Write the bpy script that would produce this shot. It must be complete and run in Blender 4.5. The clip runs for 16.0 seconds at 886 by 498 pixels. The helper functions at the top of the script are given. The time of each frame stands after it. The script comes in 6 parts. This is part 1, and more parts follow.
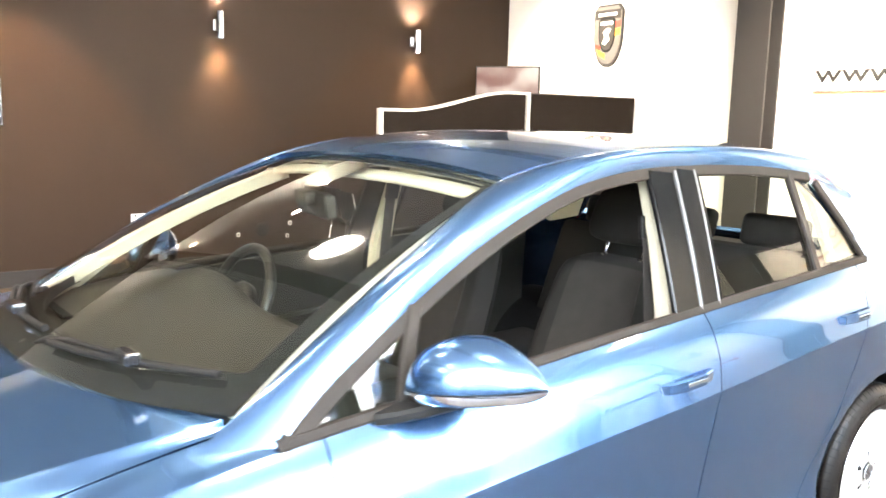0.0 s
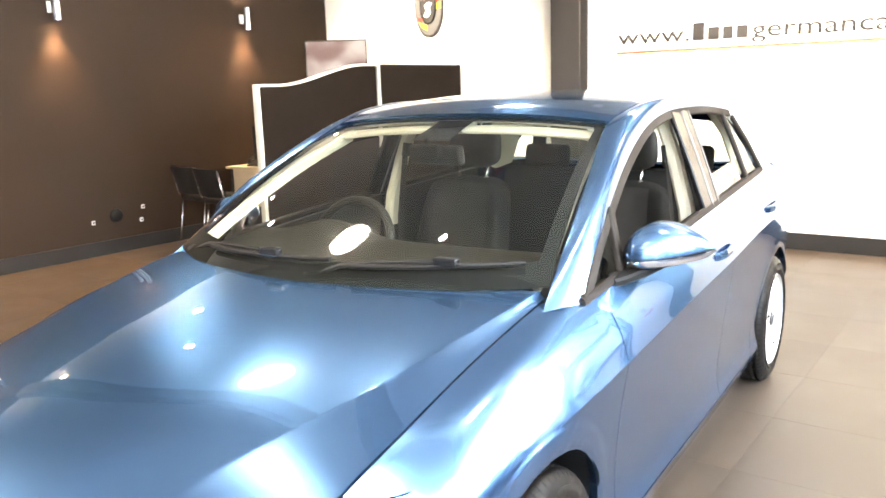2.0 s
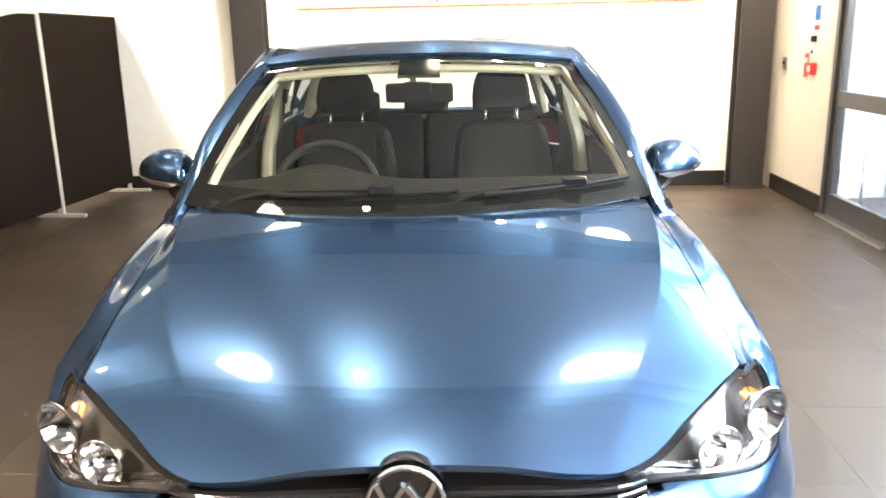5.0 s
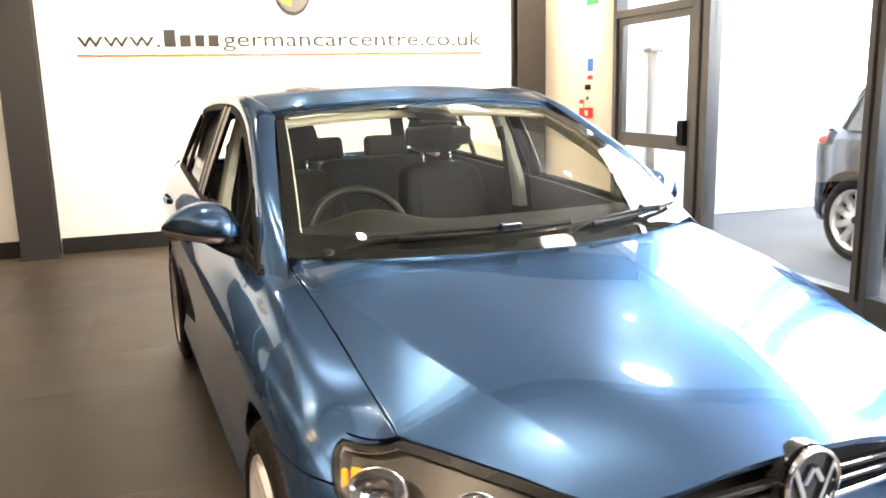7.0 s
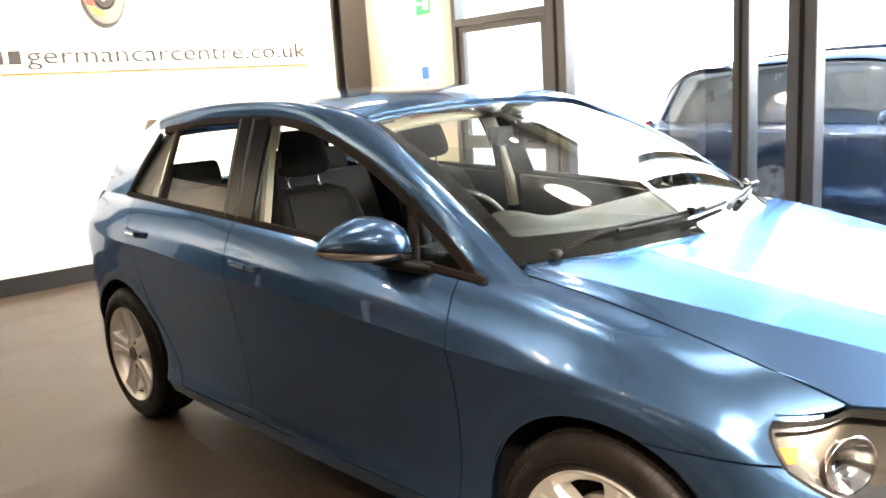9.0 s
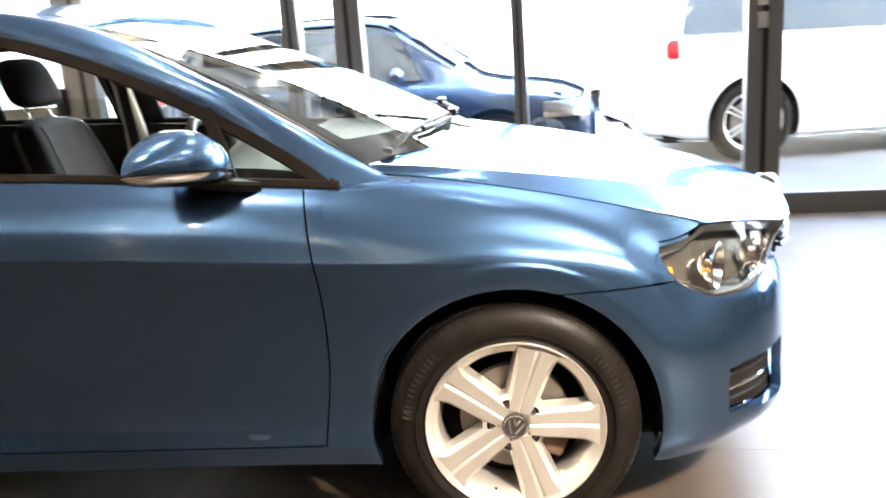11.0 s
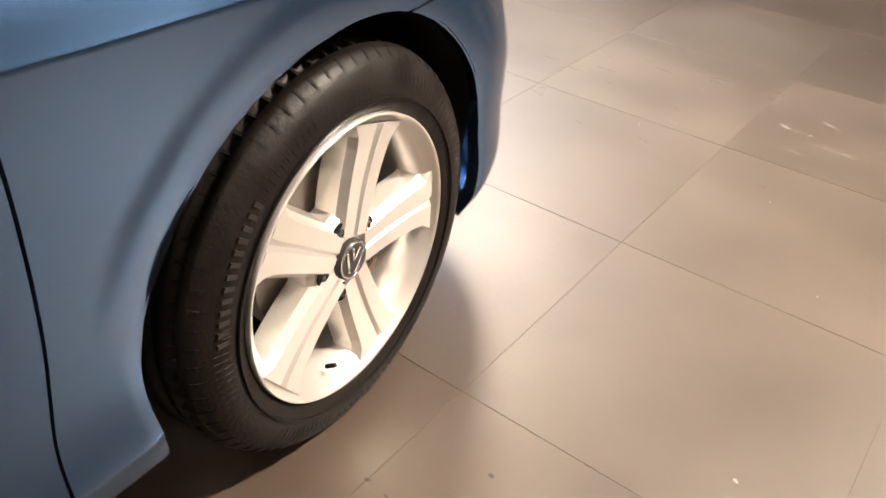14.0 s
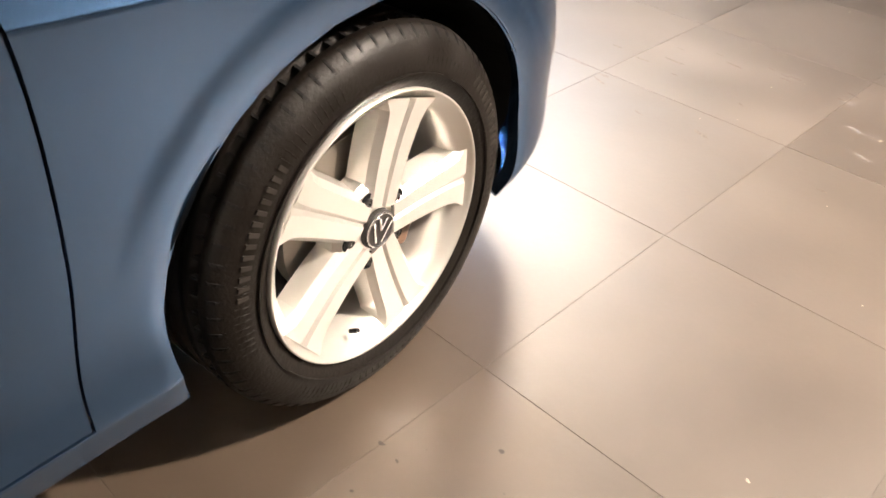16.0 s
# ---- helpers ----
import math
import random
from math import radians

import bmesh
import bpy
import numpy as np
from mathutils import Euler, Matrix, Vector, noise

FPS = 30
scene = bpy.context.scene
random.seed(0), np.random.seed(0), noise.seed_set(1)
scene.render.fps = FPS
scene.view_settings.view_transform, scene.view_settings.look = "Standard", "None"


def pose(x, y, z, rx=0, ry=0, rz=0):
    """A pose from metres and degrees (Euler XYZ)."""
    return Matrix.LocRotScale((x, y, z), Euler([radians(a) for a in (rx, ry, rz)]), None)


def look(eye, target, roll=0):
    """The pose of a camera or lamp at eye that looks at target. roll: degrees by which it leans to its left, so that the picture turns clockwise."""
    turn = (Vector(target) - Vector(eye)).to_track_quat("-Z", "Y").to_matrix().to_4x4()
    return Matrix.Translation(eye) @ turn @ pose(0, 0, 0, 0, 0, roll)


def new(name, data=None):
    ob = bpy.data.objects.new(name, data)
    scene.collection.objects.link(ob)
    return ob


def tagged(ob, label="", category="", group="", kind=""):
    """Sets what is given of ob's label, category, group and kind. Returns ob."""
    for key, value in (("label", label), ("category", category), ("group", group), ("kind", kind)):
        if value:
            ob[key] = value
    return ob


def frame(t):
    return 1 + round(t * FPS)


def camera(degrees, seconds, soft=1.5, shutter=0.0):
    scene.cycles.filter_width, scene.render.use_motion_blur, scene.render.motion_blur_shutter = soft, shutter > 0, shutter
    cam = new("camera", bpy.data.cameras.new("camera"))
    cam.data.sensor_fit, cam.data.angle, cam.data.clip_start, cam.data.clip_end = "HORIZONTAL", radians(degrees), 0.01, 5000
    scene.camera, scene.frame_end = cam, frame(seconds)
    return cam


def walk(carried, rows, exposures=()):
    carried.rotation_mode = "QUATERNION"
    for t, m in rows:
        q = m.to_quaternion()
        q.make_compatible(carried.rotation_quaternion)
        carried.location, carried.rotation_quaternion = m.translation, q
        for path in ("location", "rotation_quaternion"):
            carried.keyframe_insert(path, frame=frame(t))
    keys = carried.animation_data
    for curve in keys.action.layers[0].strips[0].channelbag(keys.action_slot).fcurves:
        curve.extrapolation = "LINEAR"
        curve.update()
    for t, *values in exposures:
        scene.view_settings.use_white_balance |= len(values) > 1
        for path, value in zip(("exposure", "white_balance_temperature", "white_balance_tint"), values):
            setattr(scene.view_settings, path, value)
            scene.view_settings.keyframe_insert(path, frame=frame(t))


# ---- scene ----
cam = camera(57.8, 16.0, soft=1.6, shutter=0.35)
PATH = [
    (0, (2.004, -0.072, 1.504), (0.382, 1.055, 1.185), 1.3),
    (0.5, (2.031, -0.499, 1.529), (0.480, 0.720, 1.195), 1.3),
    (1, (1.945, -0.830, 1.497), (0.517, 0.528, 1.154), -0.0),
    (1.5, (1.835, -1.124, 1.495), (0.534, 0.351, 1.129), -1.0),
    (2, (1.679, -1.391, 1.490), (0.506, 0.181, 1.101), -1.8),
    (2.5, (1.441, -1.589, 1.435), (0.413, 0.080, 1.036), -2.5),
    (3, (1.204, -1.808, 1.428), (0.347, -0.052, 1.003), -1.8),
    (3.5, (0.946, -1.964, 1.435), (0.280, -0.138, 0.962), -2.3),
    (3.7, (0.848, -2.001, 1.438), (0.254, -0.156, 0.946), -2.5),
    (5.8, (-0.284, -2.040, 1.425), (-0.088, -0.105, 0.960), -0.4),
    (6, (-0.423, -1.984, 1.388), (-0.141, -0.055, 0.944), -0.5),
    (6.5, (-0.701, -2.035, 1.423), (-0.249, -0.135, 0.993), -1.2),
    (7, (-1.030, -1.955, 1.440), (-0.401, -0.098, 1.045), -1.3),
    (7.5, (-1.348, -1.850, 1.463), (-0.569, -0.043, 1.107), -1.9),
    (8.1, (-1.711, -1.569, 1.447), (-0.754, 0.157, 1.118), -2.8),
    (10.3, (-2.647, -0.573, 1.428), (-0.899, 0.250, 0.913), -4.4),
    (10.4, (-2.659, -0.520, 1.392), (-0.878, 0.232, 0.878), -4.5),
    (10.5, (-2.673, -0.510, 1.363), (-0.873, 0.204, 0.863), -4.4),
    (11, (-2.689, -0.230, 1.243), (-0.779, 0.105, 0.756), -4.1),
    (11.5, (-2.569, 0.095, 1.230), (-0.671, 0.023, 0.603), -3.2),
    (12, (-2.382, 0.350, 1.192), (-0.599, -0.098, 0.404), -2.7),
    (12.5, (-2.140, 0.511, 1.136), (-0.516, -0.286, 0.284), -0.7),
    (13, (-1.909, 0.573, 1.069), (-0.483, -0.469, 0.130), -0.1),
    (13.5, (-1.723, 0.611, 1.040), (-0.517, -0.597, -0.002), -0.7),
    (14, (-1.524, 0.626, 1.027), (-0.571, -0.684, -0.146), 3.1),
    (14.5, (-1.513, 0.663, 1.006), (-0.595, -0.665, -0.173), 0.8),
    (15, (-1.508, 0.645, 1.001), (-0.551, -0.656, -0.178), 1.2),
    (15.5, (-1.509, 0.605, 1.000), (-0.504, -0.650, -0.188), 3.2),
    (16, (-1.598, 0.600, 1.036), (-0.524, -0.573, -0.177), 3.5),
]
EXPOSURES = [(0, 5.6, 6650, 10), (2, 5.4, 6600, 10), (3.5, 5.1, 6600, 10), (8, 4.6, 7000, 12), (10.3, 5.35, 6550, 10), (11.5, 5.35, 6550, 10), (12.7, 5.4, 6600, 12), (14, 5.25, 6450, 12), (16, 5.45, 6300, 12)]
walk(cam, [(t, look(eye, aim, roll)) for t, eye, aim, roll in PATH], EXPOSURES)

# ---- light ----
world = bpy.data.worlds.new("sky")
scene.world = world
world.use_nodes = True
_wn = world.node_tree.nodes
_sky = _wn.new("ShaderNodeTexSky")
_sky.sky_type = "NISHITA"
_sky.sun_disc = False
_sky.dust_density, _sky.air_density = 3.0, 1.2
_sky.sun_elevation, _sky.sun_rotation = radians(37), radians(219)
world.node_tree.links.new(_sky.outputs[0], _wn["Background"].inputs[0])
_wn["Background"].inputs[1].default_value = 0.15
sun = new("sun", bpy.data.lights.new("sun", "SUN"))
sun.data.energy, sun.data.angle, sun.data.color = 5.0, radians(0.6), (1.0, 0.96, 0.9)
sun.matrix_world = look((0, 0, 0), (0.50, 0.62, -0.60))


# area lamp added outside the upper part of the glass front, in place of open-sky daylight
daylight = new("window_daylight", bpy.data.lights.new("window_daylight", "AREA"))
daylight.data.shape, daylight.data.size, daylight.data.size_y = "RECTANGLE", 7.6, 0.8
daylight.data.energy, daylight.data.color = 26, (0.95, 0.98, 1.0)
daylight.matrix_world = look((3.02, -0.7, 2.62), (0.9, -0.7, 1.5))


# ---- materials ----
def mat(name, color, rough=0.5, metal=0.0, var=0.06, scale=6.0, bump=0.0, bump_scale=120.0, coat=0.0, coat_rough=0.03, rand=0.0, spec=0.5, stain=0.0, rough_var=0.0):
    """A surface with two scales of variation: broad cloudiness and fine grain."""
    m = bpy.data.materials.new(name)
    m.use_nodes = True
    nt = m.node_tree
    n, link = nt.nodes, nt.links
    b = n["Principled BSDF"]
    b.inputs["Base Color"].default_value = (*color, 1)
    b.inputs["Roughness"].default_value = rough
    b.inputs["Metallic"].default_value = metal
    b.inputs["Coat Weight"].default_value = coat
    b.inputs["Coat Roughness"].default_value = coat_rough
    b.inputs["Specular IOR Level"].default_value = spec
    tc = n.new("ShaderNodeTexCoord")
    big = n.new("ShaderNodeTexNoise")
    big.inputs["Scale"].default_value = scale
    big.inputs["Detail"].default_value = 5
    big.inputs["Roughness"].default_value = 0.5
    where = tc.outputs["Object"]
    if rand > 0:
        piece = n.new("ShaderNodeObjectInfo")
        far = n.new("ShaderNodeVectorMath")
        far.operation = "MULTIPLY_ADD"
        far.inputs[1].default_value = (41.0, 23.0, 7.0)
        link.new(piece.outputs["Random"], far.inputs[0])
        link.new(tc.outputs["Object"], far.inputs[2])
        where = far.outputs[0]
    link.new(where, big.inputs["Vector"])
    last = None
    if var > 0:
        ramp = n.new("ShaderNodeMapRange")
        ramp.inputs["From Min"].default_value, ramp.inputs["From Max"].default_value = 0.25, 0.75
        ramp.inputs["To Min"].default_value, ramp.inputs["To Max"].default_value = 1 - var, 1 + var
        link.new(big.outputs["Fac"], ramp.inputs["Value"])
        hsv = n.new("ShaderNodeHueSaturation")
        hsv.inputs["Color"].default_value = (*color, 1)
        link.new(ramp.outputs[0], hsv.inputs["Value"])
        last = hsv
        if rand > 0:
            info = n.new("ShaderNodeObjectInfo")
            rr = n.new("ShaderNodeMapRange")
            rr.inputs["To Min"].default_value, rr.inputs["To Max"].default_value = 1 - rand, 1 + rand
            link.new(info.outputs["Random"], rr.inputs["Value"])
            mul = n.new("ShaderNodeMath")
            mul.operation = "MULTIPLY"
            link.new(ramp.outputs[0], mul.inputs[0])
            link.new(rr.outputs[0], mul.inputs[1])
            link.new(mul.outputs[0], hsv.inputs["Value"])
        out = hsv.outputs[0]
        if stain > 0:
            st = n.new("ShaderNodeTexNoise")
            st.inputs["Scale"].default_value = scale * 0.35
            st.inputs["Detail"].default_value = 9
            st.inputs["Distortion"].default_value = 1.2
            link.new(where, st.inputs["Vector"])
            cr = n.new("ShaderNodeMapRange")
            cr.inputs["From Min"].default_value, cr.inputs["From Max"].default_value = 0.42, 0.85
            cr.inputs["To Max"].default_value = stain
            link.new(st.outputs["Fac"], cr.inputs["Value"])
            mx = n.new("ShaderNodeMix")
            mx.data_type = "RGBA"
            mx.inputs["B"].default_value = (color[0] * 0.55, color[1] * 0.52, color[2] * 0.48, 1)
            link.new(cr.outputs[0], mx.inputs["Factor"])
            link.new(out, mx.inputs["A"])
            out = mx.outputs["Result"]
        link.new(out, b.inputs["Base Color"])
    if rough_var > 0:
        rv = n.new("ShaderNodeMapRange")
        rv.inputs["From Min"].default_value, rv.inputs["From Max"].default_value = 0.3, 0.7
        rv.inputs["To Min"].default_value, rv.inputs["To Max"].default_value = max(0.02, rough - rough_var), rough + rough_var
        link.new(big.outputs["Fac"], rv.inputs["Value"])
        link.new(rv.outputs[0], b.inputs["Roughness"])
    if bump > 0:
        fine = n.new("ShaderNodeTexNoise")
        fine.inputs["Scale"].default_value = bump_scale
        fine.inputs["Detail"].default_value = 4
        link.new(tc.outputs["Object"], fine.inputs["Vector"])
        bn = n.new("ShaderNodeBump")
        bn.inputs["Strength"].default_value = bump
        bn.inputs["Distance"].default_value = 0.002
        link.new(fine.outputs["Fac"], bn.inputs["Height"])
        link.new(bn.outputs[0], b.inputs["Normal"])
    return m


def glow(name, color, strength):
    m = bpy.data.materials.new(name)
    m.use_nodes = True
    b = m.node_tree.nodes["Principled BSDF"]
    b.inputs["Base Color"].default_value = (*color, 1)
    b.inputs["Emission Color"].default_value = (*color, 1)
    b.inputs["Emission Strength"].default_value = strength
    return m


def pane_mat(name, tint=(0.9, 0.95, 0.93), dark=0.0, gloss=0.06):
    """Thin glass: clear or tinted see-through with a Fresnel gloss."""
    m = bpy.data.materials.new(name)
    m.use_nodes = True
    nt = m.node_tree
    n, link = nt.nodes, nt.links
    n.remove(n["Principled BSDF"])
    tr = n.new("ShaderNodeBsdfTransparent")
    tr.inputs[0].default_value = (*[c * (1 - dark) for c in tint], 1)
    gl = n.new("ShaderNodeBsdfGlossy")
    gl.inputs["Roughness"].default_value = 0.01
    lw = n.new("ShaderNodeLayerWeight")
    lw.inputs[0].default_value = 0.5
    pw = n.new("ShaderNodeMath")
    pw.operation = "POWER"
    pw.inputs[1].default_value = 4.2
    link.new(lw.outputs["Facing"], pw.inputs[0])
    ma = n.new("ShaderNodeMath")
    ma.operation = "MULTIPLY_ADD"
    ma.inputs[1].default_value, ma.inputs[2].default_value = 0.90, gloss
    link.new(pw.outputs[0], ma.inputs[0])
    mx = n.new("ShaderNodeMixShader")
    link.new(ma.outputs[0], mx.inputs[0])
    link.new(tr.outputs[0], mx.inputs[1])
    link.new(gl.outputs[0], mx.inputs[2])
    link.new(mx.outputs[0], n["Material Output"].inputs[0])
    return m


M_BROWN = mat("brown_wall_paint", (0.022, 0.0118, 0.0064), 0.70, spec=0.22, var=0.05, scale=2.0, bump=0.15, bump_scale=260)
M_WHITE = mat("white_wall_paint", (0.80, 0.77, 0.71), 0.6, var=0.025, scale=1.5, bump=0.12, bump_scale=240)
M_CREAM = mat("cream_wall_paint", (0.78, 0.72, 0.62), 0.6, var=0.03, scale=1.5, bump=0.12, bump_scale=240)
M_TILE = mat("brown_grey_floor_tile", (0.055, 0.040, 0.0285), 0.46, spec=0.5, var=0.24, scale=2.6, bump=0.07, bump_scale=70, rand=0.05, stain=0.8, rough_var=0.05)
M_GROUT = mat("dark_tile_grout", (0.044, 0.033, 0.024), 0.85, var=0.2, scale=9)
M_SCUFF = mat("dark_scuff", (0.022, 0.016, 0.011), 0.7, var=0.3, scale=60)
M_CHIP = mat("pale_chip", (0.24, 0.20, 0.16), 0.7, var=0.3, scale=60)
M_DUST = mat("pale_dust", (0.080, 0.063, 0.050), 0.75, var=0.4, scale=90)
M_COLUMN = mat("dark_grey_steel_paint", (0.032, 0.029, 0.028), 0.5, spec=0.3, var=0.05, scale=3, bump=0.05)
M_SKIRT = mat("black_skirting_paint", (0.018, 0.016, 0.015), 0.5, spec=0.25, var=0.1, scale=4)
M_CEIL = mat("grey_ceiling_paint", (0.40, 0.395, 0.385), 0.75, var=0.06, scale=1.2)
M_BEAM = mat("dark_beam_paint", (0.05, 0.05, 0.055), 0.5, var=0.06, scale=2)
M_FRAME = mat("grey_aluminium_frame", (0.075, 0.073, 0.073), 0.38, metal=0.25, var=0.05, scale=5)
M_BLACK = mat("black_plastic", (0.009, 0.0085, 0.008), 0.52, spec=0.15, var=0.12, scale=14, bump=0.1, bump_scale=400)
M_GLOSSBLACK = mat("gloss_black_trim", (0.012, 0.012, 0.013), 0.12, var=0.05, scale=5, coat=0.6)
M_CHROME = mat("chrome", (0.85, 0.86, 0.88), 0.06, metal=1.0, var=0.02, scale=8)
M_STEEL = mat("brushed_steel", (0.62, 0.62, 0.62), 0.28, metal=1.0, var=0.05, scale=20)
M_GLASS = pane_mat("clear_glass", (0.97, 0.985, 0.98))
M_ASPHALT = mat("worn_asphalt", (0.075, 0.075, 0.077), 0.85, var=0.25, scale=1.2, bump=0.5, bump_scale=90, stain=0.3)
M_FENCE = mat("white_corrugated_steel", (0.50, 0.53, 0.56), 0.45, var=0.06, scale=2)
M_LETTER = mat("dark_grey_sign_letter", (0.030, 0.027, 0.026), 0.4, var=0.04, scale=8)
M_FIELD = mat("grey_badge_face", (0.13, 0.125, 0.12), 0.4, metal=0.3, var=0.05, scale=9)
M_RED = mat("red_plastic", (0.62, 0.035, 0.022), 0.4, var=0.05, scale=10)
M_GOLD = mat("gold_yellow_paint", (0.75, 0.40, 0.03), 0.4, var=0.05, scale=10)
M_ORANGE = mat("orange_vinyl", (0.80, 0.30, 0.06), 0.5, var=0.05, scale=10)
M_GREEN = mat("green_sign_plastic", (0.012, 0.30, 0.11), 0.4, var=0.05, scale=10)
M_BLUEP = mat("blue_sign_print", (0.03, 0.16, 0.50), 0.5, var=0.05, scale=10)
M_WHITEP = mat("white_plastic", (0.78, 0.77, 0.74), 0.35, var=0.03, scale=10)
M_DESK = mat("pale_maple_laminate", (0.62, 0.48, 0.31), 0.38, var=0.07, scale=7)
M_PARTITION = mat("dark_brown_partition_fabric", (0.013, 0.0085, 0.006), 0.9, spec=0.1, var=0.06, scale=9, bump=0.35, bump_scale=320)
M_LIGHTTRIM = mat("pale_aluminium_trim", (0.66, 0.62, 0.56), 0.35, metal=0.3, var=0.03, scale=9)
M_SEATF = mat("black_chair_fabric", (0.014, 0.012, 0.011), 0.85, spec=0.15, var=0.1, scale=20, bump=0.3, bump_scale=380)
M_SCREEN = mat("dark_screen_glass", (0.012, 0.014, 0.018), 0.08, var=0.03, scale=4, coat=0.5)
M_PICTURE = glow("television_picture", (1.0, 0.72, 0.62), 0.017)
_tn = M_PICTURE.node_tree
_no = _tn.nodes.new("ShaderNodeTexNoise")
_no.inputs["Scale"].default_value = 3.0
_ra = _tn.nodes.new("ShaderNodeValToRGB")
_ra.color_ramp.elements[0].position, _ra.color_ramp.elements[0].color = 0.42, (0.25, 0.05, 0.04, 1)
_ra.color_ramp.elements[1].position, _ra.color_ramp.elements[1].color = 0.62, (1.0, 0.82, 0.72, 1)
_tc = _tn.nodes.new("ShaderNodeTexCoord")
_tn.links.new(_tc.outputs["Object"], _no.inputs["Vector"])
_tn.links.new(_no.outputs["Fac"], _ra.inputs[0])
_tn.links.new(_ra.outputs[0], _tn.nodes["Principled BSDF"].inputs["Emission Color"])
_tn.nodes["Principled BSDF"].inputs["Base Color"].default_value = (0.01, 0.01, 0.01, 1)
M_WARM = glow("warm_lamp_glow", (1.0, 0.70, 0.38), 8)
M_COOL = glow("ceiling_lamp_glow", (1.0, 0.86, 0.70), 1.5)
M_SPOT = glow("spot_lamp_glow", (1.0, 0.86, 0.70), 32)


# ---- mesh helpers ----
def part(name, bm, material, parent=None, label="", smooth=False):
    me = bpy.data.meshes.new(name)
    bm.normal_update()
    bm.to_mesh(me)
    bm.free()
    mats = material if isinstance(material, (list, tuple)) else [material]
    for m in mats:
        me.materials.append(m)
    if smooth:
        for p in me.polygons:
            p.use_smooth = True
    ob = new(name, me)
    if parent is not None:
        ob.parent = parent
    return tagged(ob, label) if label else ob


def thing(name, label, category, m=None, group="", kind=""):
    ob = new(name)
    ob.empty_display_size = 0.1
    if m is not None:
        ob.matrix_world = m
    return tagged(ob, label, category, group, kind)


def box(x0, x1, y0, y1, z0, z1, bevel=0.0, bm=None, seg=2):
    bm = bm or bmesh.new()
    r = bmesh.ops.create_cube(bm, size=1.0, matrix=Matrix.LocRotScale(((x0 + x1) / 2, (y0 + y1) / 2, (z0 + z1) / 2), None, (abs(x1 - x0), abs(y1 - y0), abs(z1 - z0))))
    if bevel > 0:
        vs = set(r["verts"])
        es = [e for e in bm.edges if e.verts[0] in vs and e.verts[1] in vs]
        bmesh.ops.bevel(bm, geom=es, offset=bevel, segments=seg, affect="EDGES", profile=0.6)
    return bm


def tube(points, r, n=10, bm=None, closed=False, caps=True):
    """A round bar along points."""
    bm = bm or bmesh.new()
    pts = [Vector(p) for p in points]
    rings = []
    up = Vector((0, 0, 1))
    for i, p in enumerate(pts):
        if closed:
            d = pts[(i + 1) % len(pts)] - pts[i - 1]
        else:
            d = pts[min(i + 1, len(pts) - 1)] - pts[max(i - 1, 0)]
        d.normalize()
        side = d.cross(up)
        if side.length < 0.05:
            side = d.cross(Vector((1, 0, 0)))
        side.normalize()
        nrm = side.cross(d)
        rad = r[i] if isinstance(r, (list, tuple)) else r
        rings.append([bm.verts.new(p + (side * math.cos(a) + nrm * math.sin(a)) * rad) for a in (2 * math.pi * k / n for k in range(n))])
    m = len(rings)
    for i in range(m if closed else m - 1):
        a, b = rings[i], rings[(i + 1) % m]
        for k in range(n):
            bm.faces.new((a[k], a[(k + 1) % n], b[(k + 1) % n], b[k]))
    if caps and not closed:
        bm.faces.new(rings[0][::-1])
        bm.faces.new(rings[-1])
    bmesh.ops.recalc_face_normals(bm, faces=bm.faces[:])
    return bm


def lathe(profile, n=48, axis="x", bm=None, centre=(0, 0, 0), closed=False):
    """Turn a profile of (along the axis, radius)."""
    bm = bm or bmesh.new()
    rings = []
    for a, r in profile:
        ring = []
        for k in range(n):
            t = 2 * math.pi * k / n
            c, s = r * math.cos(t), r * math.sin(t)
            v = {"x": (a, c, s), "y": (c, a, s), "z": (c, s, a)}[axis]
            ring.append(bm.verts.new(Vector(v) + Vector(centre)))
        rings.append(ring)
    for i in range(len(rings) - (0 if closed else 1)):
        p, q = rings[i], rings[(i + 1) % len(rings)]
        for k in range(n):
            bm.faces.new((p[k], p[(k + 1) % n], q[(k + 1) % n], q[k]))
    bmesh.ops.recalc_face_normals(bm, faces=bm.faces[:])
    return bm


def prism(poly, lo, hi, axis="y", bevel=0.0, bm=None):
    """A flat outline (two coordinates each) given thickness along an axis."""
    bm = bm or bmesh.new()

    def at(u, v, w):
        return {"x": (w, u, v), "y": (u, w, v), "z": (u, v, w)}[axis]
    a = [bm.verts.new(at(u, v, lo)) for u, v in poly]
    b = [bm.verts.new(at(u, v, hi)) for u, v in poly]
    fs = [bm.faces.new(a), bm.faces.new(b[::-1])]
    for i in range(len(poly)):
        j = (i + 1) % len(poly)
        fs.append(bm.faces.new((a[i], b[i], b[j], a[j])))
    bmesh.ops.recalc_face_normals(bm, faces=fs)
    if bevel > 0:
        bmesh.ops.bevel(bm, geom=list({e for f in fs for e in f.edges}), offset=bevel, segments=2, affect="EDGES")
    return bm


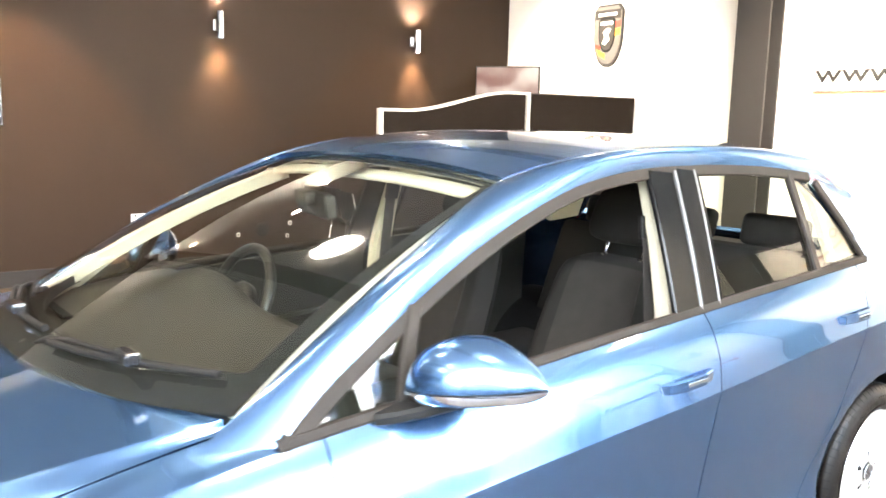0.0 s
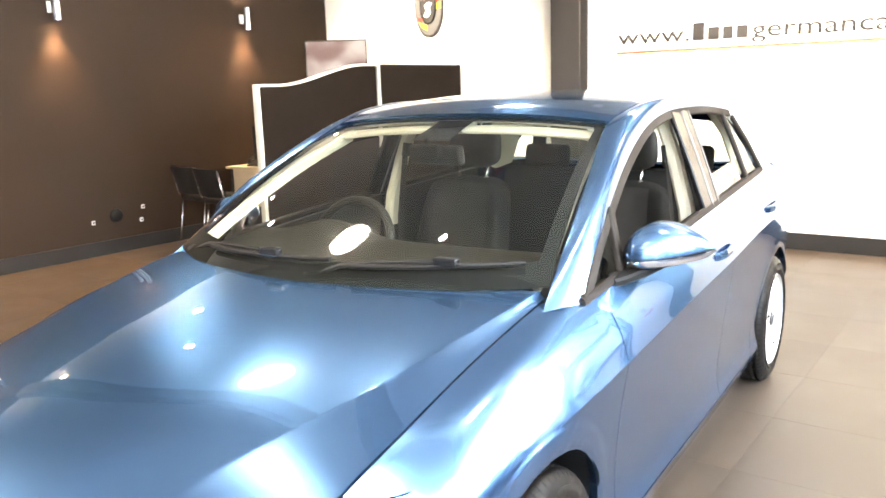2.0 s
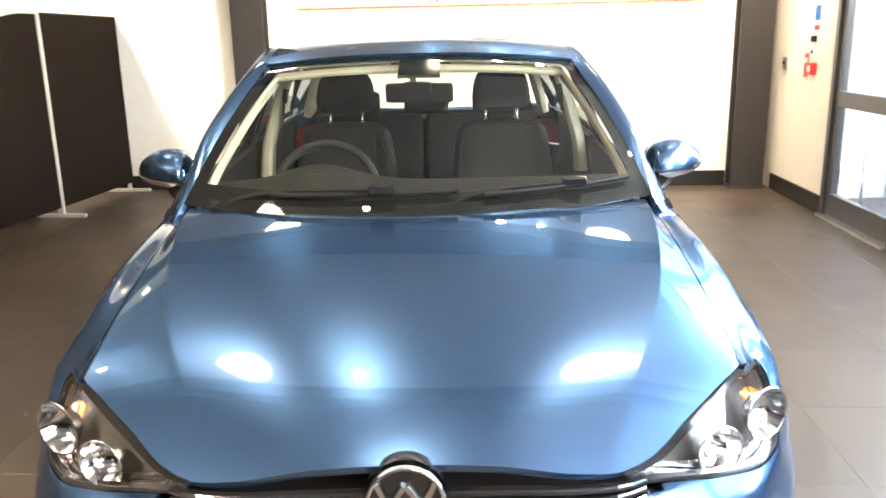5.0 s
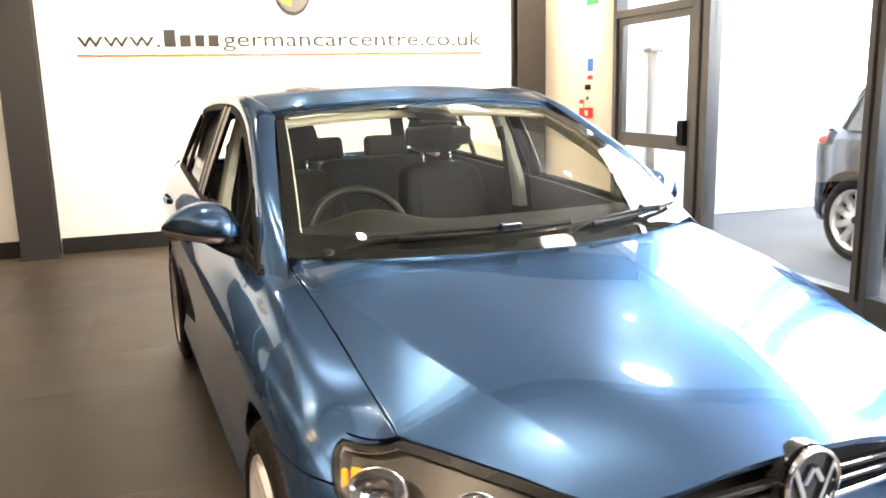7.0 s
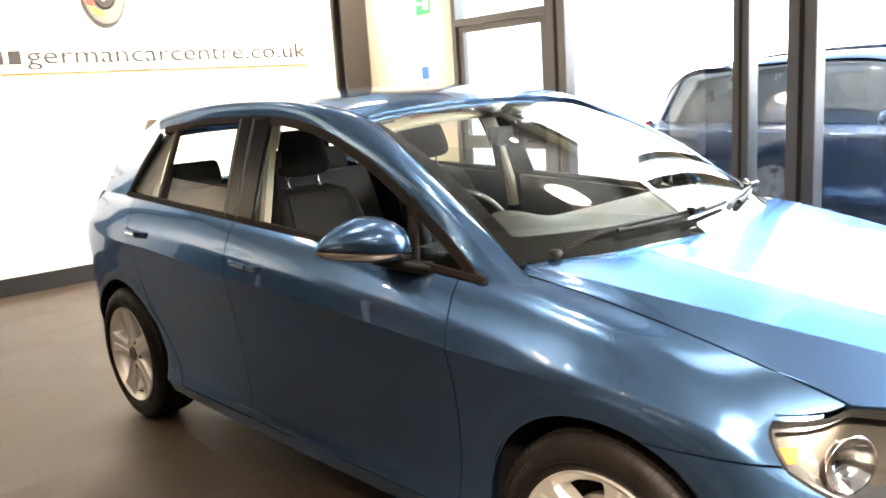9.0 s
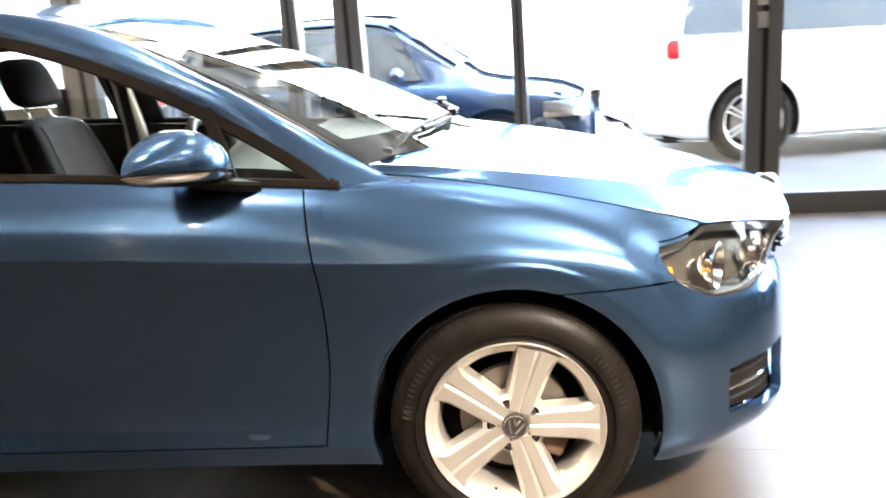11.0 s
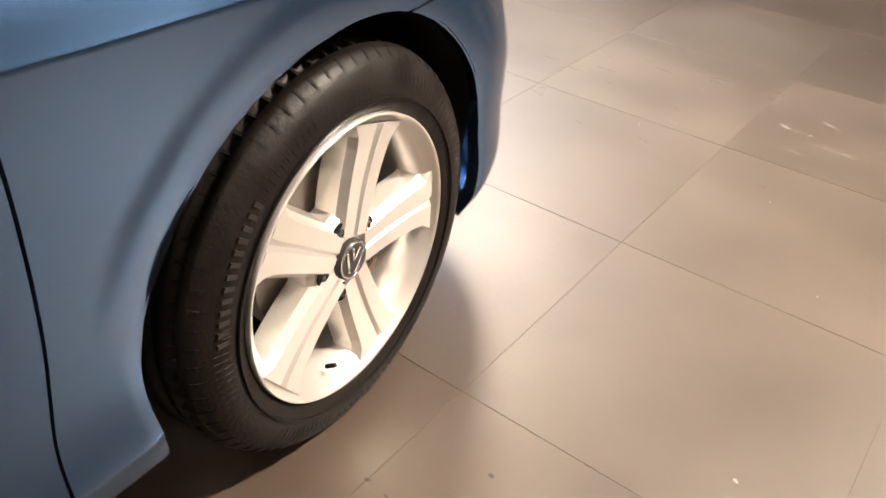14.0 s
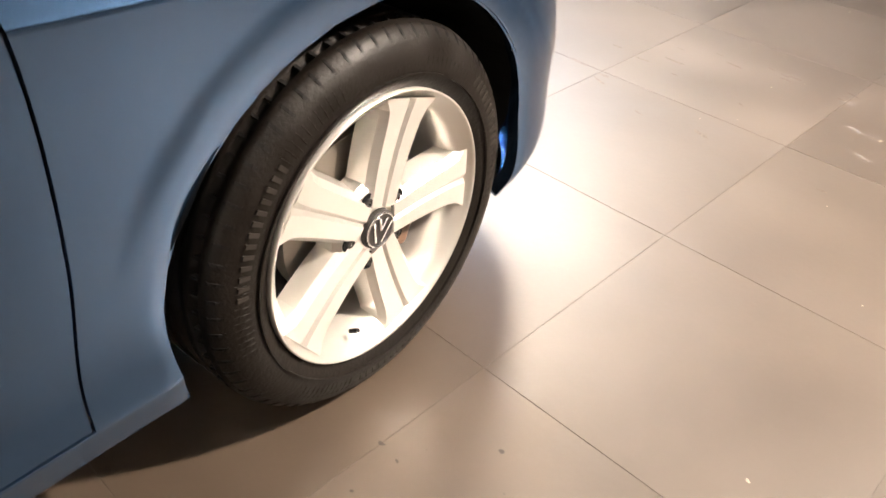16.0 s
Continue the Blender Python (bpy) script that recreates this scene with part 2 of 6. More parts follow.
def letters(body, size, material, name, label, m, extrude=0.006, spacing=1.0, width=None, parent=None):
    """Raised lettering as a mesh, scaled to a width."""
    cu = bpy.data.curves.new("t", "FONT")
    cu.body, cu.size, cu.extrude, cu.space_character = body, size, extrude, spacing
    cu.resolution_u = 3
    tmp = new("t", cu)
    bpy.context.view_layer.update()
    me = bpy.data.meshes.new_from_object(tmp.evaluated_get(bpy.context.evaluated_depsgraph_get()))
    bpy.data.objects.remove(tmp)
    if width:
        xs = [v.co.x for v in me.vertices]
        k = width / (max(xs) - min(xs))
        lo = min(xs)
        for v in me.vertices:
            v.co.x = (v.co.x - lo) * k
    me.materials.clear()
    me.materials.append(material)
    ob = new(name, me)
    ob.matrix_world = m
    if parent:
        ob.parent = parent
    return ob
# ---- the showroom ----
WX, EX, NY, SY, CZ = -5.62, 2.90, 6.10, -9.0, 3.35


def structure(name, bm, material, label, category):
    ob = part(name, bm, material)
    return tagged(ob, label, category, kind="structure")


structure("wall_west", box(WX - 0.2, WX, SY, NY, 0, CZ), M_BROWN, "dark brown painted plaster wall of the showroom", "wall")
structure("wall_north", box(WX - 0.2, EX + 0.2, NY, NY + 0.2, 0, CZ), M_WHITE, "white painted plaster wall carrying the sign", "wall")
structure("wall_south", box(WX - 0.2, EX + 0.2, SY - 0.2, SY, 0, CZ), M_BROWN, "dark brown painted wall behind the showroom", "wall")
structure("wall_east", box(EX, EX + 0.2, 4.63, NY, 0, CZ), M_CREAM, "cream painted wall beside the glass door", "wall")
structure("ceiling", box(WX - 0.2, EX + 0.2, SY - 0.2, NY + 0.2, CZ, CZ + 0.15), M_CEIL, "dark grey painted showroom ceiling", "ceiling")
for i, y in enumerate((-5.2, -2.3, 0.6, 3.5)):
    structure("beam", box(WX, EX, y - 0.09, y + 0.09, CZ - 0.24, CZ), M_BEAM, "dark grey steel ceiling beam", "beam")

bm = box(WX, WX + 0.018, SY, NY - 0.02, 0, 0.14, 0.003)
structure("baseboard", bm, M_SKIRT, "black painted skirting board along the brown wall", "skirting")
bm = bmesh.new()
for a, b in ((WX + 0.02, -2.35), (-2.02, 2.50)):
    box(a, b, NY - 0.02, NY, 0, 0.15, 0.003, bm)
structure("baseboard", bm, M_SKIRT, "black painted skirting board along the white wall", "skirting")
structure("baseboard", box(EX - 0.02, EX, 4.64, NY - 0.2, 0, 0.15, 0.003), M_SKIRT, "black painted skirting board beside the glass door", "skirting")


def steel_column(x, y):
    """An H section column standing against the wall."""
    w, d, t = 0.315, 0.20, 0.022
    col = thing("steel_column", "dark grey painted steel column against the white wall", "column", pose(x, y, 0), group="steel columns")
    col["kind"] = "structure"
    part("flange", box(-w / 2, w / 2, -d, -d + t, 0, CZ, 0.003), M_COLUMN, col)
    part("flange", box(-w / 2, w / 2, -t, -0.002, 0, CZ, 0.003), M_COLUMN, col)
    part("web", box(-0.012, 0.012, -d + t, -t, 0, CZ), M_COLUMN, col)
    part("base_plate", box(-w / 2 - 0.015, w / 2 + 0.015, -d - 0.015, -0.002, 0, 0.02, 0.003), M_COLUMN, col)


steel_column(-2.185, NY)
steel_column(2.665, NY)

# glass front: posts, rails and panes between them
glass = thing("window_1", "full-height glazed shop front with grey aluminium posts", "window", kind="structure")
TOP = CZ - 0.25
for a, b, m in ((3.25, 3.45, M_FRAME), (1.66, 1.78, M_FRAME), (1.21, 1.40, M_FRAME), (0.09, 0.18, M_FRAME), (-1.55, -1.33, M_FRAME), (-3.04, -2.89, M_FRAME), (-4.68, -4.52, M_FRAME), (-6.2, -6.05, M_FRAME), (-7.75, -7.6, M_FRAME), (-8.98, -8.85, M_FRAME)):
    p = part("post", box(EX - 0.03, EX + 0.09, a, b, 0, TOP, 0.004), m, glass)
    part("bead", box(EX - 0.036, EX - 0.031, a + (b - a) * 0.42, a + (b - a) * 0.58, 0.1, TOP), M_BLACK, p)
spans = ((1.78, 3.25), (1.40, 1.66), (0.18, 1.21), (-1.33, 0.09), (-2.89, -1.55), (-4.52, -3.04), (-6.05, -4.68), (-7.6, -6.2), (-8.85, -7.75))
for a, b in spans:
    part("bottom_rail", box(EX - 0.025, EX + 0.085, a, b, 0.0, 0.14, 0.004), M_FRAME, glass)
    part("top_rail", box(EX - 0.025, EX + 0.085, a, b, TOP - 0.09, TOP, 0.004), M_FRAME, glass)
    g = part("pane", box(EX + 0.026, EX + 0.034, a, b, 0.14, TOP - 0.09), M_GLASS, glass)
    g.visible_shadow = False
structure("wall_east_head", box(EX, EX + 0.2, SY, 4.63, TOP, CZ), M_CREAM, "cream painted wall above the glass front", "wall")
# unseen upper wall, added to keep the yard before the glass in shade
structure("unseen_parapet", box(EX, EX + 0.2, SY - 0.2, NY + 0.2, CZ + 0.15, 5.4), M_FENCE, "unseen upper wall added to shade the yard outside", "wall")

# glazed door with its frame
door = thing("door_1", "closed grey aluminium door with two glass panels", "door", kind="structure")
DY0, DY1 = 3.45, 4.63
part("door_frame", box(EX - 0.03, EX + 0.09, DY1 - 0.055, DY1, 0, TOP, 0.003), M_FRAME, door)
part("door_frame", box(EX - 0.03, EX + 0.09, DY0, DY0 + 0.02, 0, TOP, 0.003), M_FRAME, door)
part("door_frame", box(EX - 0.03, EX + 0.09, DY0 + 0.02, DY1 - 0.055, 2.005, 2.07, 0.003), M_FRAME, door)
leaf = [(DY0 + 0.022, DY0 + 0.085, 0.03, 2.0), (DY1 - 0.13, DY1 - 0.06, 0.03, 2.0)]
for a, b, c, d in leaf:
    part("stile", box(EX - 0.005, EX + 0.05, a, b, c, d, 0.003), M_FRAME, door)
for c, d in ((0.03, 0.20), (0.89, 1.01), (1.945, 2.0)):
    part("rail", box(EX - 0.005, EX + 0.05, DY0 + 0.085, DY1 - 0.13, c, d, 0.003), M_FRAME, door)
for c, d in ((0.20, 0.89), (1.01, 1.945)):
    g = part("pane", box(EX + 0.02, EX + 0.026, DY0 + 0.085, DY1 - 0.13, c, d), M_GLASS, door)
    g.visible_shadow = False
g = part("transom_pane", box(EX + 0.026, EX + 0.034, DY0 + 0.02, DY1 - 0.055, 2.07, TOP), M_GLASS, door)
g.visible_shadow = False
lock = part("lock_box", box(EX - 0.05, EX - 0.004, DY0 + 0.065, DY0 + 0.14, 0.94, 1.14, 0.006), M_BLACK, door)
part("pull_handle", tube([(EX - 0.055, DY0 + 0.10, 1.12), (EX - 0.075, DY0 + 0.10, 1.10), (EX - 0.075, DY0 + 0.10, 0.98), (EX - 0.055, DY0 + 0.10, 0.96)], 0.008), M_BLACK, lock)
part("threshold", box(EX - 0.06, EX + 0.1, DY0, DY1, 0.0, 0.022, 0.004), M_STEEL, door)

# door handle plates on the wide post of the glass front
for a, z in ((-1.42, 1.22), (-1.42, 1.36)):
    part("lock_plate", box(EX - 0.052, EX - 0.031, a - 0.03, a + 0.03, z, z + 0.10, 0.004), M_STEEL, glass)


# the sign: web address with the trade name left as bars, and a striped underline
SZ = 1.862
sign_w0, sign_w1 = -1.711, 2.171
sign = thing("wall_sign", "dark raised lettering with a thin striped line on the white wall", "sign")


def word(body, x0, x1, size=0.205):
    o = letters(body, size, M_LETTER, "lettering", "", pose(x0, NY - 0.004, SZ, 90, 0, 0), width=x1 - x0)
    o.parent = sign
    return o


XL = sign_w1 - sign_w0
word("www.", sign_w0, sign_w0 + 0.182 * XL)
bx = sign_w0 + 0.190 * XL
for i, (w, h) in enumerate(((0.105, 0.155), (0.10, 0.108), (0.085, 0.108), (0.095, 0.108))):
    part("bar", box(bx, bx + w, NY - 0.010, NY - 0.001, SZ, SZ + h, 0.002), M_LETTER, sign)
    bx += w + 0.035
word("germancarcentre.co.uk", bx + 0.002, sign_w1)
part("stripe", box(sign_w0 - 0.01, sign_w1 + 0.01, NY - 0.006, NY - 0.001, 1.790, 1.796), M_LETTER, sign)
part("stripe", box(sign_w0 - 0.01, sign_w1 + 0.01, NY - 0.006, NY - 0.001, 1.781, 1.7865), M_RED, sign)
part("stripe", box(sign_w0 - 0.01, sign_w1 + 0.01, NY - 0.006, NY - 0.001, 1.7715, 1.7775), M_GOLD, sign)


def shield(x, ztip, w=0.40, h=0.62):
    """A shield-shaped badge: dark rim, grey field, coloured bands, a smaller shield in the middle."""
    sh = thing("shield_badge", "grey shield badge with red and gold bands on white wall", "wall badge", pose(x, NY - 0.002, ztip), group="shield badges")

    def outline(k, base=0.0, tall=1.0):
        left = []
        for i in range(15):
            u = i / 14
            left.append((-w / 2 * k * math.sin(u * math.pi / 2) ** 0.85, base + 0.56 * h * k * tall * (1 - math.cos(u * math.pi / 2)) ** 0.95))
        left += [(-w / 2 * k, base + 0.90 * h * k * tall), (-w * 0.36 * k, base + h * k * tall)]
        return left + [(-a, b) for a, b in left[:0:-1]]
    part("rim", prism(outline(1.0), -0.022, 0.0, "y", 0.003), M_COLUMN, sh)
    part("field", prism(outline(0.92, 0.03), -0.028, -0.0225, "y"), M_FIELD, sh)
    part("banner", box(-0.175, 0.175, -0.033, -0.0285, 0.475, 0.565, 0.002), M_COLUMN, sh)
    part("banner_bar", box(-0.13, 0.13, -0.036, -0.0335, 0.505, 0.535, 0.001), M_WHITEP, sh)
    part("band", prism([(-0.165, 0.235), (-0.09, 0.215), (-0.09, 0.165), (-0.145, 0.185)], -0.032, -0.0285, "y"), M_RED, sh)
    part("band", prism([(-0.140, 0.180), (-0.02, 0.135), (-0.02, 0.075), (-0.105, 0.120)], -0.032, -0.0285, "y"), M_GOLD, sh)
    part("band", prism([(0.105, 0.375), (0.178, 0.385), (0.178, 0.455), (0.105, 0.445)], -0.032, -0.0285, "y"), M_RED, sh)
    part("band", prism([(0.105, 0.300), (0.176, 0.310), (0.178, 0.380), (0.105, 0.370)], -0.032, -0.0285, "y"), M_GOLD, sh)
    part("inner_shield", prism(outline(0.56, 0.145), -0.038, -0.0325, "y"), M_BLACK, sh)
    part("inner_field", prism(outline(0.49, 0.165), -0.041, -0.0385, "y"), M_COLUMN, sh)
    part("inner_bar", box(-0.085, 0.085, -0.044, -0.0415, 0.415, 0.450, 0.001), M_WHITEP, sh)
    part("emblem", prism([(-0.055, 0.235), (-0.01, 0.215), (0.045, 0.265), (0.030, 0.325), (0.065, 0.375), (0.005, 0.385), (-0.045, 0.345), (-0.02, 0.300)], -0.045, -0.0415, "y"), M_WHITEP, sh)


shield(-3.99, 2.072)
shield(0.229, 2.152)


# wall lamps: two-ended cylinders throwing light up and down
def wall_lamp(y, z):
    lamp = thing("wall_lamp", "chrome cylinder up-and-down light on the brown wall", "wall lamp", pose(WX, y, z), group="wall lamps")
    part("back_plate", box(0.001, 0.02, -0.035, 0.035, -0.05, 0.05, 0.004), M_STEEL, lamp)
    part("arm", box(0.02, 0.06, -0.015, 0.015, -0.02, 0.02, 0.003), M_STEEL, lamp)
    part("cylinder", lathe([(-0.12, 0.034), (-0.12, 0.038), (0.12, 0.038), (0.12, 0.034), (0.06, 0.030), (-0.06, 0.030)], 24, "z", centre=(0.095, 0, 0), closed=True), M_CHROME, lamp, smooth=False)
    for zz in (-0.10, 0.10):
        part("bulb", lathe([(-0.008, 0.002), (-0.008, 0.027), (0.008, 0.027), (0.008, 0.002)], 16, "z", centre=(0.095, 0, zz)), M_WARM, lamp)
    for s, e, sp in ((-1, 5.0, 80), (1, 5.0, 120)):
        ld = bpy.data.lights.new("lamp_light", "SPOT")
        ld.energy, ld.color, ld.spot_size, ld.spot_blend, ld.shadow_soft_size = e, (1.0, 0.66, 0.36) if s < 0 else (1.0, 0.86, 0.72), radians(sp), 1.0, 0.03
        lo = new("lamp_light", ld)
        lo.parent = lamp
        lo.matrix_local = look((0.095, 0, s * 0.135), (0.02 if s < 0 else 0.095, 0, s * 1.5))


wall_lamp(2.58, 2.33)
wall_lamp(4.76, 2.33)
wall_lamp(0.5, 2.33)
wall_lamp(-1.6, 2.33)

# switch sockets and marks low on the brown wall
sock = thing("wall_socket", "double white plug socket on the brown wall", "socket", pose(WX, 1.81, 0.54))
plate = part("plate", box(0.001, 0.010, -0.075, 0.075, -0.045, 0.045, 0.004), M_STEEL, sock)
for dy in (-0.035, 0.035):
    part("outlet", box(0.0101, 0.012, dy - 0.026, dy + 0.026, -0.032, 0.012, 0.001), M_WHITEP, sock)
    part("rocker", box(0.0101, 0.014, dy - 0.008, dy + 0.008, 0.018, 0.036, 0.001), M_BLACK, sock)
for y, z in ((2.75, 0.33), (3.30, 0.42), (3.27, 0.29)):
    o = thing("wall_socket", "small white data outlet on the brown wall", "socket", pose(WX, y, z), group="data outlets")
    part("plate", box(0.001, 0.008, -0.018, 0.018, -0.02, 0.02, 0.002), M_WHITEP, o)
    part("outlet", box(0.0081, 0.0095, -0.009, 0.009, -0.01, 0.008), M_BLACK, o)
grommet = thing("cable_cover", "round black cable cover on the brown wall", "cable cover", pose(WX, 3.0, 0.37))
part("cover", lathe([(0.001, 0.001), (0.001, 0.07), (0.012, 0.062), (0.015, 0.001)], 28, "x"), M_BLACK, grommet, smooth=True)

pic = thing("picture_frame", "black picture frame with a pale print on the brown wall", "picture", pose(WX, 0.44, 1.57))
for a, b, c, d in ((-0.31, 0.31, 0.16, 0.20), (-0.31, 0.31, -0.20, -0.16), (-0.31, -0.27, -0.16, 0.16), (0.27, 0.31, -0.16, 0.16)):
    part("frame_bar", box(0.002, 0.025, a, b, c, d, 0.003), M_GLOSSBLACK, pic)
part("print", box(0.002, 0.008, -0.27, 0.27, -0.16, 0.16), M_WHITEP, pic)
part("dark_print", box(0.0085, 0.010, -0.17, 0.19, -0.10, 0.10), M_COLUMN, pic)

# partition of two framed panels, the first with a wave along its top
screen = thing("office_partition", "dark brown fabric partition with pale metal edges and a wavy top", "partition", pose(-3.69, 3.22, 0, 0, 0, -2.0))
PX, PY0, PY1, PY2 = 0.0, 0.0, 1.52, 2.85


def wave(y):
    t = min(1, max(0, (y - PY0 - 0.25) / (PY1 - PY0 - 0.45)))
    return 1.583 + 0.177 * (t * t * (3 - 2 * t))


top = [(PY0 + (PY1 - PY0) * i / 40, wave(PY0 + (PY1 - PY0) * i / 40)) for i in range(41)]
part("panel", prism([(PY0 + 0.03, 0.09), (PY1 - 0.03, 0.09)] + [(y, z - 0.012) for y, z in top[::-1] if PY0 + 0.03 <= y <= PY1 - 0.03], PX - 0.022, PX + 0.022, "x"), M_PARTITION, screen)
part("top_edge", prism(top + [(y, z - 0.022) for y, z in top[::-1]], PX - 0.027, PX + 0.027, "x"), M_LIGHTTRIM, screen)
part("panel", box(PX - 0.022, PX + 0.022, PY1 + 0.03, PY2, 0.09, 1.745), M_PARTITION, screen)
part("top_edge", box(PX - 0.024, PX + 0.024, PY1 + 0.03, PY2, 1.745, 1.756, 0.002), M_COLUMN, screen)
for y, z in ((PY0 + 0.015, 1.578), (PY1, 1.762)):
    part("upright", box(PX - 0.028, PX + 0.028, y - 0.018, y + 0.018, 0.03, z, 0.005), M_LIGHTTRIM, screen)
for y in (PY0 + 0.03, PY1, PY2 - 0.05):
    part("foot", box(PX - 0.22, PX + 0.22, y - 0.025, y + 0.025, 0.0, 0.03, 0.006), M_LIGHTTRIM, screen)
    part("foot_stem", box(PX - 0.015, PX + 0.015, y - 0.012, y + 0.012, 0.03, 0.09), M_LIGHTTRIM, screen)

# television in the corner
tv = thing("wall_television", "flat television showing a reddish picture high in the corner", "television", look((-5.0, 5.60, 1.875), (0.5, -1.5, 1.80)))
part("panel", box(-0.36, 0.36, -0.22, 0.22, -0.0, 0.045, 0.006), M_BLACK, tv)
part("screen", box(-0.345, 0.345, -0.205, 0.205, -0.003, -0.0005), M_PICTURE, tv)
part("bracket", box(-0.10, 0.10, -0.10, 0.10, 0.045, 0.12, 0.004), M_BLACK, tv)
part("bracket_arm", box(-0.03, 0.03, -0.03, 0.03, 0.12, 0.60, 0.004), M_BLACK, tv)

# signs by the door
def flat_sign(name, label, y, z, w, h, material, extra=()):
    s = thing(name, label, "sign", pose(EX, y, z))
    part("board", box(-0.006, -0.001, -w / 2, w / 2, -h / 2, h / 2, 0.001), material, s)
    for (a, b, c, d, m) in extra:
        part("print", box(-0.008, -0.0062, a, b, c, d), m, s)
    return s


flat_sign("exit_sign", "green running-man exit sign with white arrow shapes", 5.06, 2.275, 0.22, 0.20, M_GREEN,
          ((-0.08, -0.01, -0.06, 0.06, M_WHITEP), (0.02, 0.08, -0.012, 0.012, M_WHITEP)))
flat_sign("wall_notice", "white and blue fire notice on the cream wall", 5.08, 1.58, 0.14, 0.26, M_WHITEP,
          ((-0.055, 0.055, -0.02, 0.10, M_BLUEP), (-0.055, 0.055, -0.10, -0.06, M_RED)))
flat_sign("wall_notice", "red fire action notice on the cream wall", 5.25, 1.19, 0.09, 0.20, M_RED, ((-0.03, 0.03, 0.02, 0.06, M_WHITEP),))
for y, z, w, h, lab in ((5.12, 1.41, 0.09, 0.05, "small black switch box"), (5.10, 1.305, 0.08, 0.11, "white call switch"), (5.75, 1.20, 0.11, 0.11, "metal key switch")):
    o = thing("wall_switch", lab + " on the cream wall", "switch", pose(EX, y, z))
    part("plate", box(-0.02, -0.001, -w / 2, w / 2, -h / 2, h / 2, 0.004), M_STEEL if "metal" in lab else (M_WHITEP if "white" in lab else M_BLACK), o)
    part("knob", lathe([(-0.028, 0.001), (-0.028, 0.016), (-0.0205, 0.018)], 16, "x"), M_BLACK, o)
call = thing("fire_call_point", "red fire alarm call point on the cream wall", "alarm", pose(EX, 5.07, 1.165))
part("case", box(-0.05, -0.001, -0.05, 0.05, -0.05, 0.05, 0.006), M_RED, call)
part("glass_plate", box(-0.053, -0.0505, -0.03, 0.03, -0.025, 0.025, 0.001), M_WHITEP, call)


# ---- desk corner ----
def office_desk():
    d = thing("office_desk", "pale maple desk with dark metal legs behind the partition", "desk", pose(-4.63, 4.75, 0))
    part("tabletop", box(-0.95, 0.95, -0.40, 0.40, 0.705, 0.73, 0.004), M_DESK, d)
    part("modesty_panel", box(-0.88, 0.55, -0.36, -0.342, 0.30, 0.704), M_DESK, d)
    for x in (-0.90, 0.55):
        part("leg", box(x - 0.03, x + 0.03, -0.36, 0.36, 0.03, 0.70, 0.006), M_COLUMN, d)
        part("foot", box(x - 0.035, x + 0.035, -0.39, 0.39, 0.0, 0.03, 0.006), M_COLUMN, d)


office_desk()
mon = thing("computer_monitor", "slim monitor on a white stand, seen nearly edge-on", "monitor", pose(-4.97, 4.62, 0.731, 0, 0, 68))
part("base", box(-0.12, 0.12, -0.09, 0.09, 0.0, 0.012, 0.004), M_WHITEP, mon)
part("stand", prism([(-0.06, 0.012), (-0.02, 0.012), (0.02, 0.20), (0.06, 0.22), (0.06, 0.25), (0.0, 0.24)], -0.03, 0.03, "x"), M_WHITEP, mon)
part("screen", box(-0.27, 0.27, 0.06, 0.095, 0.08, 0.44, 0.006), M_BLACK, mon)
part("display", box(-0.255, 0.255, 0.0955, 0.098, 0.10, 0.425), M_SCREEN, mon)
kb = thing("keyboard", "black computer keyboard on the maple desk", "keyboard", pose(-4.70, 4.55, 0.7305, 0, 0, 8))
part("case", box(-0.21, 0.21, -0.07, 0.07, 0.0, 0.018, 0.004), M_BLACK, kb)
for r in range(4):
    part("key_row", box(-0.195, 0.195, -0.055 + r * 0.028, -0.033 + r * 0.028, 0.0181, 0.023, 0.001), M_COLUMN, kb)
ph = thing("desk_phone", "black desk telephone beside the monitor", "telephone", pose(-5.27, 4.55, 0.7305, 0, 0, 15))
part("base", prism([(-0.10, 0), (0.10, 0), (0.10, 0.06), (-0.10, 0.02)], -0.08, 0.08, "x", 0.004), M_BLACK, ph)
part("handset", tube([(-0.055, -0.09, 0.05), (-0.055, -0.05, 0.075), (-0.055, 0.05, 0.10), (-0.055, 0.09, 0.09)], [0.022, 0.014, 0.014, 0.022], 12), M_BLACK, ph, smooth=True)


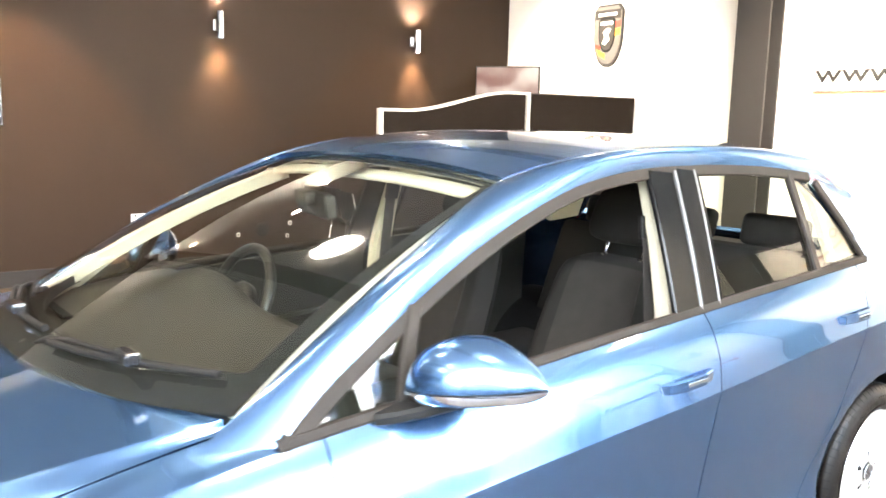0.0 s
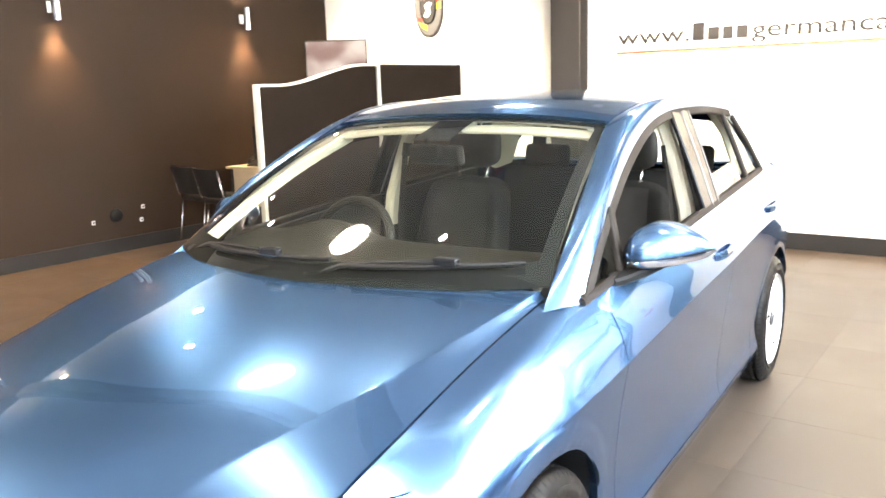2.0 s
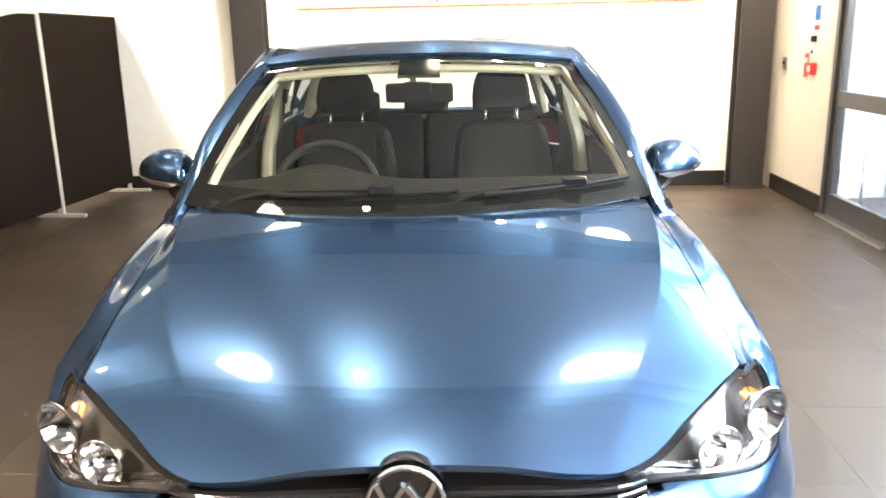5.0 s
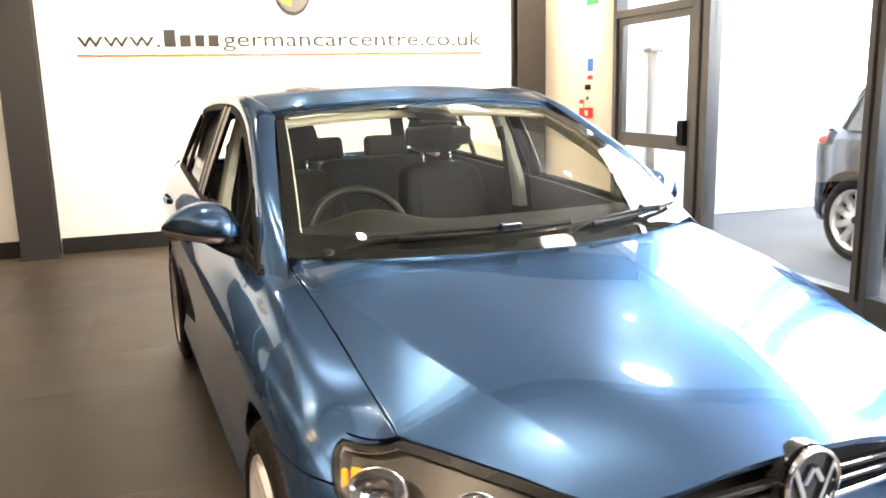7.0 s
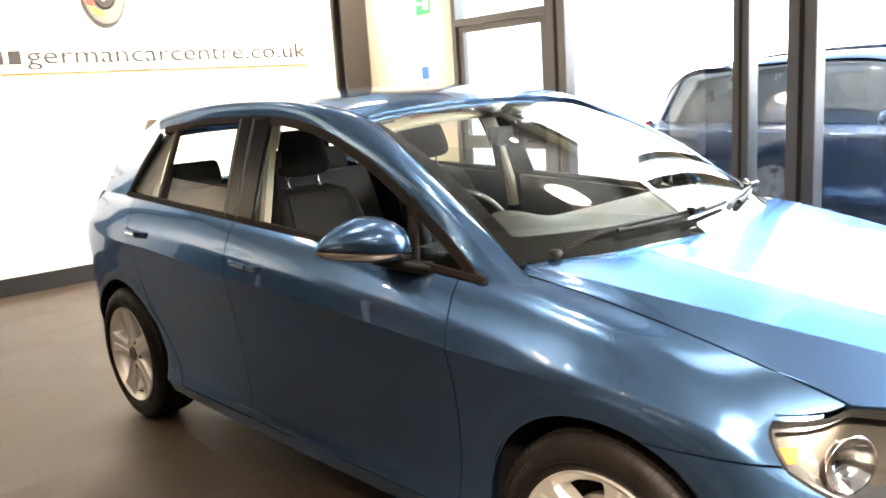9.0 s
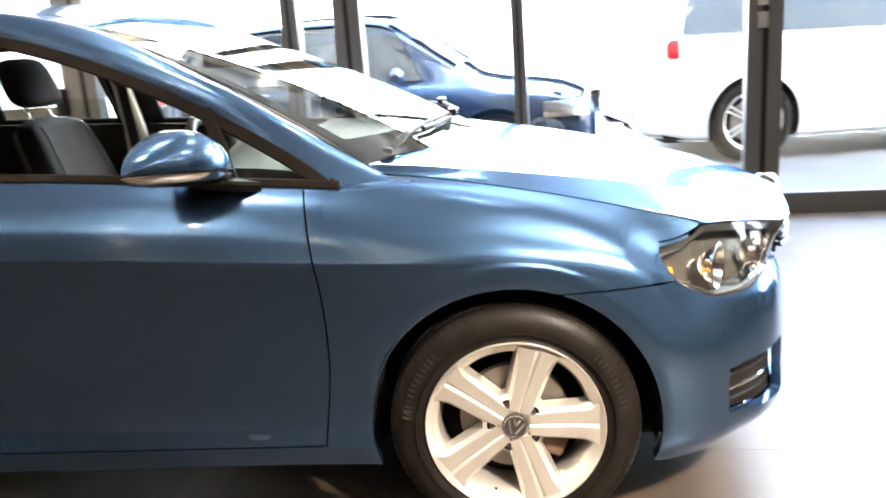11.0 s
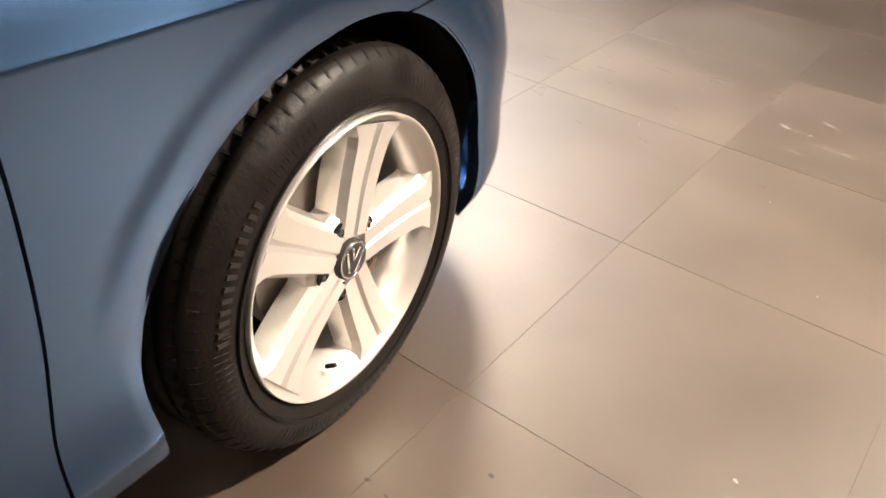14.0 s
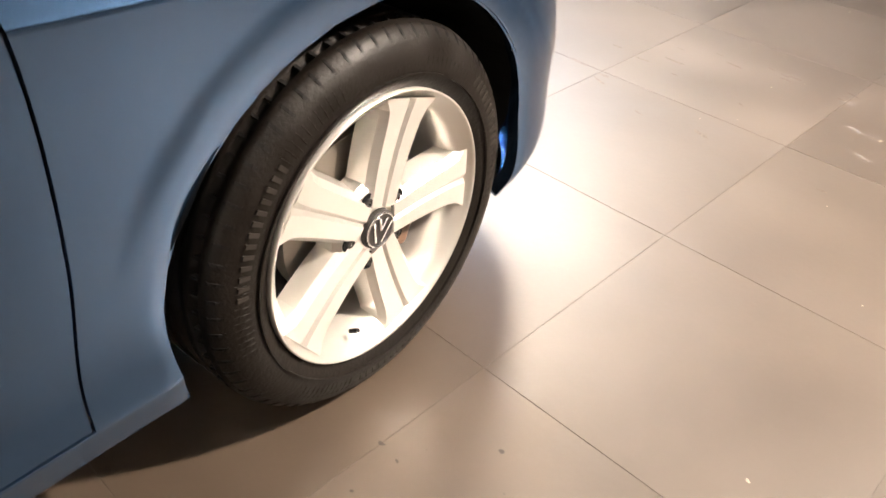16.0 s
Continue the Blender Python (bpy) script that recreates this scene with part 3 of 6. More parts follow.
def visitor_chair(m):
    c = thing("visitor_chair", "black padded stacking chair with thin chrome legs", "chair", m, group="visitor chairs")
    seat = box(-0.23, 0.23, -0.21, 0.23, 0.43, 0.48, 0.02, seg=3)
    part("seat", seat, M_SEATF, c, smooth=True)
    back = bmesh.new()
    for i in range(9):
        for j in range(2):
            t = i / 8
            x = -0.23 + 0.46 * t
            curve = 0.05 * (4 * t * (1 - t))
            for zz, lean in ((0.52, 0.0), (0.80, -0.07)):
                back.verts.new((x, -0.25 + lean - curve + j * 0.03, zz))
    back.verts.ensure_lookup_table()
    v = back.verts
    for i in range(8):
        a, b = i * 4, (i + 1) * 4
        for q in ((a, b, b + 1, a + 1), (a + 2, a + 3, b + 3, b + 2), (a, a + 2, b + 2, b), (a + 1, b + 1, b + 3, a + 3)):
            back.faces.new([v[k] for k in q])
    back.faces.new([v[k] for k in (0, 1, 3, 2)])
    back.faces.new([v[k] for k in (32, 34, 35, 33)])
    bmesh.ops.recalc_face_normals(back, faces=back.faces[:])
    part("backrest", back, M_SEATF, c)
    for s in (-1, 1):
        part("leg", tube([(s * 0.24, 0.26, 0.0), (s * 0.235, 0.18, 0.44)], 0.010), M_CHROME, c, smooth=True)
        part("leg", tube([(s * 0.24, -0.27, 0.0), (s * 0.235, -0.20, 0.44)], 0.010), M_CHROME, c, smooth=True)
        part("back_post", tube([(s * 0.225, -0.18, 0.44), (s * 0.225, -0.25, 0.50), (s * 0.225, -0.31, 0.79)], 0.009), M_CHROME, c, smooth=True)
    return c


visitor_chair(pose(-4.86, 3.86, 0, 0, 0, -8))
visitor_chair(pose(-5.34, 3.95, 0, 0, 0, -4))

# ---- ceiling lamps ----
LAMPS = [(x, y) for y in (-1.8, 1.05, 3.85) for x in (-1.75, 1.5)] + [(-3.4, -1.6), (-3.4, -3.6)]
SPOTS = [(0.83, 3.95), (0.40, 3.95), (-0.2, 3.9), (-0.6, 1.05), (-4.1, 3.9), (-4.5, 2.4), (-3.6, 1.6), (-0.15, -0.35), (2.2, 2.4)]


def ceiling_lamp(x, y):
    c = thing("ceiling_lamp", "round ceiling lamp with a bright diffuser", "ceiling lamp", pose(x, y, CZ), group="ceiling lamps")
    part("housing", lathe([(-0.001, 0.21), (-0.022, 0.21), (-0.022, 0.001)], 32, "z"), M_WHITEP, c, smooth=False)
    part("diffuser", lathe([(-0.024, 0.198), (-0.085, 0.195), (-0.10, 0.178), (-0.105, 0.001)], 32, "z"), M_COOL, c)


def ceiling_spot(x, y):
    c = thing("ceiling_spot", "small bright ceiling spotlight", "ceiling lamp", pose(x, y, CZ), group="ceiling spotlights")
    part("rim", lathe([(-0.002, 0.055), (-0.03, 0.055), (-0.03, 0.045), (-0.02, 0.042)], 24, "z"), M_STEEL, c)
    part("bulb", lathe([(-0.022, 0.001), (-0.022, 0.043)], 24, "z"), M_SPOT, c)


for x, y in SPOTS:
    ceiling_spot(x, y)

# downlights close to the brown wall that throw wide arcs of light on it
for y, watts in ((0.85, 20), (4.40, 5)):
    c = thing("ceiling_downlight", "small warm ceiling downlight close to the brown wall", "ceiling lamp", pose(WX + 0.72, y, CZ), group="wall downlights")
    part("rim", lathe([(-0.002, 0.055), (-0.03, 0.055), (-0.03, 0.045), (-0.02, 0.042)], 24, "z"), M_STEEL, c)
    part("bulb", lathe([(-0.022, 0.001), (-0.022, 0.043)], 24, "z"), M_WARM, c)
    ld = bpy.data.lights.new("downlight_bulb", "SPOT")
    ld.energy, ld.color, ld.spot_size, ld.spot_blend, ld.shadow_soft_size = watts, (1.0, 0.60, 0.30), radians(70), 0.3, 0.05
    lo = new("downlight_bulb", ld)
    lo.parent = c
    lo.matrix_local = look((0, 0, -0.04), (-0.06, 0, -1.5))


for x, y in LAMPS:
    ceiling_lamp(x, y)

# unseen spotlights, added to brighten the car's nose, its right side and the floor
for (x, y), (tx, ty, tz), watts, spread, size, tone in (((1.30, -3.50), (-1.5, -0.9, 0.0), 36, 84, 0.35, (1.0, 0.82, 0.62)),
                                                        ((-3.1, -2.2), (-0.85, -0.80, 0.10), 95, 48, 0.12, (1.0, 0.85, 0.68))):
    c = thing("spotlight", "added unseen ceiling spotlight brightening the display car", "spotlight", pose(x, y, CZ), group="display spotlights")
    part("mount", box(-0.05, 0.05, -0.05, 0.05, -0.03, -0.001, 0.004), M_WHITEP, c)
    aim_v = Vector((tx - x, ty - y, tz - CZ)).normalized()
    part("can", tube([(0, 0, -0.06), tuple(Vector((0, 0, -0.06)) + aim_v * 0.13)], 0.045, 16), M_WHITEP, c)
    ld = bpy.data.lights.new("spotlight_fill", "SPOT")
    ld.energy, ld.color, ld.spot_size, ld.spot_blend, ld.shadow_soft_size = watts, tone, radians(spread), 1.0, size
    lo = new("spotlight_fill", ld)
    lo.parent = c
    lo.matrix_local = look(tuple(Vector((0, 0, -0.06)) + aim_v * 0.15), tuple(aim_v * 3))

# unseen tilted lamps near the sign wall, added to keep it bright white
for x in (-4.2, -1.1, 0.9, 2.3):
    c = thing("wall_fill_lamp", "added unseen tilted ceiling spotlight brightening the white wall", "ceiling lamp", pose(x, 4.55, CZ), group="wall washers")
    part("mount", box(-0.05, 0.05, -0.05, 0.05, -0.03, -0.001, 0.004), M_WHITEP, c)
    can = part("can", tube([(0, -0.02, -0.05), (0, 0.07, -0.17)], 0.045, 16), M_WHITEP, c)
    ld = bpy.data.lights.new("wall_fill_light", "SPOT")
    ld.energy, ld.color, ld.spot_size, ld.spot_blend, ld.shadow_soft_size = 20, (1.0, 0.84, 0.64), radians(95), 0.8, 0.04
    lo = new("wall_fill_light", ld)
    lo.parent = c
    lo.matrix_local = look((0, 0.085, -0.19), (0, 1.55, -1.9))


# small orange vinyl bars high on the shop window
for y0, y1, z0, z1 in ((3.10, 3.20, 2.10, 2.15), (2.78, 2.95, 2.12, 2.18)):
    v = thing("window_sticker", "small orange vinyl sticker on the shop window", "sticker", group="window stickers")
    part("vinyl", box(EX - 0.012, EX - 0.010, y0, y1, z0, z1), M_ORANGE, v)

# ---- car materials ----
def paint_mat(name, deep, flake, rough=0.34):
    m = mat(name, deep, rough, metal=0.94, var=0.03, scale=2.0, coat=1.0, coat_rough=0.02)
    nt = m.node_tree
    n, link = nt.nodes, nt.links
    b = n["Principled BSDF"]
    b.inputs["Specular Tint"].default_value = (0.45, 0.60, 0.82, 1)
    b.inputs["Coat IOR"].default_value = 1.5
    tc = n.new("ShaderNodeTexCoord")
    vor = n.new("ShaderNodeTexVoronoi")
    vor.inputs["Scale"].default_value = 3200
    link.new(tc.outputs["Object"], vor.inputs["Vector"])
    mx = n.new("ShaderNodeMix")
    mx.data_type = "RGBA"
    mx.inputs["A"].default_value = (*deep, 1)
    mx.inputs["B"].default_value = (*flake, 1)
    link.new(vor.outputs["Color"], mx.inputs["Factor"])
    link.new(mx.outputs["Result"], b.inputs["Base Color"])
    return m


M_PAINT = paint_mat("metallic_blue_paint", (0.054, 0.120, 0.246), (0.098, 0.194, 0.362), 0.27)
M_TYRE = mat("tyre_rubber", (0.0070, 0.0055, 0.0045), 0.46, spec=0.18, var=0.3, scale=18, bump=0.4, bump_scale=160, rough_var=0.12)
# paler than the tyre: lit edges of its raised lettering, put into the colour
M_TYREMARK = mat("lit_tyre_letter", (0.016, 0.0135, 0.011), 0.5, spec=0.3, var=0.3, scale=60)
M_ALLOY = mat("silver_alloy_paint", (0.72, 0.69, 0.65), 0.30, metal=0.75, var=0.03, scale=8, coat=0.5)
M_DISC = mat("brake_disc_steel", (0.30, 0.27, 0.24), 0.4, metal=0.9, var=0.12, scale=22)
M_RUST = mat("brown_caliper_iron", (0.12, 0.07, 0.045), 0.7, metal=0.3, var=0.25, scale=30)
M_LINER = mat("black_arch_liner", (0.008, 0.008, 0.008), 0.9, spec=0.1, var=0.2, scale=20)
M_SEAT = mat("charcoal_seat_cloth", (0.014, 0.0125, 0.011), 0.85, spec=0.2, var=0.12, scale=16, bump=0.5, bump_scale=330)
M_SEATMID = mat("grey_seat_centre_cloth", (0.025, 0.022, 0.019), 0.85, spec=0.2, var=0.14, scale=16, bump=0.6, bump_scale=260)
M_LINING = mat("cream_headlining", (0.46, 0.42, 0.33), 0.8, var=0.04, scale=9, bump=0.2, bump_scale=400)
M_DASH = mat("black_soft_dashboard", (0.014, 0.0125, 0.010), 0.62, spec=0.22, var=0.1, scale=10, bump=0.35, bump_scale=260)
M_LEATHER = mat("black_leather", (0.012, 0.011, 0.010), 0.4, spec=0.3, var=0.1, scale=20)
M_SCREENGLASS = pane_mat("windscreen_glass", (0.84, 0.87, 0.79), gloss=0.045)
M_SIDEGLASS = pane_mat("side_window_glass", (0.80, 0.86, 0.78))
M_LENS = pane_mat("headlamp_lens", (0.95, 0.96, 0.97))
M_MIRROR = mat("mirror_glass", (0.9, 0.9, 0.9), 0.01, metal=1.0, var=0.0)
M_BEZEL = mat("silver_headlamp_bezel", (0.095, 0.086, 0.075), 0.28, metal=0.6, var=0.04, scale=20)
M_REFLECTOR = mat("headlamp_reflector", (0.86, 0.86, 0.86), 0.12, metal=1.0, var=0.02, scale=20)
M_AMBER = mat("amber_reflector", (0.75, 0.24, 0.02), 0.25, var=0.05, scale=20)
M_TAIL = mat("red_tail_lamp", (0.45, 0.01, 0.012), 0.12, var=0.05, scale=20, coat=0.8)
M_BELT = mat("dark_seat_belt", (0.022, 0.018, 0.015), 0.8, var=0.1, scale=30)
M_PILLAR = mat("black_pillar_film", (0.006, 0.006, 0.006), 0.14, spec=0.12, var=0.06, scale=8)
M_RIMBLACK = mat("window_trim_rubber", (0.016, 0.0125, 0.010), 0.60, spec=0.12, var=0.08, scale=12)


# ---- surface tools ----
def glide(xs, ys, q):
    """Smooth interpolation through knots with finite-difference slopes."""
    xs, ys, q = np.asarray(xs, float), np.asarray(ys, float), np.asarray(q, float)
    d = np.diff(ys) / np.diff(xs)
    h = np.diff(xs)
    m = np.empty_like(ys)
    m[1:-1] = (d[:-1] * h[1:] + d[1:] * h[:-1]) / (h[1:] + h[:-1])
    m[0], m[-1] = d[0], d[-1]
    i = np.clip(np.searchsorted(xs, q) - 1, 0, len(xs) - 2)
    t = (q - xs[i]) / h[i]
    t2, t3 = t * t, t * t * t
    r = (2 * t3 - 3 * t2 + 1) * ys[i] + (t3 - 2 * t2 + t) * h[i] * m[i] + (-2 * t3 + 3 * t2) * ys[i + 1] + (t3 - t2) * h[i] * m[i + 1]
    return np.where(q < xs[0], ys[0] + (q - xs[0]) * m[0], np.where(q > xs[-1], ys[-1] + (q - xs[-1]) * m[-1], r))


def step(a, b, x):
    t = np.clip((np.asarray(x, float) - a) / (b - a), 0, 1)
    return t * t * (3 - 2 * t)


def grid_normals(P, out):
    du, dv = np.gradient(P, axis=0), np.gradient(P, axis=1)
    n = np.cross(du, dv)
    n /= np.linalg.norm(n, axis=2, keepdims=True) + 1e-12
    mid = n[n.shape[0] // 2, n.shape[1] // 2]
    return -n if np.dot(mid, out) < 0 else n


def skin(name, P, N, fields, material, parent, depth=0.012, side=1, lift=0.0, label=""):
    """One panel: the part of a surface where all fields are positive, with a turned-in edge. side -1 mirrors it."""
    k = len(fields)
    F = np.stack(fields, -1) if k else np.zeros(P.shape[:2] + (0,))
    A = np.concatenate([P + lift * N, N, F], 2)
    verts, index, faces = [], {}, []

    def vid(a):
        key = tuple(np.round(a[:3], 5))
        if key not in index:
            index[key] = len(verts)
            verts.append(a)
        return index[key]
    good = np.all(F >= 0, 2) if k else np.ones(P.shape[:2], bool)
    nu, nv = P.shape[:2]
    anybad = np.zeros((nu - 1, nv - 1), bool)
    if k:
        mx = np.maximum.reduce([F[:-1, :-1], F[1:, :-1], F[:-1, 1:], F[1:, 1:]])
        anybad = np.any(mx < 0, 2)
    for i in range(nu - 1):
        for j in range(nv - 1):
            if anybad[i, j]:
                continue
            poly = [A[i, j], A[i + 1, j], A[i + 1, j + 1], A[i, j + 1]]
            if not (good[i, j] and good[i + 1, j] and good[i, j + 1] and good[i + 1, j + 1]):
                for c in range(k):
                    nxt = []
                    for e in range(len(poly)):
                        p, q = poly[e], poly[(e + 1) % len(poly)]
                        fp, fq = p[6 + c], q[6 + c]
                        if fp >= 0:
                            nxt.append(p)
                        if (fp >= 0) != (fq >= 0):
                            t = fp / (fp - fq)
                            nxt.append(p + (q - p) * t)
                    poly = nxt
                    if len(poly) < 3:
                        break
            if len(poly) < 3:
                continue
            ids = []
            for p in poly:
                v = vid(p)
                if not ids or (v != ids[-1] and v != ids[0]):
                    ids.append(v)
            if len(ids) >= 3 and len(set(ids)) == len(ids):
                faces.append(ids)
    if not faces:
        return None
    V = np.array(verts)
    pos, nor = V[:, :3].copy(), V[:, 3:6].copy()
    nor /= np.linalg.norm(nor, axis=1, keepdims=True) + 1e-12
    a, b, c = pos[faces[0][0]], pos[faces[0][1]], pos[faces[0][2]]
    if np.dot(np.cross(b - a, c - a), nor[faces[0][0]]) < 0:
        faces = [f[::-1] for f in faces]
    edges = {}
    for f in faces:
        for e in range(len(f)):
            p, q = f[e], f[(e + 1) % len(f)]
            edges[(p, q)] = edges.get((p, q), 0) + 1
    border = [(p, q) for (p, q) in edges if (q, p) not in edges]
    outer, inner, extra_p, extra_n = {}, {}, [], []
    base = len(pos)
    if depth > 0:
        for p, q in border:
            for v in (p, q):
                if v not in outer:
                    outer[v] = base + len(extra_p)
                    extra_p.append(pos[v])
                    extra_n.append((0, 0, 0))
                    inner[v] = base + len(extra_p)
                    extra_p.append(pos[v] - nor[v] * depth)
                    extra_n.append((0, 0, 0))
        for p, q in border:
            faces.append([outer[q], outer[p], inner[p], inner[q]])
    if extra_p:
        pos = np.concatenate([pos, np.array(extra_p)])
        nor = np.concatenate([nor, np.array(extra_n)])
    if side < 0:
        pos[:, 0] *= -1
        nor[:, 0] *= -1
        faces = [f[::-1] for f in faces]
    me = bpy.data.meshes.new(name)
    me.from_pydata(pos.tolist(), [], faces)
    for p in me.polygons:
        p.use_smooth = True
    me.normals_split_custom_set_from_vertices(nor.tolist())
    me.materials.append(material)
    ob = new(name, me)
    ob.parent = parent
    return tagged(ob, label) if label else ob


def ribbon(name, pts, across, width, thick, material, parent, side=1, label="", closed=False, round_edge=True):
    """A flat bar swept along 3D points; across is its width direction at each point."""
    bm = bmesh.new()
    P = [Vector(p) for p in pts]
    rings = []
    n = len(P)
    for i, p in enumerate(P):
        d = (P[(i + 1) % n] - P[i - 1]) if closed else (P[min(i + 1, n - 1)] - P[max(i - 1, 0)])
        d.normalize()
        w = Vector(across[i] if isinstance(across, list) else across)
        w = (w - d * w.dot(d)).normalized()
        t = d.cross(w)
        hw = (width[i] if isinstance(width, (list, tuple)) else width) / 2
        ht = thick / 2
        e = min(hw, ht) * 0.5 if round_edge else 0
        sec = [(-hw + e, -ht), (hw - e, -ht), (hw, -ht + e), (hw, ht - e), (hw - e, ht), (-hw + e, ht), (-hw, ht - e), (-hw, -ht + e)]
        rings.append([bm.verts.new(p + w * a + t * b) for a, b in sec])
    m = len(rings[0])
    for i in range(n if closed else n - 1):
        a, b = rings[i], rings[(i + 1) % n]
        for k in range(m):
            bm.faces.new((a[k], a[(k + 1) % m], b[(k + 1) % m], b[k]))
    if not closed:
        bm.faces.new(rings[0][::-1])
        bm.faces.new(rings[-1])
    if side < 0:
        for v in bm.verts:
            v.co.x *= -1
    bmesh.ops.recalc_face_normals(bm, faces=bm.faces[:])
    return part(name, bm, material, parent, label)


# ---- body lines: x outwards, y back from the front axle, z up ----
AX, AZ, RA = 2.637, 0.315, 0.362      # rear axle, hub height, arch radius
side_x = lambda y: glide([-0.3, 0, 0.5, 1.3, 2.2, 2.63, 2.9], [0.880, 0.892, 0.893, 0.899, 0.897, 0.893, 0.875], y)


def _corner(px, py):
    """Plan of a rounded corner through knots from the side to the middle, with its length."""
    c = np.concatenate([[0], np.cumsum(np.hypot(np.diff(px), np.diff(py)))])
    q = np.linspace(0, c[-1], 1500)
    x, y = glide(c, px, q), glide(c, py, q)
    return x, y, np.concatenate([[0], np.cumsum(np.hypot(np.diff(x), np.diff(y)))])


_fx, _fy, _fs = _corner([0.880, 0.866, 0.842, 0.80, 0.75, 0.70, 0.65, 0.60, 0.50, 0.40, 0.20, 0.0],
                        [0.0, 0.080, 0.140, 0.212, 0.272, 0.328, 0.368, 0.398, 0.438, 0.464, 0.506, 0.530])
_rx, _ry, _rs = _corner([0.875, 0.865, 0.84, 0.79, 0.70, 0.55, 0.30, 0.0], [0.0, 0.08, 0.15, 0.22, 0.275, 0.315, 0.345, 0.355])
S0, S1 = -0.3 - _fs[-1], 2.9 + _rs[-1]


def plan(s):
    s = np.asarray(s, float)
    x = np.where(s < -0.3, np.interp(-0.3 - s, _fs, _fx), np.where(s > 2.9, np.interp(s - 2.9, _rs, _rx), side_x(s)))
    y = np.where(s < -0.3, -0.3 - np.interp(-0.3 - s, _fs, _fy), np.where(s > 2.9, 2.9 + np.interp(s - 2.9, _rs, _ry), s))
    return x, y


def plan_normal(s):
    e = 0.012
    xa, ya = plan(np.clip(s - e, S0, S1))
    xb, yb = plan(np.clip(s + e, S0, S1))
    tx, ty = xb - xa, yb - ya
    L = np.hypot(tx, ty) + 1e-9
    return ty / L, -tx / L


SS = [S0, -1.10, -0.86, -0.62, -0.45, -0.3, 0.0, 0.4, 1.0, 1.6, 2.2, 2.63, 2.9, 3.2, S1]
LZ = [
    [0.19, 0.19, 0.19, 0.19, 0.195, 0.20, 0.205, 0.212, 0.212, 0.212, 0.22, 0.235, 0.25, 0.28, 0.28],
    [0.26, 0.26, 0.26, 0.26, 0.26, 0.262, 0.265, 0.268, 0.268, 0.268, 0.27, 0.28, 0.30, 0.34, 0.34],
    [0.36, 0.36, 0.36, 0.36, 0.37, 0.38, 0.38, 0.37, 0.37, 0.37, 0.38, 0.40, 0.42, 0.46, 0.46],
    [0.46, 0.46, 0.465, 0.48, 0.50, 0.53, 0.57, 0.58, 0.58, 0.59, 0.61, 0.63, 0.63, 0.62, 0.62],
    [0.565, 0.565, 0.57, 0.585, 0.62, 0.680, 0.735, 0.760, 0.798, 0.825, 0.862, 0.880, 0.885, 0.88, 0.86],
    [0.640, 0.640, 0.635, 0.645, 0.675, 0.735, 0.805, 0.842, 0.885, 0.918, 0.950, 0.968, 0.97, 0.96, 0.93],
]
LI = [
    [0.07, 0.07, 0.065, 0.055, 0.04, 0.036, 0.038, 0.044, 0.046, 0.046, 0.044, 0.04, 0.05, 0.05, 0.05],
    [0.012, 0.0, -0.014, -0.014, -0.002, 0.016, 0.024, 0.026, 0.028, 0.028, 0.027, 0.024, 0.02, 0.01, 0.01],
    [0.010, -0.006, -0.018, -0.018, -0.002, 0.022, 0.037, 0.042, 0.046, 0.046, 0.043, 0.030, 0.02, 0.0, 0.0],
    [0.0, -0.008, -0.016, -0.016, -0.005, 0.012, 0.023, 0.027, 0.029, 0.029, 0.027, 0.019, 0.012, 0.0, 0.0],
    [0.0, -0.004, -0.004, 0.006, 0.034, 0.028, 0.014, 0.004, 0.0, 0.0, 0.0, 0.0, 0.004, 0.01, 0.012],
    [0.004, 0.008, 0.030, 0.050, 0.067, 0.060, 0.054, 0.039, 0.027, 0.026, 0.027, 0.03, 0.035, 0.05, 0.05],
]
K6Y = [-0.9, -0.45, -0.39, -0.3, -0.15, 0.0, 0.2, 0.4, 0.7, 1.0, 1.6, 2.2, 2.63, 2.9, 3.1]
K6X = [0.70, 0.742, 0.754, 0.768, 0.780, 0.786, 0.786, 0.788, 0.798, 0.804, 0.806, 0.800, 0.788, 0.770, 0.75]
K6Z = [0.55, 0.713, 0.736, 0.776, 0.828, 0.866, 0.901, 0.924, 0.950, 0.974, 1.010, 1.040, 1.058, 1.062, 1.06]
k6x = lambda y: glide(K6Y, K6X, y)
k6z = lambda y: glide(K6Y, K6Z, y)
# bonnet: middle, crease and shut line
TY = [-0.95, -0.85, -0.7, -0.5, -0.3, 0.0, 0.25, 0.45]
CZT = [0.700, 0.748, 0.806, 0.862, 0.905, 0.958, 1.000, 1.035]
CRX = [0.29, 0.33, 0.395, 0.485, 0.562, 0.640, 0.680, 0.690]
CRZ = [0.640, 0.692, 0.756, 0.822, 0.868, 0.923, 0.959, 0.973]
SHX = [0.690, 0.690, 0.688, 0.686, 0.694, 0.700, 0.704, 0.700]
SHZ = [0.520, 0.584, 0.668, 0.768, 0.824, 0.893, 0.935, 0.955]


def top_points(y):
    """Knots across the bonnet at y, from the shoulder to the middle."""
    one = np.ones_like(y)
    zc, xc, zr = glide(TY, CZT, y), glide(TY, CRX, y), glide(TY, CRZ, y)
    xs, zs = glide(TY, SHX, y), glide(TY, SHZ, y)
    mid = zr + (zc - zr) * 0.80
    return [(xs, zs), (xc, zr), (xc * 0.5, mid), (0 * one, zc), (-xc * 0.5, mid)]


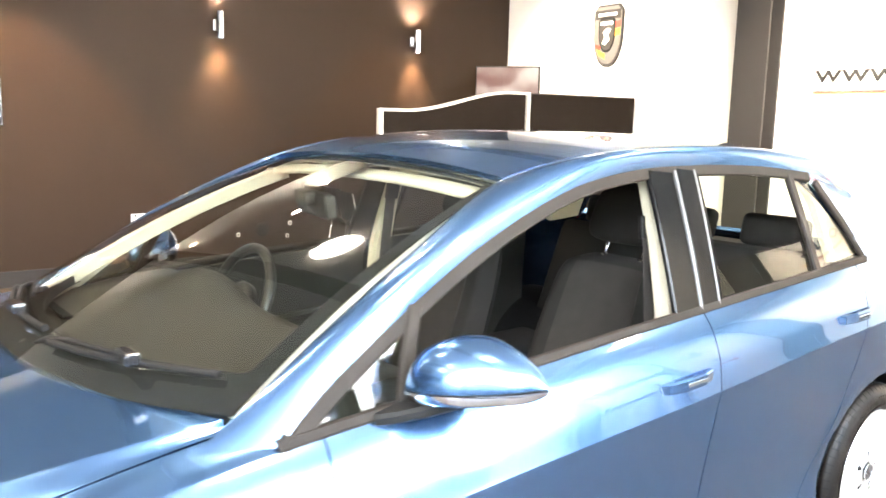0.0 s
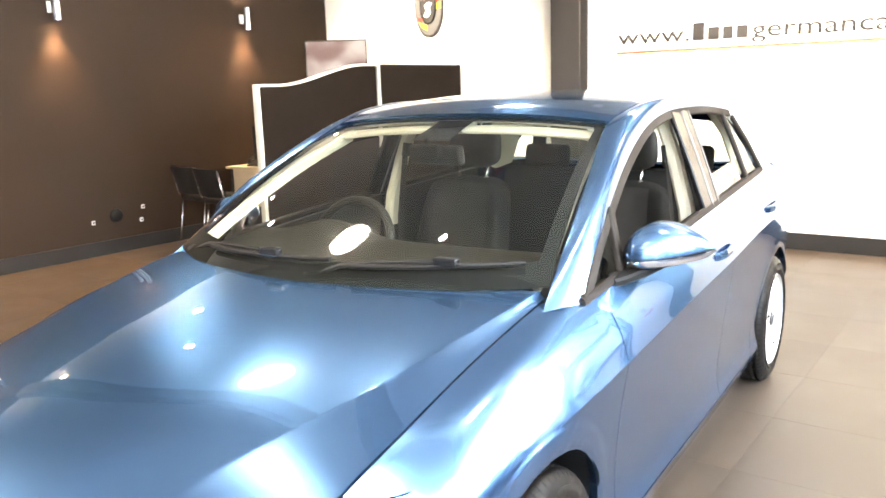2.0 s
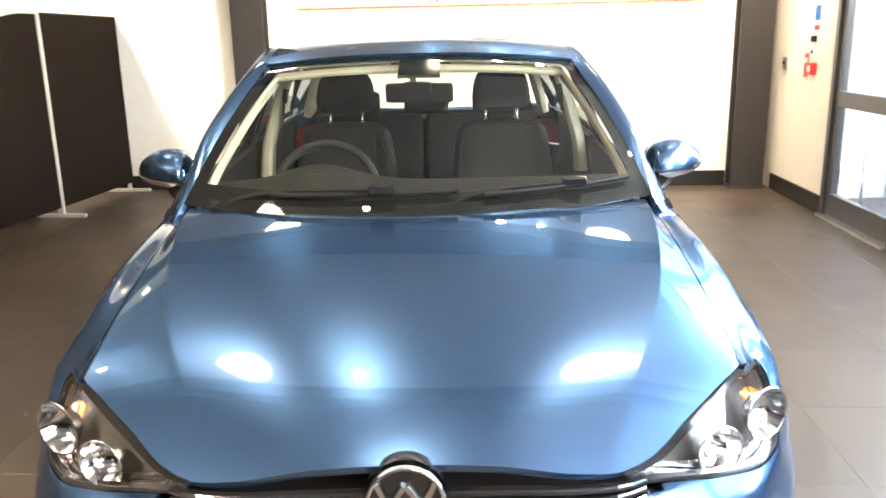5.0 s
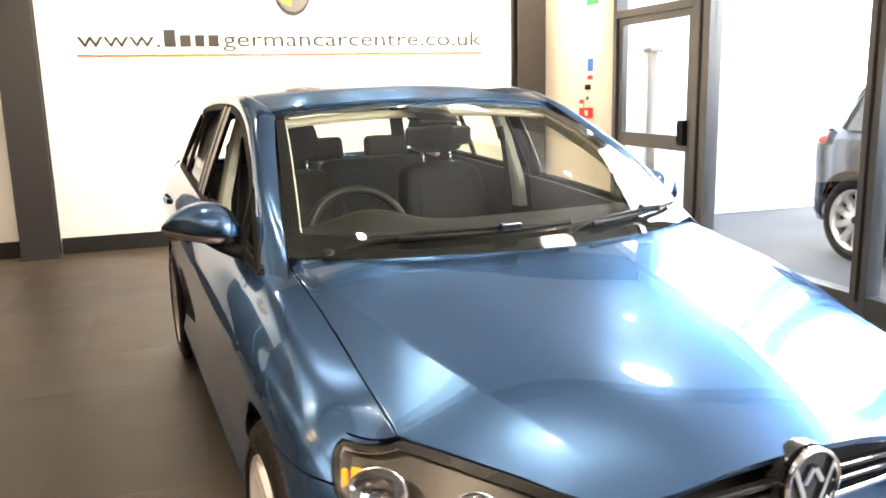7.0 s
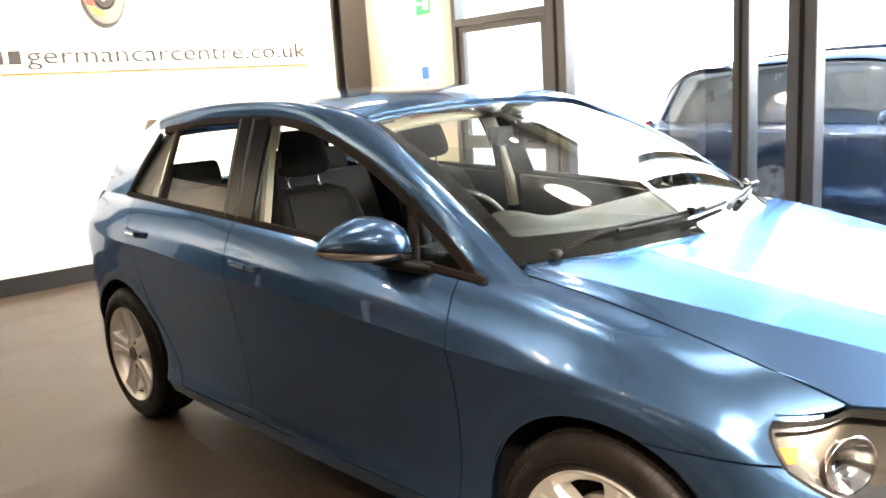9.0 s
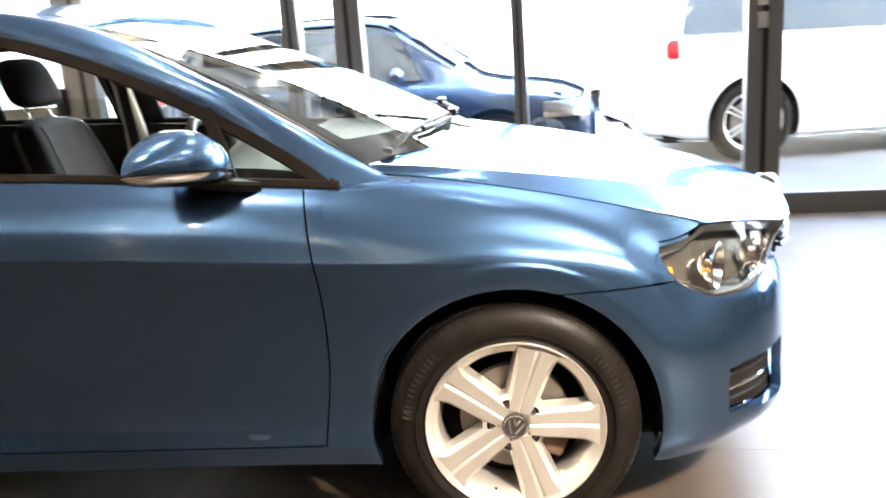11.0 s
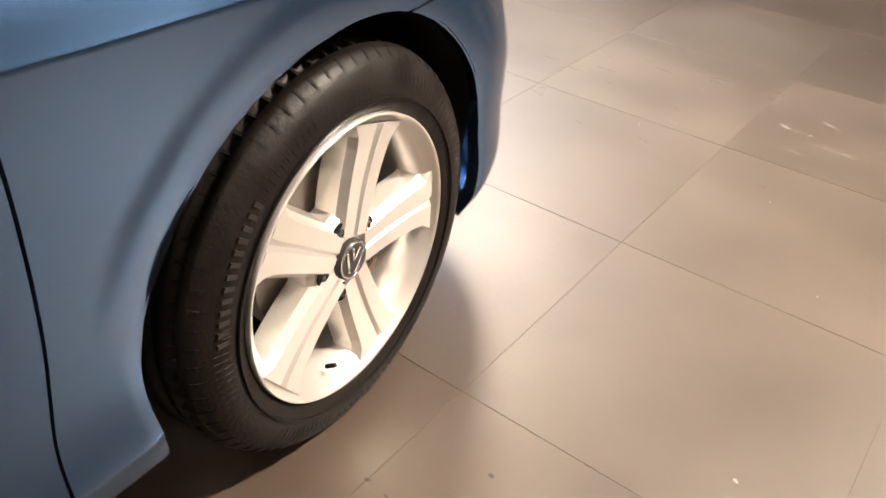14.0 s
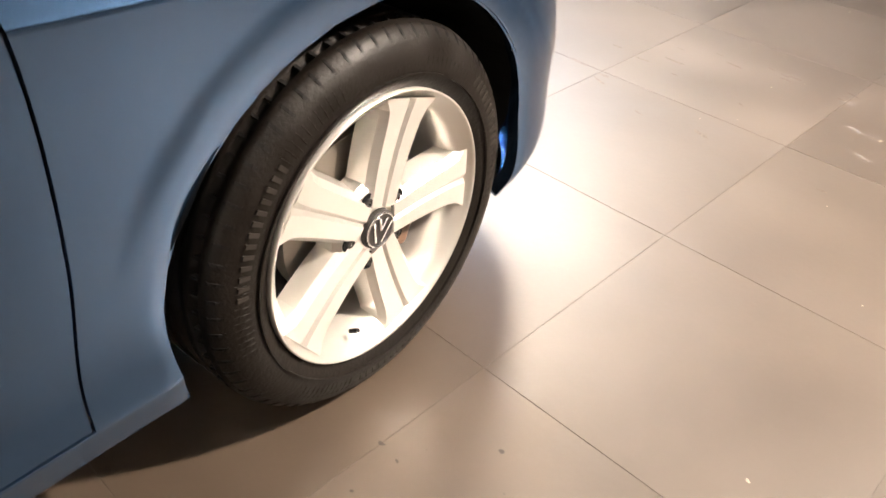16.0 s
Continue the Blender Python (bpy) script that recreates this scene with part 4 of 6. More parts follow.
def bonnet_z(x, y):
    x, y = np.atleast_1d(np.asarray(x, float)), np.atleast_1d(np.asarray(y, float))
    out = np.empty_like(x)
    for i in range(len(x)):
        t = top_points(np.array([y[i]]))
        (xm, zm), (xc, zc), (xs, zs) = [(float(p[0][0]), float(p[1][0])) for p in (t[2], t[1], t[0])]
        if abs(x[i]) < xc:
            out[i] = glide([0.0, xm, xc], [float(t[3][1][0]), zm, zc], abs(x[i]))
        else:
            out[i] = np.interp(abs(x[i]), [xc, xs, float(k6x(y[i]))], [zc, zs, float(k6z(y[i]))])
    return out


NX = [0.0, 0.15, 0.30, 0.38, 0.44, 0.52, 0.62, 0.686, 0.754]
NYV = [-0.842, -0.838, -0.822, -0.798, -0.755, -0.668, -0.562, -0.488, -0.375]
nose_y = lambda x: glide(NX, NYV, np.abs(x))


def cat(p0, p1, p2, p3, t):
    return 0.5 * ((2 * p1) + (-p0 + p2) * t + (2 * p0 - 5 * p1 + 4 * p2 - p3) * t * t + (-p0 + 3 * p1 - 3 * p2 + p3) * t ** 3)


def side_grid(s):
    """The flank and nose over s (rows) from the sill to the shoulder (columns)."""
    x, y = plan(s)
    nx, ny = plan_normal(s)
    K = []
    for z_, i_ in zip(LZ, LI):
        d = glide(SS, i_, s)
        K.append(np.stack([np.maximum(x - nx * d, 0), y - ny * d, glide(SS, z_, s)], -1))
    x4 = float(plan(-0.385)[0])
    xn = 0.754 * x / x4
    yn = nose_y(xn)
    zn = bonnet_z(xn, np.minimum(yn, -0.2))
    body = np.stack([k6x(y), y, k6z(y)], -1)
    nose = np.stack([xn, yn, zn - 0.003], -1)
    w = (s < -0.385)[:, None]
    back = (s > 2.95)[:, None]
    tail = np.stack([np.maximum(x - nx * 0.10, 0), y - ny * 0.10, glide(SS, LZ[5], s) + 0.10], -1)
    K.append(np.where(w, nose, np.where(back, tail, body)))
    t = top_points(np.clip(y, -0.95, 0.45))
    ghost = np.where((s < 0.42)[:, None], np.stack([t[0][0], y, t[0][1]], -1), K[6] + (K[6] - K[5]) * np.array([2.2, 1, 1.0]))
    K.append(np.where(w, K[6] + (K[6] - K[5]), ghost))
    K.insert(0, 2 * K[0] - K[1])
    v = np.unique(np.concatenate([np.linspace(0, 6, 61), [3.93, 3.97, 4.03, 4.07, 0.95, 1.05]]))
    cols = []
    wc = step(-0.05, 0.30, s)[:, None] * (1 - step(2.5, 2.95, s))[:, None]
    for q in v:
        i = min(int(q), 5)
        f = q - i
        a, b, c, d = K[i], K[i + 1], K[i + 2], K[i + 3]
        p = cat(a, b, c, d, f)
        sharp = p
        if i == 3:
            sharp = cat(a, b, c, 2 * c - b, f)
        elif i == 4:
            sharp = cat(2 * b - c, b, c, d, f)
        elif i == 1:
            sharp = cat(2 * b - c, b, c, d, f)
        elif i == 0:
            sharp = cat(a, b, c, 2 * c - b, f)
        cols.append(p + (sharp - p) * wc)
    P = np.stack(cols, 1)
    for cy in (0.0, AX):
        d = np.hypot(P[..., 1] - cy, P[..., 2] - AZ)
        P[..., 0] += 0.003 * step(0.428, 0.416, d) * step(0.42, 0.58, P[..., 2]) * (P[..., 0] > 0.6)
        P[..., 0] -= 0.004 * step(0.372, 0.362, d) * (P[..., 0] > 0.6)
    return P


def srange(a, b, h=0.014):
    return np.linspace(a, b, max(3, int((b - a) / h)))


CARM = pose(0, 0, 0, 0, 0, 4.0)
car = thing("hatchback_car", "metallic blue five-door hatchback with its side windows wound down", "car", CARM)

front_shut = lambda z: glide([0.2, 0.27, 0.5, 0.7, 0.9, 1.0], [0.485, 0.483, 0.455, 0.455, 0.484, 0.50], z)
mid_shut = lambda z: glide([0.2, 0.5, 0.7, 0.8, 0.9, 1.05], [1.575, 1.585, 1.595, 1.600, 1.615, 1.645], z)
rear_shut = lambda z: glide([0.2, 0.27, 0.36, 0.6, 0.8, 0.94, 1.1], [2.12, 2.13, 2.16, 2.335, 2.410, 2.450, 2.56], z)
seam_z = lambda s: glide([-1.6, -0.60, -0.44, -0.35, -0.25, 0.2], [0.62, 0.62, 0.657, 0.662, 0.660, 0.64], s)
GAP = 0.0022


def arch(P):
    return np.minimum(np.hypot(P[..., 1], P[..., 2] - AZ), np.hypot((P[..., 1] - AX), P[..., 2] - AZ)) - RA


# headlamp outline along the nose: rear edge slants down, bottom edge rises inwards
def lamp_field(s, P):
    z = P[..., 2]
    bottom = z - glide([-1.20, -0.98, -0.80, -0.62, -0.52, -0.44], [0.67, 0.650, 0.622, 0.604, 0.612, 0.650], s)
    rear = (-0.374 - 0.80 * (0.735 - z)) - s
    inner = s - (-0.985 + 0.35 * (0.69 - z))
    top = P[:, -1:, 2] - z - 0.010 * step(-0.62, -0.46, s)
    return np.minimum(np.minimum(np.minimum(bottom, rear), inner), top)


for side in (1, -1):
    # front wing flank
    s = srange(-0.50, 0.53)
    P = side_grid(s)
    N = grid_normals(P, (1, 0, 0))
    Z, sg = P[..., 2], np.repeat(s[:, None], P.shape[1], 1)
    lamp = lamp_field(sg, P)
    wing = skin("front_wing", P, N, [front_shut(Z) - sg - GAP, np.where(sg < 0.1, Z - seam_z(sg) - GAP, 0.05), arch(P), -lamp - 0.003], M_PAINT, car, 0.03, side)
    # bumper side and nose half
    s = srange(S0, 0.02)
    P = side_grid(s)
    N = grid_normals(P, (0.6, -0.8, 0))
    Z, sg = P[..., 2], np.repeat(s[:, None], P.shape[1], 1)
    lamp = lamp_field(sg, P)
    slot = np.minimum(Z - 0.626, 0.78 - Z) * (sg < -0.93) - 0.2 * (sg >= -0.93)
    intake = np.minimum(np.minimum(Z - 0.255, 0.455 - Z), -0.88 - sg)
    fog = np.minimum(np.minimum(Z - (0.300 + 0.10 * (sg + 0.62)), 0.430 - 0.06 * (sg + 0.62) - Z), np.minimum(-0.545 - sg, sg + 0.80))
    skin("front_bumper", P, N, [seam_z(sg) - Z - GAP + 10 * (sg < -0.56), -np.maximum(lamp, -1) - 0.003, -slot, -intake, -fog, arch(P)], M_PAINT, car, 0.025, side, label="blue painted front bumper" if side > 0 else "")
    # headlamp: clear lens over a deep bright housing
    lens = skin("headlamp_lens", P, N, [lamp - 0.002], M_LENS, car, 0.006, side, 0.001, label="clear glossy headlamp lens")
    if lens:
        lens.visible_shadow = False
        skin("lamp_rim", P, N, [lamp + 0.001, 0.006 - lamp, P[:, -1:, 2] - Z - 0.008], M_BLACK, lens, 0.01, side, -0.004)
        skin("reflector", P, N, [lamp - 0.001], M_BEZEL, lens, 0.0, side, -0.048)
        skin("lamp_brow", P, N, [lamp - 0.001, 0.018 - (P[:, -1:, 2] - Z)], M_BLACK, lens, 0.008, side, -0.005)
        skin("daylight_strip", P, N, [lamp - 0.016, 0.030 - lamp, 0.665 - Z], M_REFLECTOR, lens, 0.01, side, -0.03)
        skin("lamp_wall", P, N, [lamp - 0.004, 0.014 - lamp], M_REFLECTOR, lens, 0.05, side, -0.012)
        for c, r in ((-0.57, 0.055), (-0.78, 0.046)):
            cx, cy = plan(c)
            nx, ny = plan_normal(c)
            zz = 0.672 if c > -0.7 else 0.662
            bm = lathe([(-0.045, 0.010), (-0.04, r * 0.55), (-0.02, r * 0.85), (0.0, r), (0.004, r * 1.05), (0.0, r * 1.1)], 28, "y")
            ang = math.atan2(float(nx), -float(ny)) * 0.55
            o = part("projector", bm, M_REFLECTOR, lens, smooth=True)
            px, py = float(cx) - float(nx) * 0.045, float(cy) - float(ny) * 0.045
            o.matrix_local = pose(side * px, py, zz, 0, 0, math.degrees(ang) * side) @ pose(0, 0, 0, 0, 0, 180)
            bulb = part("bulb", lathe([(0.0, 0.001), (-0.002, 0.010), (0.03, 0.010), (0.036, 0.001)], 14, "y"), M_CHROME, lens, smooth=True)
            bulb.matrix_local = o.matrix_local
        am = np.minimum(np.minimum(lamp - 0.012, Z - 0.655), 0.70 - Z)
        skin("side_marker", P, N, [am - 0.006, sg + 0.47], M_AMBER, lens, 0.004, side, -0.045)
    # fog lamp grille and lower intake
    skin("fog_grille", P, N, [fog - 0.001], M_BLACK, car, 0.0, side, -0.035, label="black slatted fog lamp grille")
    for zz in (0.322, 0.352, 0.385):
        ss = srange(-0.79, -0.555, 0.03)
        xx, yy = plan(ss)
        nx, ny = plan_normal(ss)
        pts = [(a - c * 0.018, b - d * 0.018, zz + 0.02 * (q + 0.62)) for a, b, c, d, q in zip(xx, yy, nx, ny, ss)]
        ribbon("grille_slat", pts, (0, 0, 1), 0.010, 0.016, M_CHROME if zz == 0.352 else M_BLACK, car, side)
    skin("lower_intake", P, N, [intake - 0.001], M_BLACK, car, 0.0, side, -0.04)
    # top of the wing and bonnet half
    y = srange(-0.93, 0.50, 0.013)
    t = top_points(y)
    kx = [k6x(y)] + [p[0] for p in t]
    kz = [k6z(y)] + [p[1] for p in t]
    fl = side_grid(np.clip(y, -0.44, 0.5))
    five = fl[:, np.argmin(abs(np.unique(np.concatenate([np.linspace(0, 6, 61), [3.93, 3.97, 4.03, 4.07, 0.95, 1.05]])) - 5.0))]
    K = [np.stack([five[:, 0], y, np.where(y < -0.44, kz[0] - 0.05, five[:, 2])], -1)] + [np.stack([a, y, b], -1) for a, b in zip(kx, kz)]
    cols = []
    for q in np.unique(np.concatenate([np.linspace(0, 4, 57), [1.965, 1.985, 2.015, 2.035]])):
        i = min(int(q), 3)
        c_ = cat(K[i], K[i + 1], K[i + 2], K[i + 3] if i + 3 < len(K) else 2 * K[i + 2] - K[i + 1], q - i)
        sharp = c_
        if i == 1:
            lead = K[1] + (2 * K[2] - K[3] - K[1]) * step(-0.10, -0.42, y)[:, None]
            sharp = cat(lead, K[2], K[3], 2 * K[3] - K[2], q - 1)
        if i == 0:
            lead = K[3] + (2 * K[2] - K[1] - K[3]) * step(-0.10, -0.42, y)[:, None]
            sharp = cat(K[0], K[1], K[2], lead, q)
        if i == 2:
            sharp = cat(2 * K[3] - K[4], K[3], K[4], K[5], q - 2)
        cols.append(sharp)
    P = np.stack(cols, 1)
    P[:, -1, 0] = 0
    N = grid_normals(P, (0, 0, 1))
    N[:, -1, 0] = 0
    X, Y, Z = P[..., 0], P[..., 1], P[..., 2]
    shut = glide(TY, SHX, Y)
    tail = 0.115 + 0.235 * (X / 0.70) ** 2
    skin("bonnet", P, N, [shut - X - GAP, tail - Y, Y - nose_y(X) - 0.003], M_PAINT, car, 0.018, side, label="blue bonnet with two raised creases" if side > 0 else "")
    skin("wing_top", P, N, [X - shut - GAP, Y - nose_y(X) - 0.003, 0.50 - Y, np.where(Y > 0.30, X - (0.702 + 0.30 * (Y - 0.30)), 0.1)], M_PAINT, wing or car, 0.016, side)
    # doors, sill and rear quarter
    s = srange(0.40, 1.72)
    P = side_grid(s)
    N = grid_normals(P, (1, 0, 0))
    Z, sg = P[..., 2], np.repeat(s[:, None], P.shape[1], 1)
    fdoor = skin("front_door", P, N, [sg - front_shut(Z) - GAP, mid_shut(Z) - sg - GAP, Z - 0.275], M_PAINT, car, 0.022, side)
    s = srange(1.45, 2.56)
    P = side_grid(s)
    N = grid_normals(P, (1, 0, 0))
    Z, sg = P[..., 2], np.repeat(s[:, None], P.shape[1], 1)
    rdoor = skin("rear_door", P, N, [sg - mid_shut(Z) - GAP, rear_shut(Z) - sg - GAP, Z - 0.275, arch(P) - 0.012], M_PAINT, car, 0.022, side)
    s = srange(0.30, 2.36)
    P = side_grid(s)
    N = grid_normals(P, (1, 0, 0))
    Z, sg = P[..., 2], np.repeat(s[:, None], P.shape[1], 1)
    skin("sill", P, N, [0.271 - Z, arch(P)], M_PAINT, car, 0.02, side)
    s = srange(2.10, S1, 0.02)
    P = side_grid(s)
    N = grid_normals(P, (0.7, 0.7, 0))
    Z, sg = P[..., 2], np.repeat(s[:, None], P.shape[1], 1)
    tl = np.minimum(np.minimum(Z - 0.80, 0.97 - Z), np.minimum(sg - 3.02, 3.55 - sg))
    skin("rear_quarter", P, N, [sg - rear_shut(Z) - GAP, arch(P), -tl], M_PAINT, car, 0.022, side)
    skin("tail_lamp", P, N, [tl - 0.002], M_TAIL, car, 0.01, side, 0.002, label="red tail lamp lens")

# ---- windscreen, roof and pillars ----
def screen_point(a, b):
    base = np.stack([0.712 * a, 0.105 + 0.245 * np.abs(a) ** 2.2, 0.975 + 0.004 * a * a], -1)
    top = np.stack([0.572 * a, 1.090 + 0.010 * a * a, 1.384 - 0.030 * np.abs(a) ** 2.4], -1)
    p = base + (top - base) * b[..., None]
    bow = 0.028 * 4 * b * (1 - b)
    p[..., 1] -= bow * 0.45
    p[..., 2] += bow
    return p


a_, b_ = np.meshgrid(np.linspace(-1, 1, 61), np.linspace(0, 1, 41), indexing="ij")
P = screen_point(a_, b_)
N = grid_normals(P, (0, -0.5, 0.8))
ws = skin("windscreen", P, N, [], M_SCREENGLASS, car, 0.005, 1, 0.0, label="clear laminated windscreen")
ws.visible_shadow = False
skin("ceramic_band", P, N, [np.maximum(np.maximum(0.055 - (1 - np.abs(a_)), 0.022 - (1 - b_)), 0.095 - b_ + 0.02 * np.abs(a_))], M_LINER, ws, 0.0, 1, -0.004)
skin("sensor_patch", P, N, [0.13 - np.abs(a_), b_ - 0.80], M_GLOSSBLACK, ws, 0.0, 1, -0.005)

for sd in (1, -1):
    bb = np.linspace(0.03, 1.0, 20)
    pts = [tuple(p) for p in screen_point(np.full(20, 0.955), bb) + np.array([-0.004, 0.022, -0.042])]
    ribbon("screen_pillar_trim", pts, (0.25, 0.5, -0.8), 0.050, 0.016, M_LINING, car, sd)
aa = np.linspace(-0.93, 0.93, 31)
pts = [tuple(p) for p in screen_point(aa, np.full(31, 0.965)) + np.array([0, 0.02, -0.030])]
ribbon("screen_header_trim", pts, (0, 1, 0.4), 0.05, 0.016, M_LINING, car)

RY = [0.20, 0.35, 0.55, 0.82, 1.10, 1.30, 1.70, 2.20, 2.60, 2.90]
RX = [0.742, 0.714, 0.682, 0.632, 0.582, 0.592, 0.600, 0.592, 0.570, 0.545]
RZ = [0.888, 0.974, 1.094, 1.238, 1.365, 1.410, 1.438, 1.430, 1.398, 1.358]
DY = [0.405, 0.48, 0.60, 0.745, 0.90, 1.08, 1.28, 1.50, 1.78, 2.10, 2.48]
DZ = [0.918, 0.978, 1.056, 1.136, 1.212, 1.284, 1.344, 1.378, 1.388, 1.380, 1.346]


def glass_x(y, z):
    dz = np.maximum(z - k6z(y), -0.05)
    return k6x(y) - 0.014 - 0.36 * dz - 0.14 * dz * dz


dlo_z = lambda y: glide(DY, DZ, y)
# roof skin
yy = np.concatenate([np.linspace(0, 1, 90)])
aa = np.linspace(-1, 1, 61)
A_, Y_ = np.meshgrid(aa, yy, indexing="ij")
Yr = 1.096 + Y_ * (2.90 - 1.096) + 0.010 * A_ * A_ * (1 - Y_)
xr = glide(RY, RX, Yr)
zr = glide(RY, RZ, Yr)
zc = glide([1.09, 1.25, 1.50, 1.8, 2.2, 2.60, 2.90], [1.398, 1.440, 1.465, 1.473, 1.466, 1.434, 1.386], Yr)
P = np.stack([xr * A_, Yr, zr + (zc - zr) * (1 - np.abs(A_) ** 2.3)], -1)
N = grid_normals(P, (0, 0, 1))
roof = skin("roof", P, N, [], M_PAINT, car, 0.015, 1, 0.002, label="blue painted steel roof")
P2 = P - N * 0.035
skin("headlining", P2, -N, [], M_LINING, car, 0.0, 1, 0.0, label="cream cloth headlining")
for side in (1, -1):
    # A pillar and roof rail from the screen edge to the top of the side windows
    tt = np.linspace(0, 1, 90)
    yA = glide([0, 0.25, 0.5, 1], [0.20, 0.80, 1.25, 2.46], tt)
    yB = glide([0, 0.25, 0.5, 1], [0.360, 0.88, 1.30, 2.46], tt)
    zB = dlo_z(yB)
    A3 = np.stack([glide(RY, RX, yA), yA, glide(RY, RZ, yA)], -1)
    B3 = np.stack([glass_x(yB, zB) + 0.012, yB, zB], -1)
    mid = (A3 + B3) / 2 + np.stack([0.020 * step(0.25, 0.7, yA), -0.016 * step(1.3, 0.9, yA) * step(0.3, 0.7, yA), 0.020 * step(0.25, 0.7, yA) + 0.004], -1)
    rows = []
    for w in np.linspace(0, 1, 15):
        rows.append(A3 * ((1 - w) * (1 - 2 * w)) + mid * (4 * w * (1 - w)) + B3 * (w * (2 * w - 1)))
    P = np.stack(rows, 1)
    N = grid_normals(P, (0.7, 0, 0.7))
    rail = skin("roof_rail", P, N, [], M_PAINT, car, 0.02, side, label="blue windscreen pillar and roof rail" if side > 0 else "")
    # inner trim of the pillar
    skin("pillar_trim", P - N * 0.045, -N, [], M_LINING, rail, 0.0, side)
    # C pillar
    y = np.linspace(2.30, 2.92, 44)
    rows = []
    for w in np.linspace(0, 1, 24):
        x0, z0 = k6x(y), k6z(y)
        x1, z1 = glide(RY, RX, y), glide(RY, RZ, y)
        z = z0 + (z1 - z0) * w
        x = x0 + (x1 - x0) * w ** 1.25 + 0.012 * np.sin(math.pi * w)
        rows.append(np.stack([x, y, z], -1))
    P = np.stack(rows, 1)
    N = grid_normals(P, (1, 0, 0.2))
    Z, Y = P[..., 2], P[..., 1]
    rear_edge = glide([0.98, 1.06, 1.20, 1.32, 1.35, 1.5], [2.655, 2.620, 2.520, 2.425, 2.400, 2.390], Z)
    skin("rear_pillar", P, N, [Y - rear_edge], M_PAINT, car, 0.02, side)
    # window surrounds
    pts, acr = [], []
    for q in np.linspace(0.412, 2.39, 60):
        z = float(dlo_z(q))
        pts.append((float(glass_x(q, z)) + 0.012, q, z - 0.012))
        acr.append((-0.4, 0, 1))
    ribbon("window_seal", pts, acr, 0.034, 0.014, M_RIMBLACK, rail, side)
    pts = [(float(k6x(q)) - 0.008, q, float(k6z(q)) + 0.006) for q in np.linspace(0.402, 2.615, 60)]
    ribbon("waist_trim", pts, (-0.5, 0, 1), 0.026, 0.020, M_RIMBLACK, fdoor, side)
    # front edge of the small fixed window
    ribbon("corner_seal", [(float(glass_x(q, z)) + 0.011, q, z) for q, z in ((0.424, 0.928), (0.410, 0.932), (0.424, 0.944))], (0, 1, 0.3), 0.022, 0.016, M_RIMBLACK, fdoor, side)
    zt = float(dlo_z(0.735))
    ribbon("window_divider", [(float(glass_x(q, z)) + 0.010, q, z) for q, z in ((0.668, 0.955), (0.700, 1.05), (0.735, zt))], (0, 1, 0), 0.034, 0.02, M_RIMBLACK, fdoor, side)
    for name, pa, pb in (("quarter_glass", 0.42, 0.72), ("rear_door_glass", 1.735, 2.268), ("rear_quarter_glass", 2.285, 2.62)):
        y, w = np.meshgrid(np.linspace(pa, pb, 20), np.linspace(0, 1, 10), indexing="ij")
        z0 = k6z(y)
        z1 = dlo_z(np.minimum(y, 2.46)) - 0.01
        if name == "rear_quarter_glass":
            z1 = np.minimum(z1, glide([2.27, 2.40, 2.52, 2.62, 2.66], [1.362, 1.325, 1.20, 1.06, 1.03], y))
        if name == "rear_door_glass":
            z1 = np.minimum(z1, z0 + 0.105)
        z = z0 + (np.maximum(z1, z0 + 0.002) - z0) * w
        P = np.stack([glass_x(y, z), y, z], -1)
        g = skin(name, P, grid_normals(P, (1, 0, 0.3)), [], M_SIDEGLASS, rdoor if "rear" in name else fdoor, 0.004, side)
        g.visible_shadow = False
    # B pillar covers, window frames of the doors and the post before the rear quarter glass
    # the narrow pale strips put reflected light streaks on the black pillar
    for y0, y1, w, m in ((1.575, 1.615, 0.105, M_PILLAR), (1.688, 1.736, 0.100, M_PILLAR), (1.632, 1.677, 0.010, M_FRAME), (1.715, 1.765, 0.008, M_FRAME), (2.280, 2.270, 0.034, M_RIMBLACK)):
        pts = []
        for f in np.linspace(0, 1, 12):
            yq = y0 + (y1 - y0) * f
            zq = float(k6z(yq)) + (float(dlo_z(yq)) - 0.012 - float(k6z(yq))) * f
            pts.append((float(glass_x(yq, zq)) + 0.006, yq, zq))
        ribbon("pillar_cover" if w > 0.03 else "pillar_glint", pts, (0, 1, 0), w, 0.018 if w > 0.03 else 0.024, m, fdoor if y0 < 1.65 else rdoor, side)
    pts = [(float(glass_x(q, z)) + 0.008, q, z) for q, z in ((2.620, 1.062), (2.520, 1.20), (2.420, 1.325))]
    ribbon("quarter_seal", pts, (0, 1, 0.4), 0.026, 0.016, M_RIMBLACK, rdoor, side)
    # inner B pillar in pale trim with the belt
    pts = [(0.72, 1.625, 0.86), (0.705, 1.625, 1.0), (0.655, 1.635, 1.18), (0.592, 1.65, 1.355), (0.53, 1.66, 1.40)]
    ip = ribbon("inner_pillar", pts, (0, 1, 0), [0.10, 0.085, 0.065, 0.065, 0.10], 0.05, M_LINING, car, side, label="cream inner pillar trim" if side > 0 else "")
    ribbon("seat_belt", [(0.67, 1.61, 0.55), (0.66, 1.61, 0.9), (0.622, 1.62, 1.22)], (0, 1, 0), 0.045, 0.003, M_BELT, ip, side)
    ribbon("belt_guide", [(0.622, 1.62, 1.19), (0.612, 1.625, 1.25)], (0, 1, 0), 0.06, 0.016, M_BLACK, ip, side)
    pts = [(0.68, 2.68, 1.05), (0.62, 2.66, 1.25), (0.54, 2.66, 1.38)]
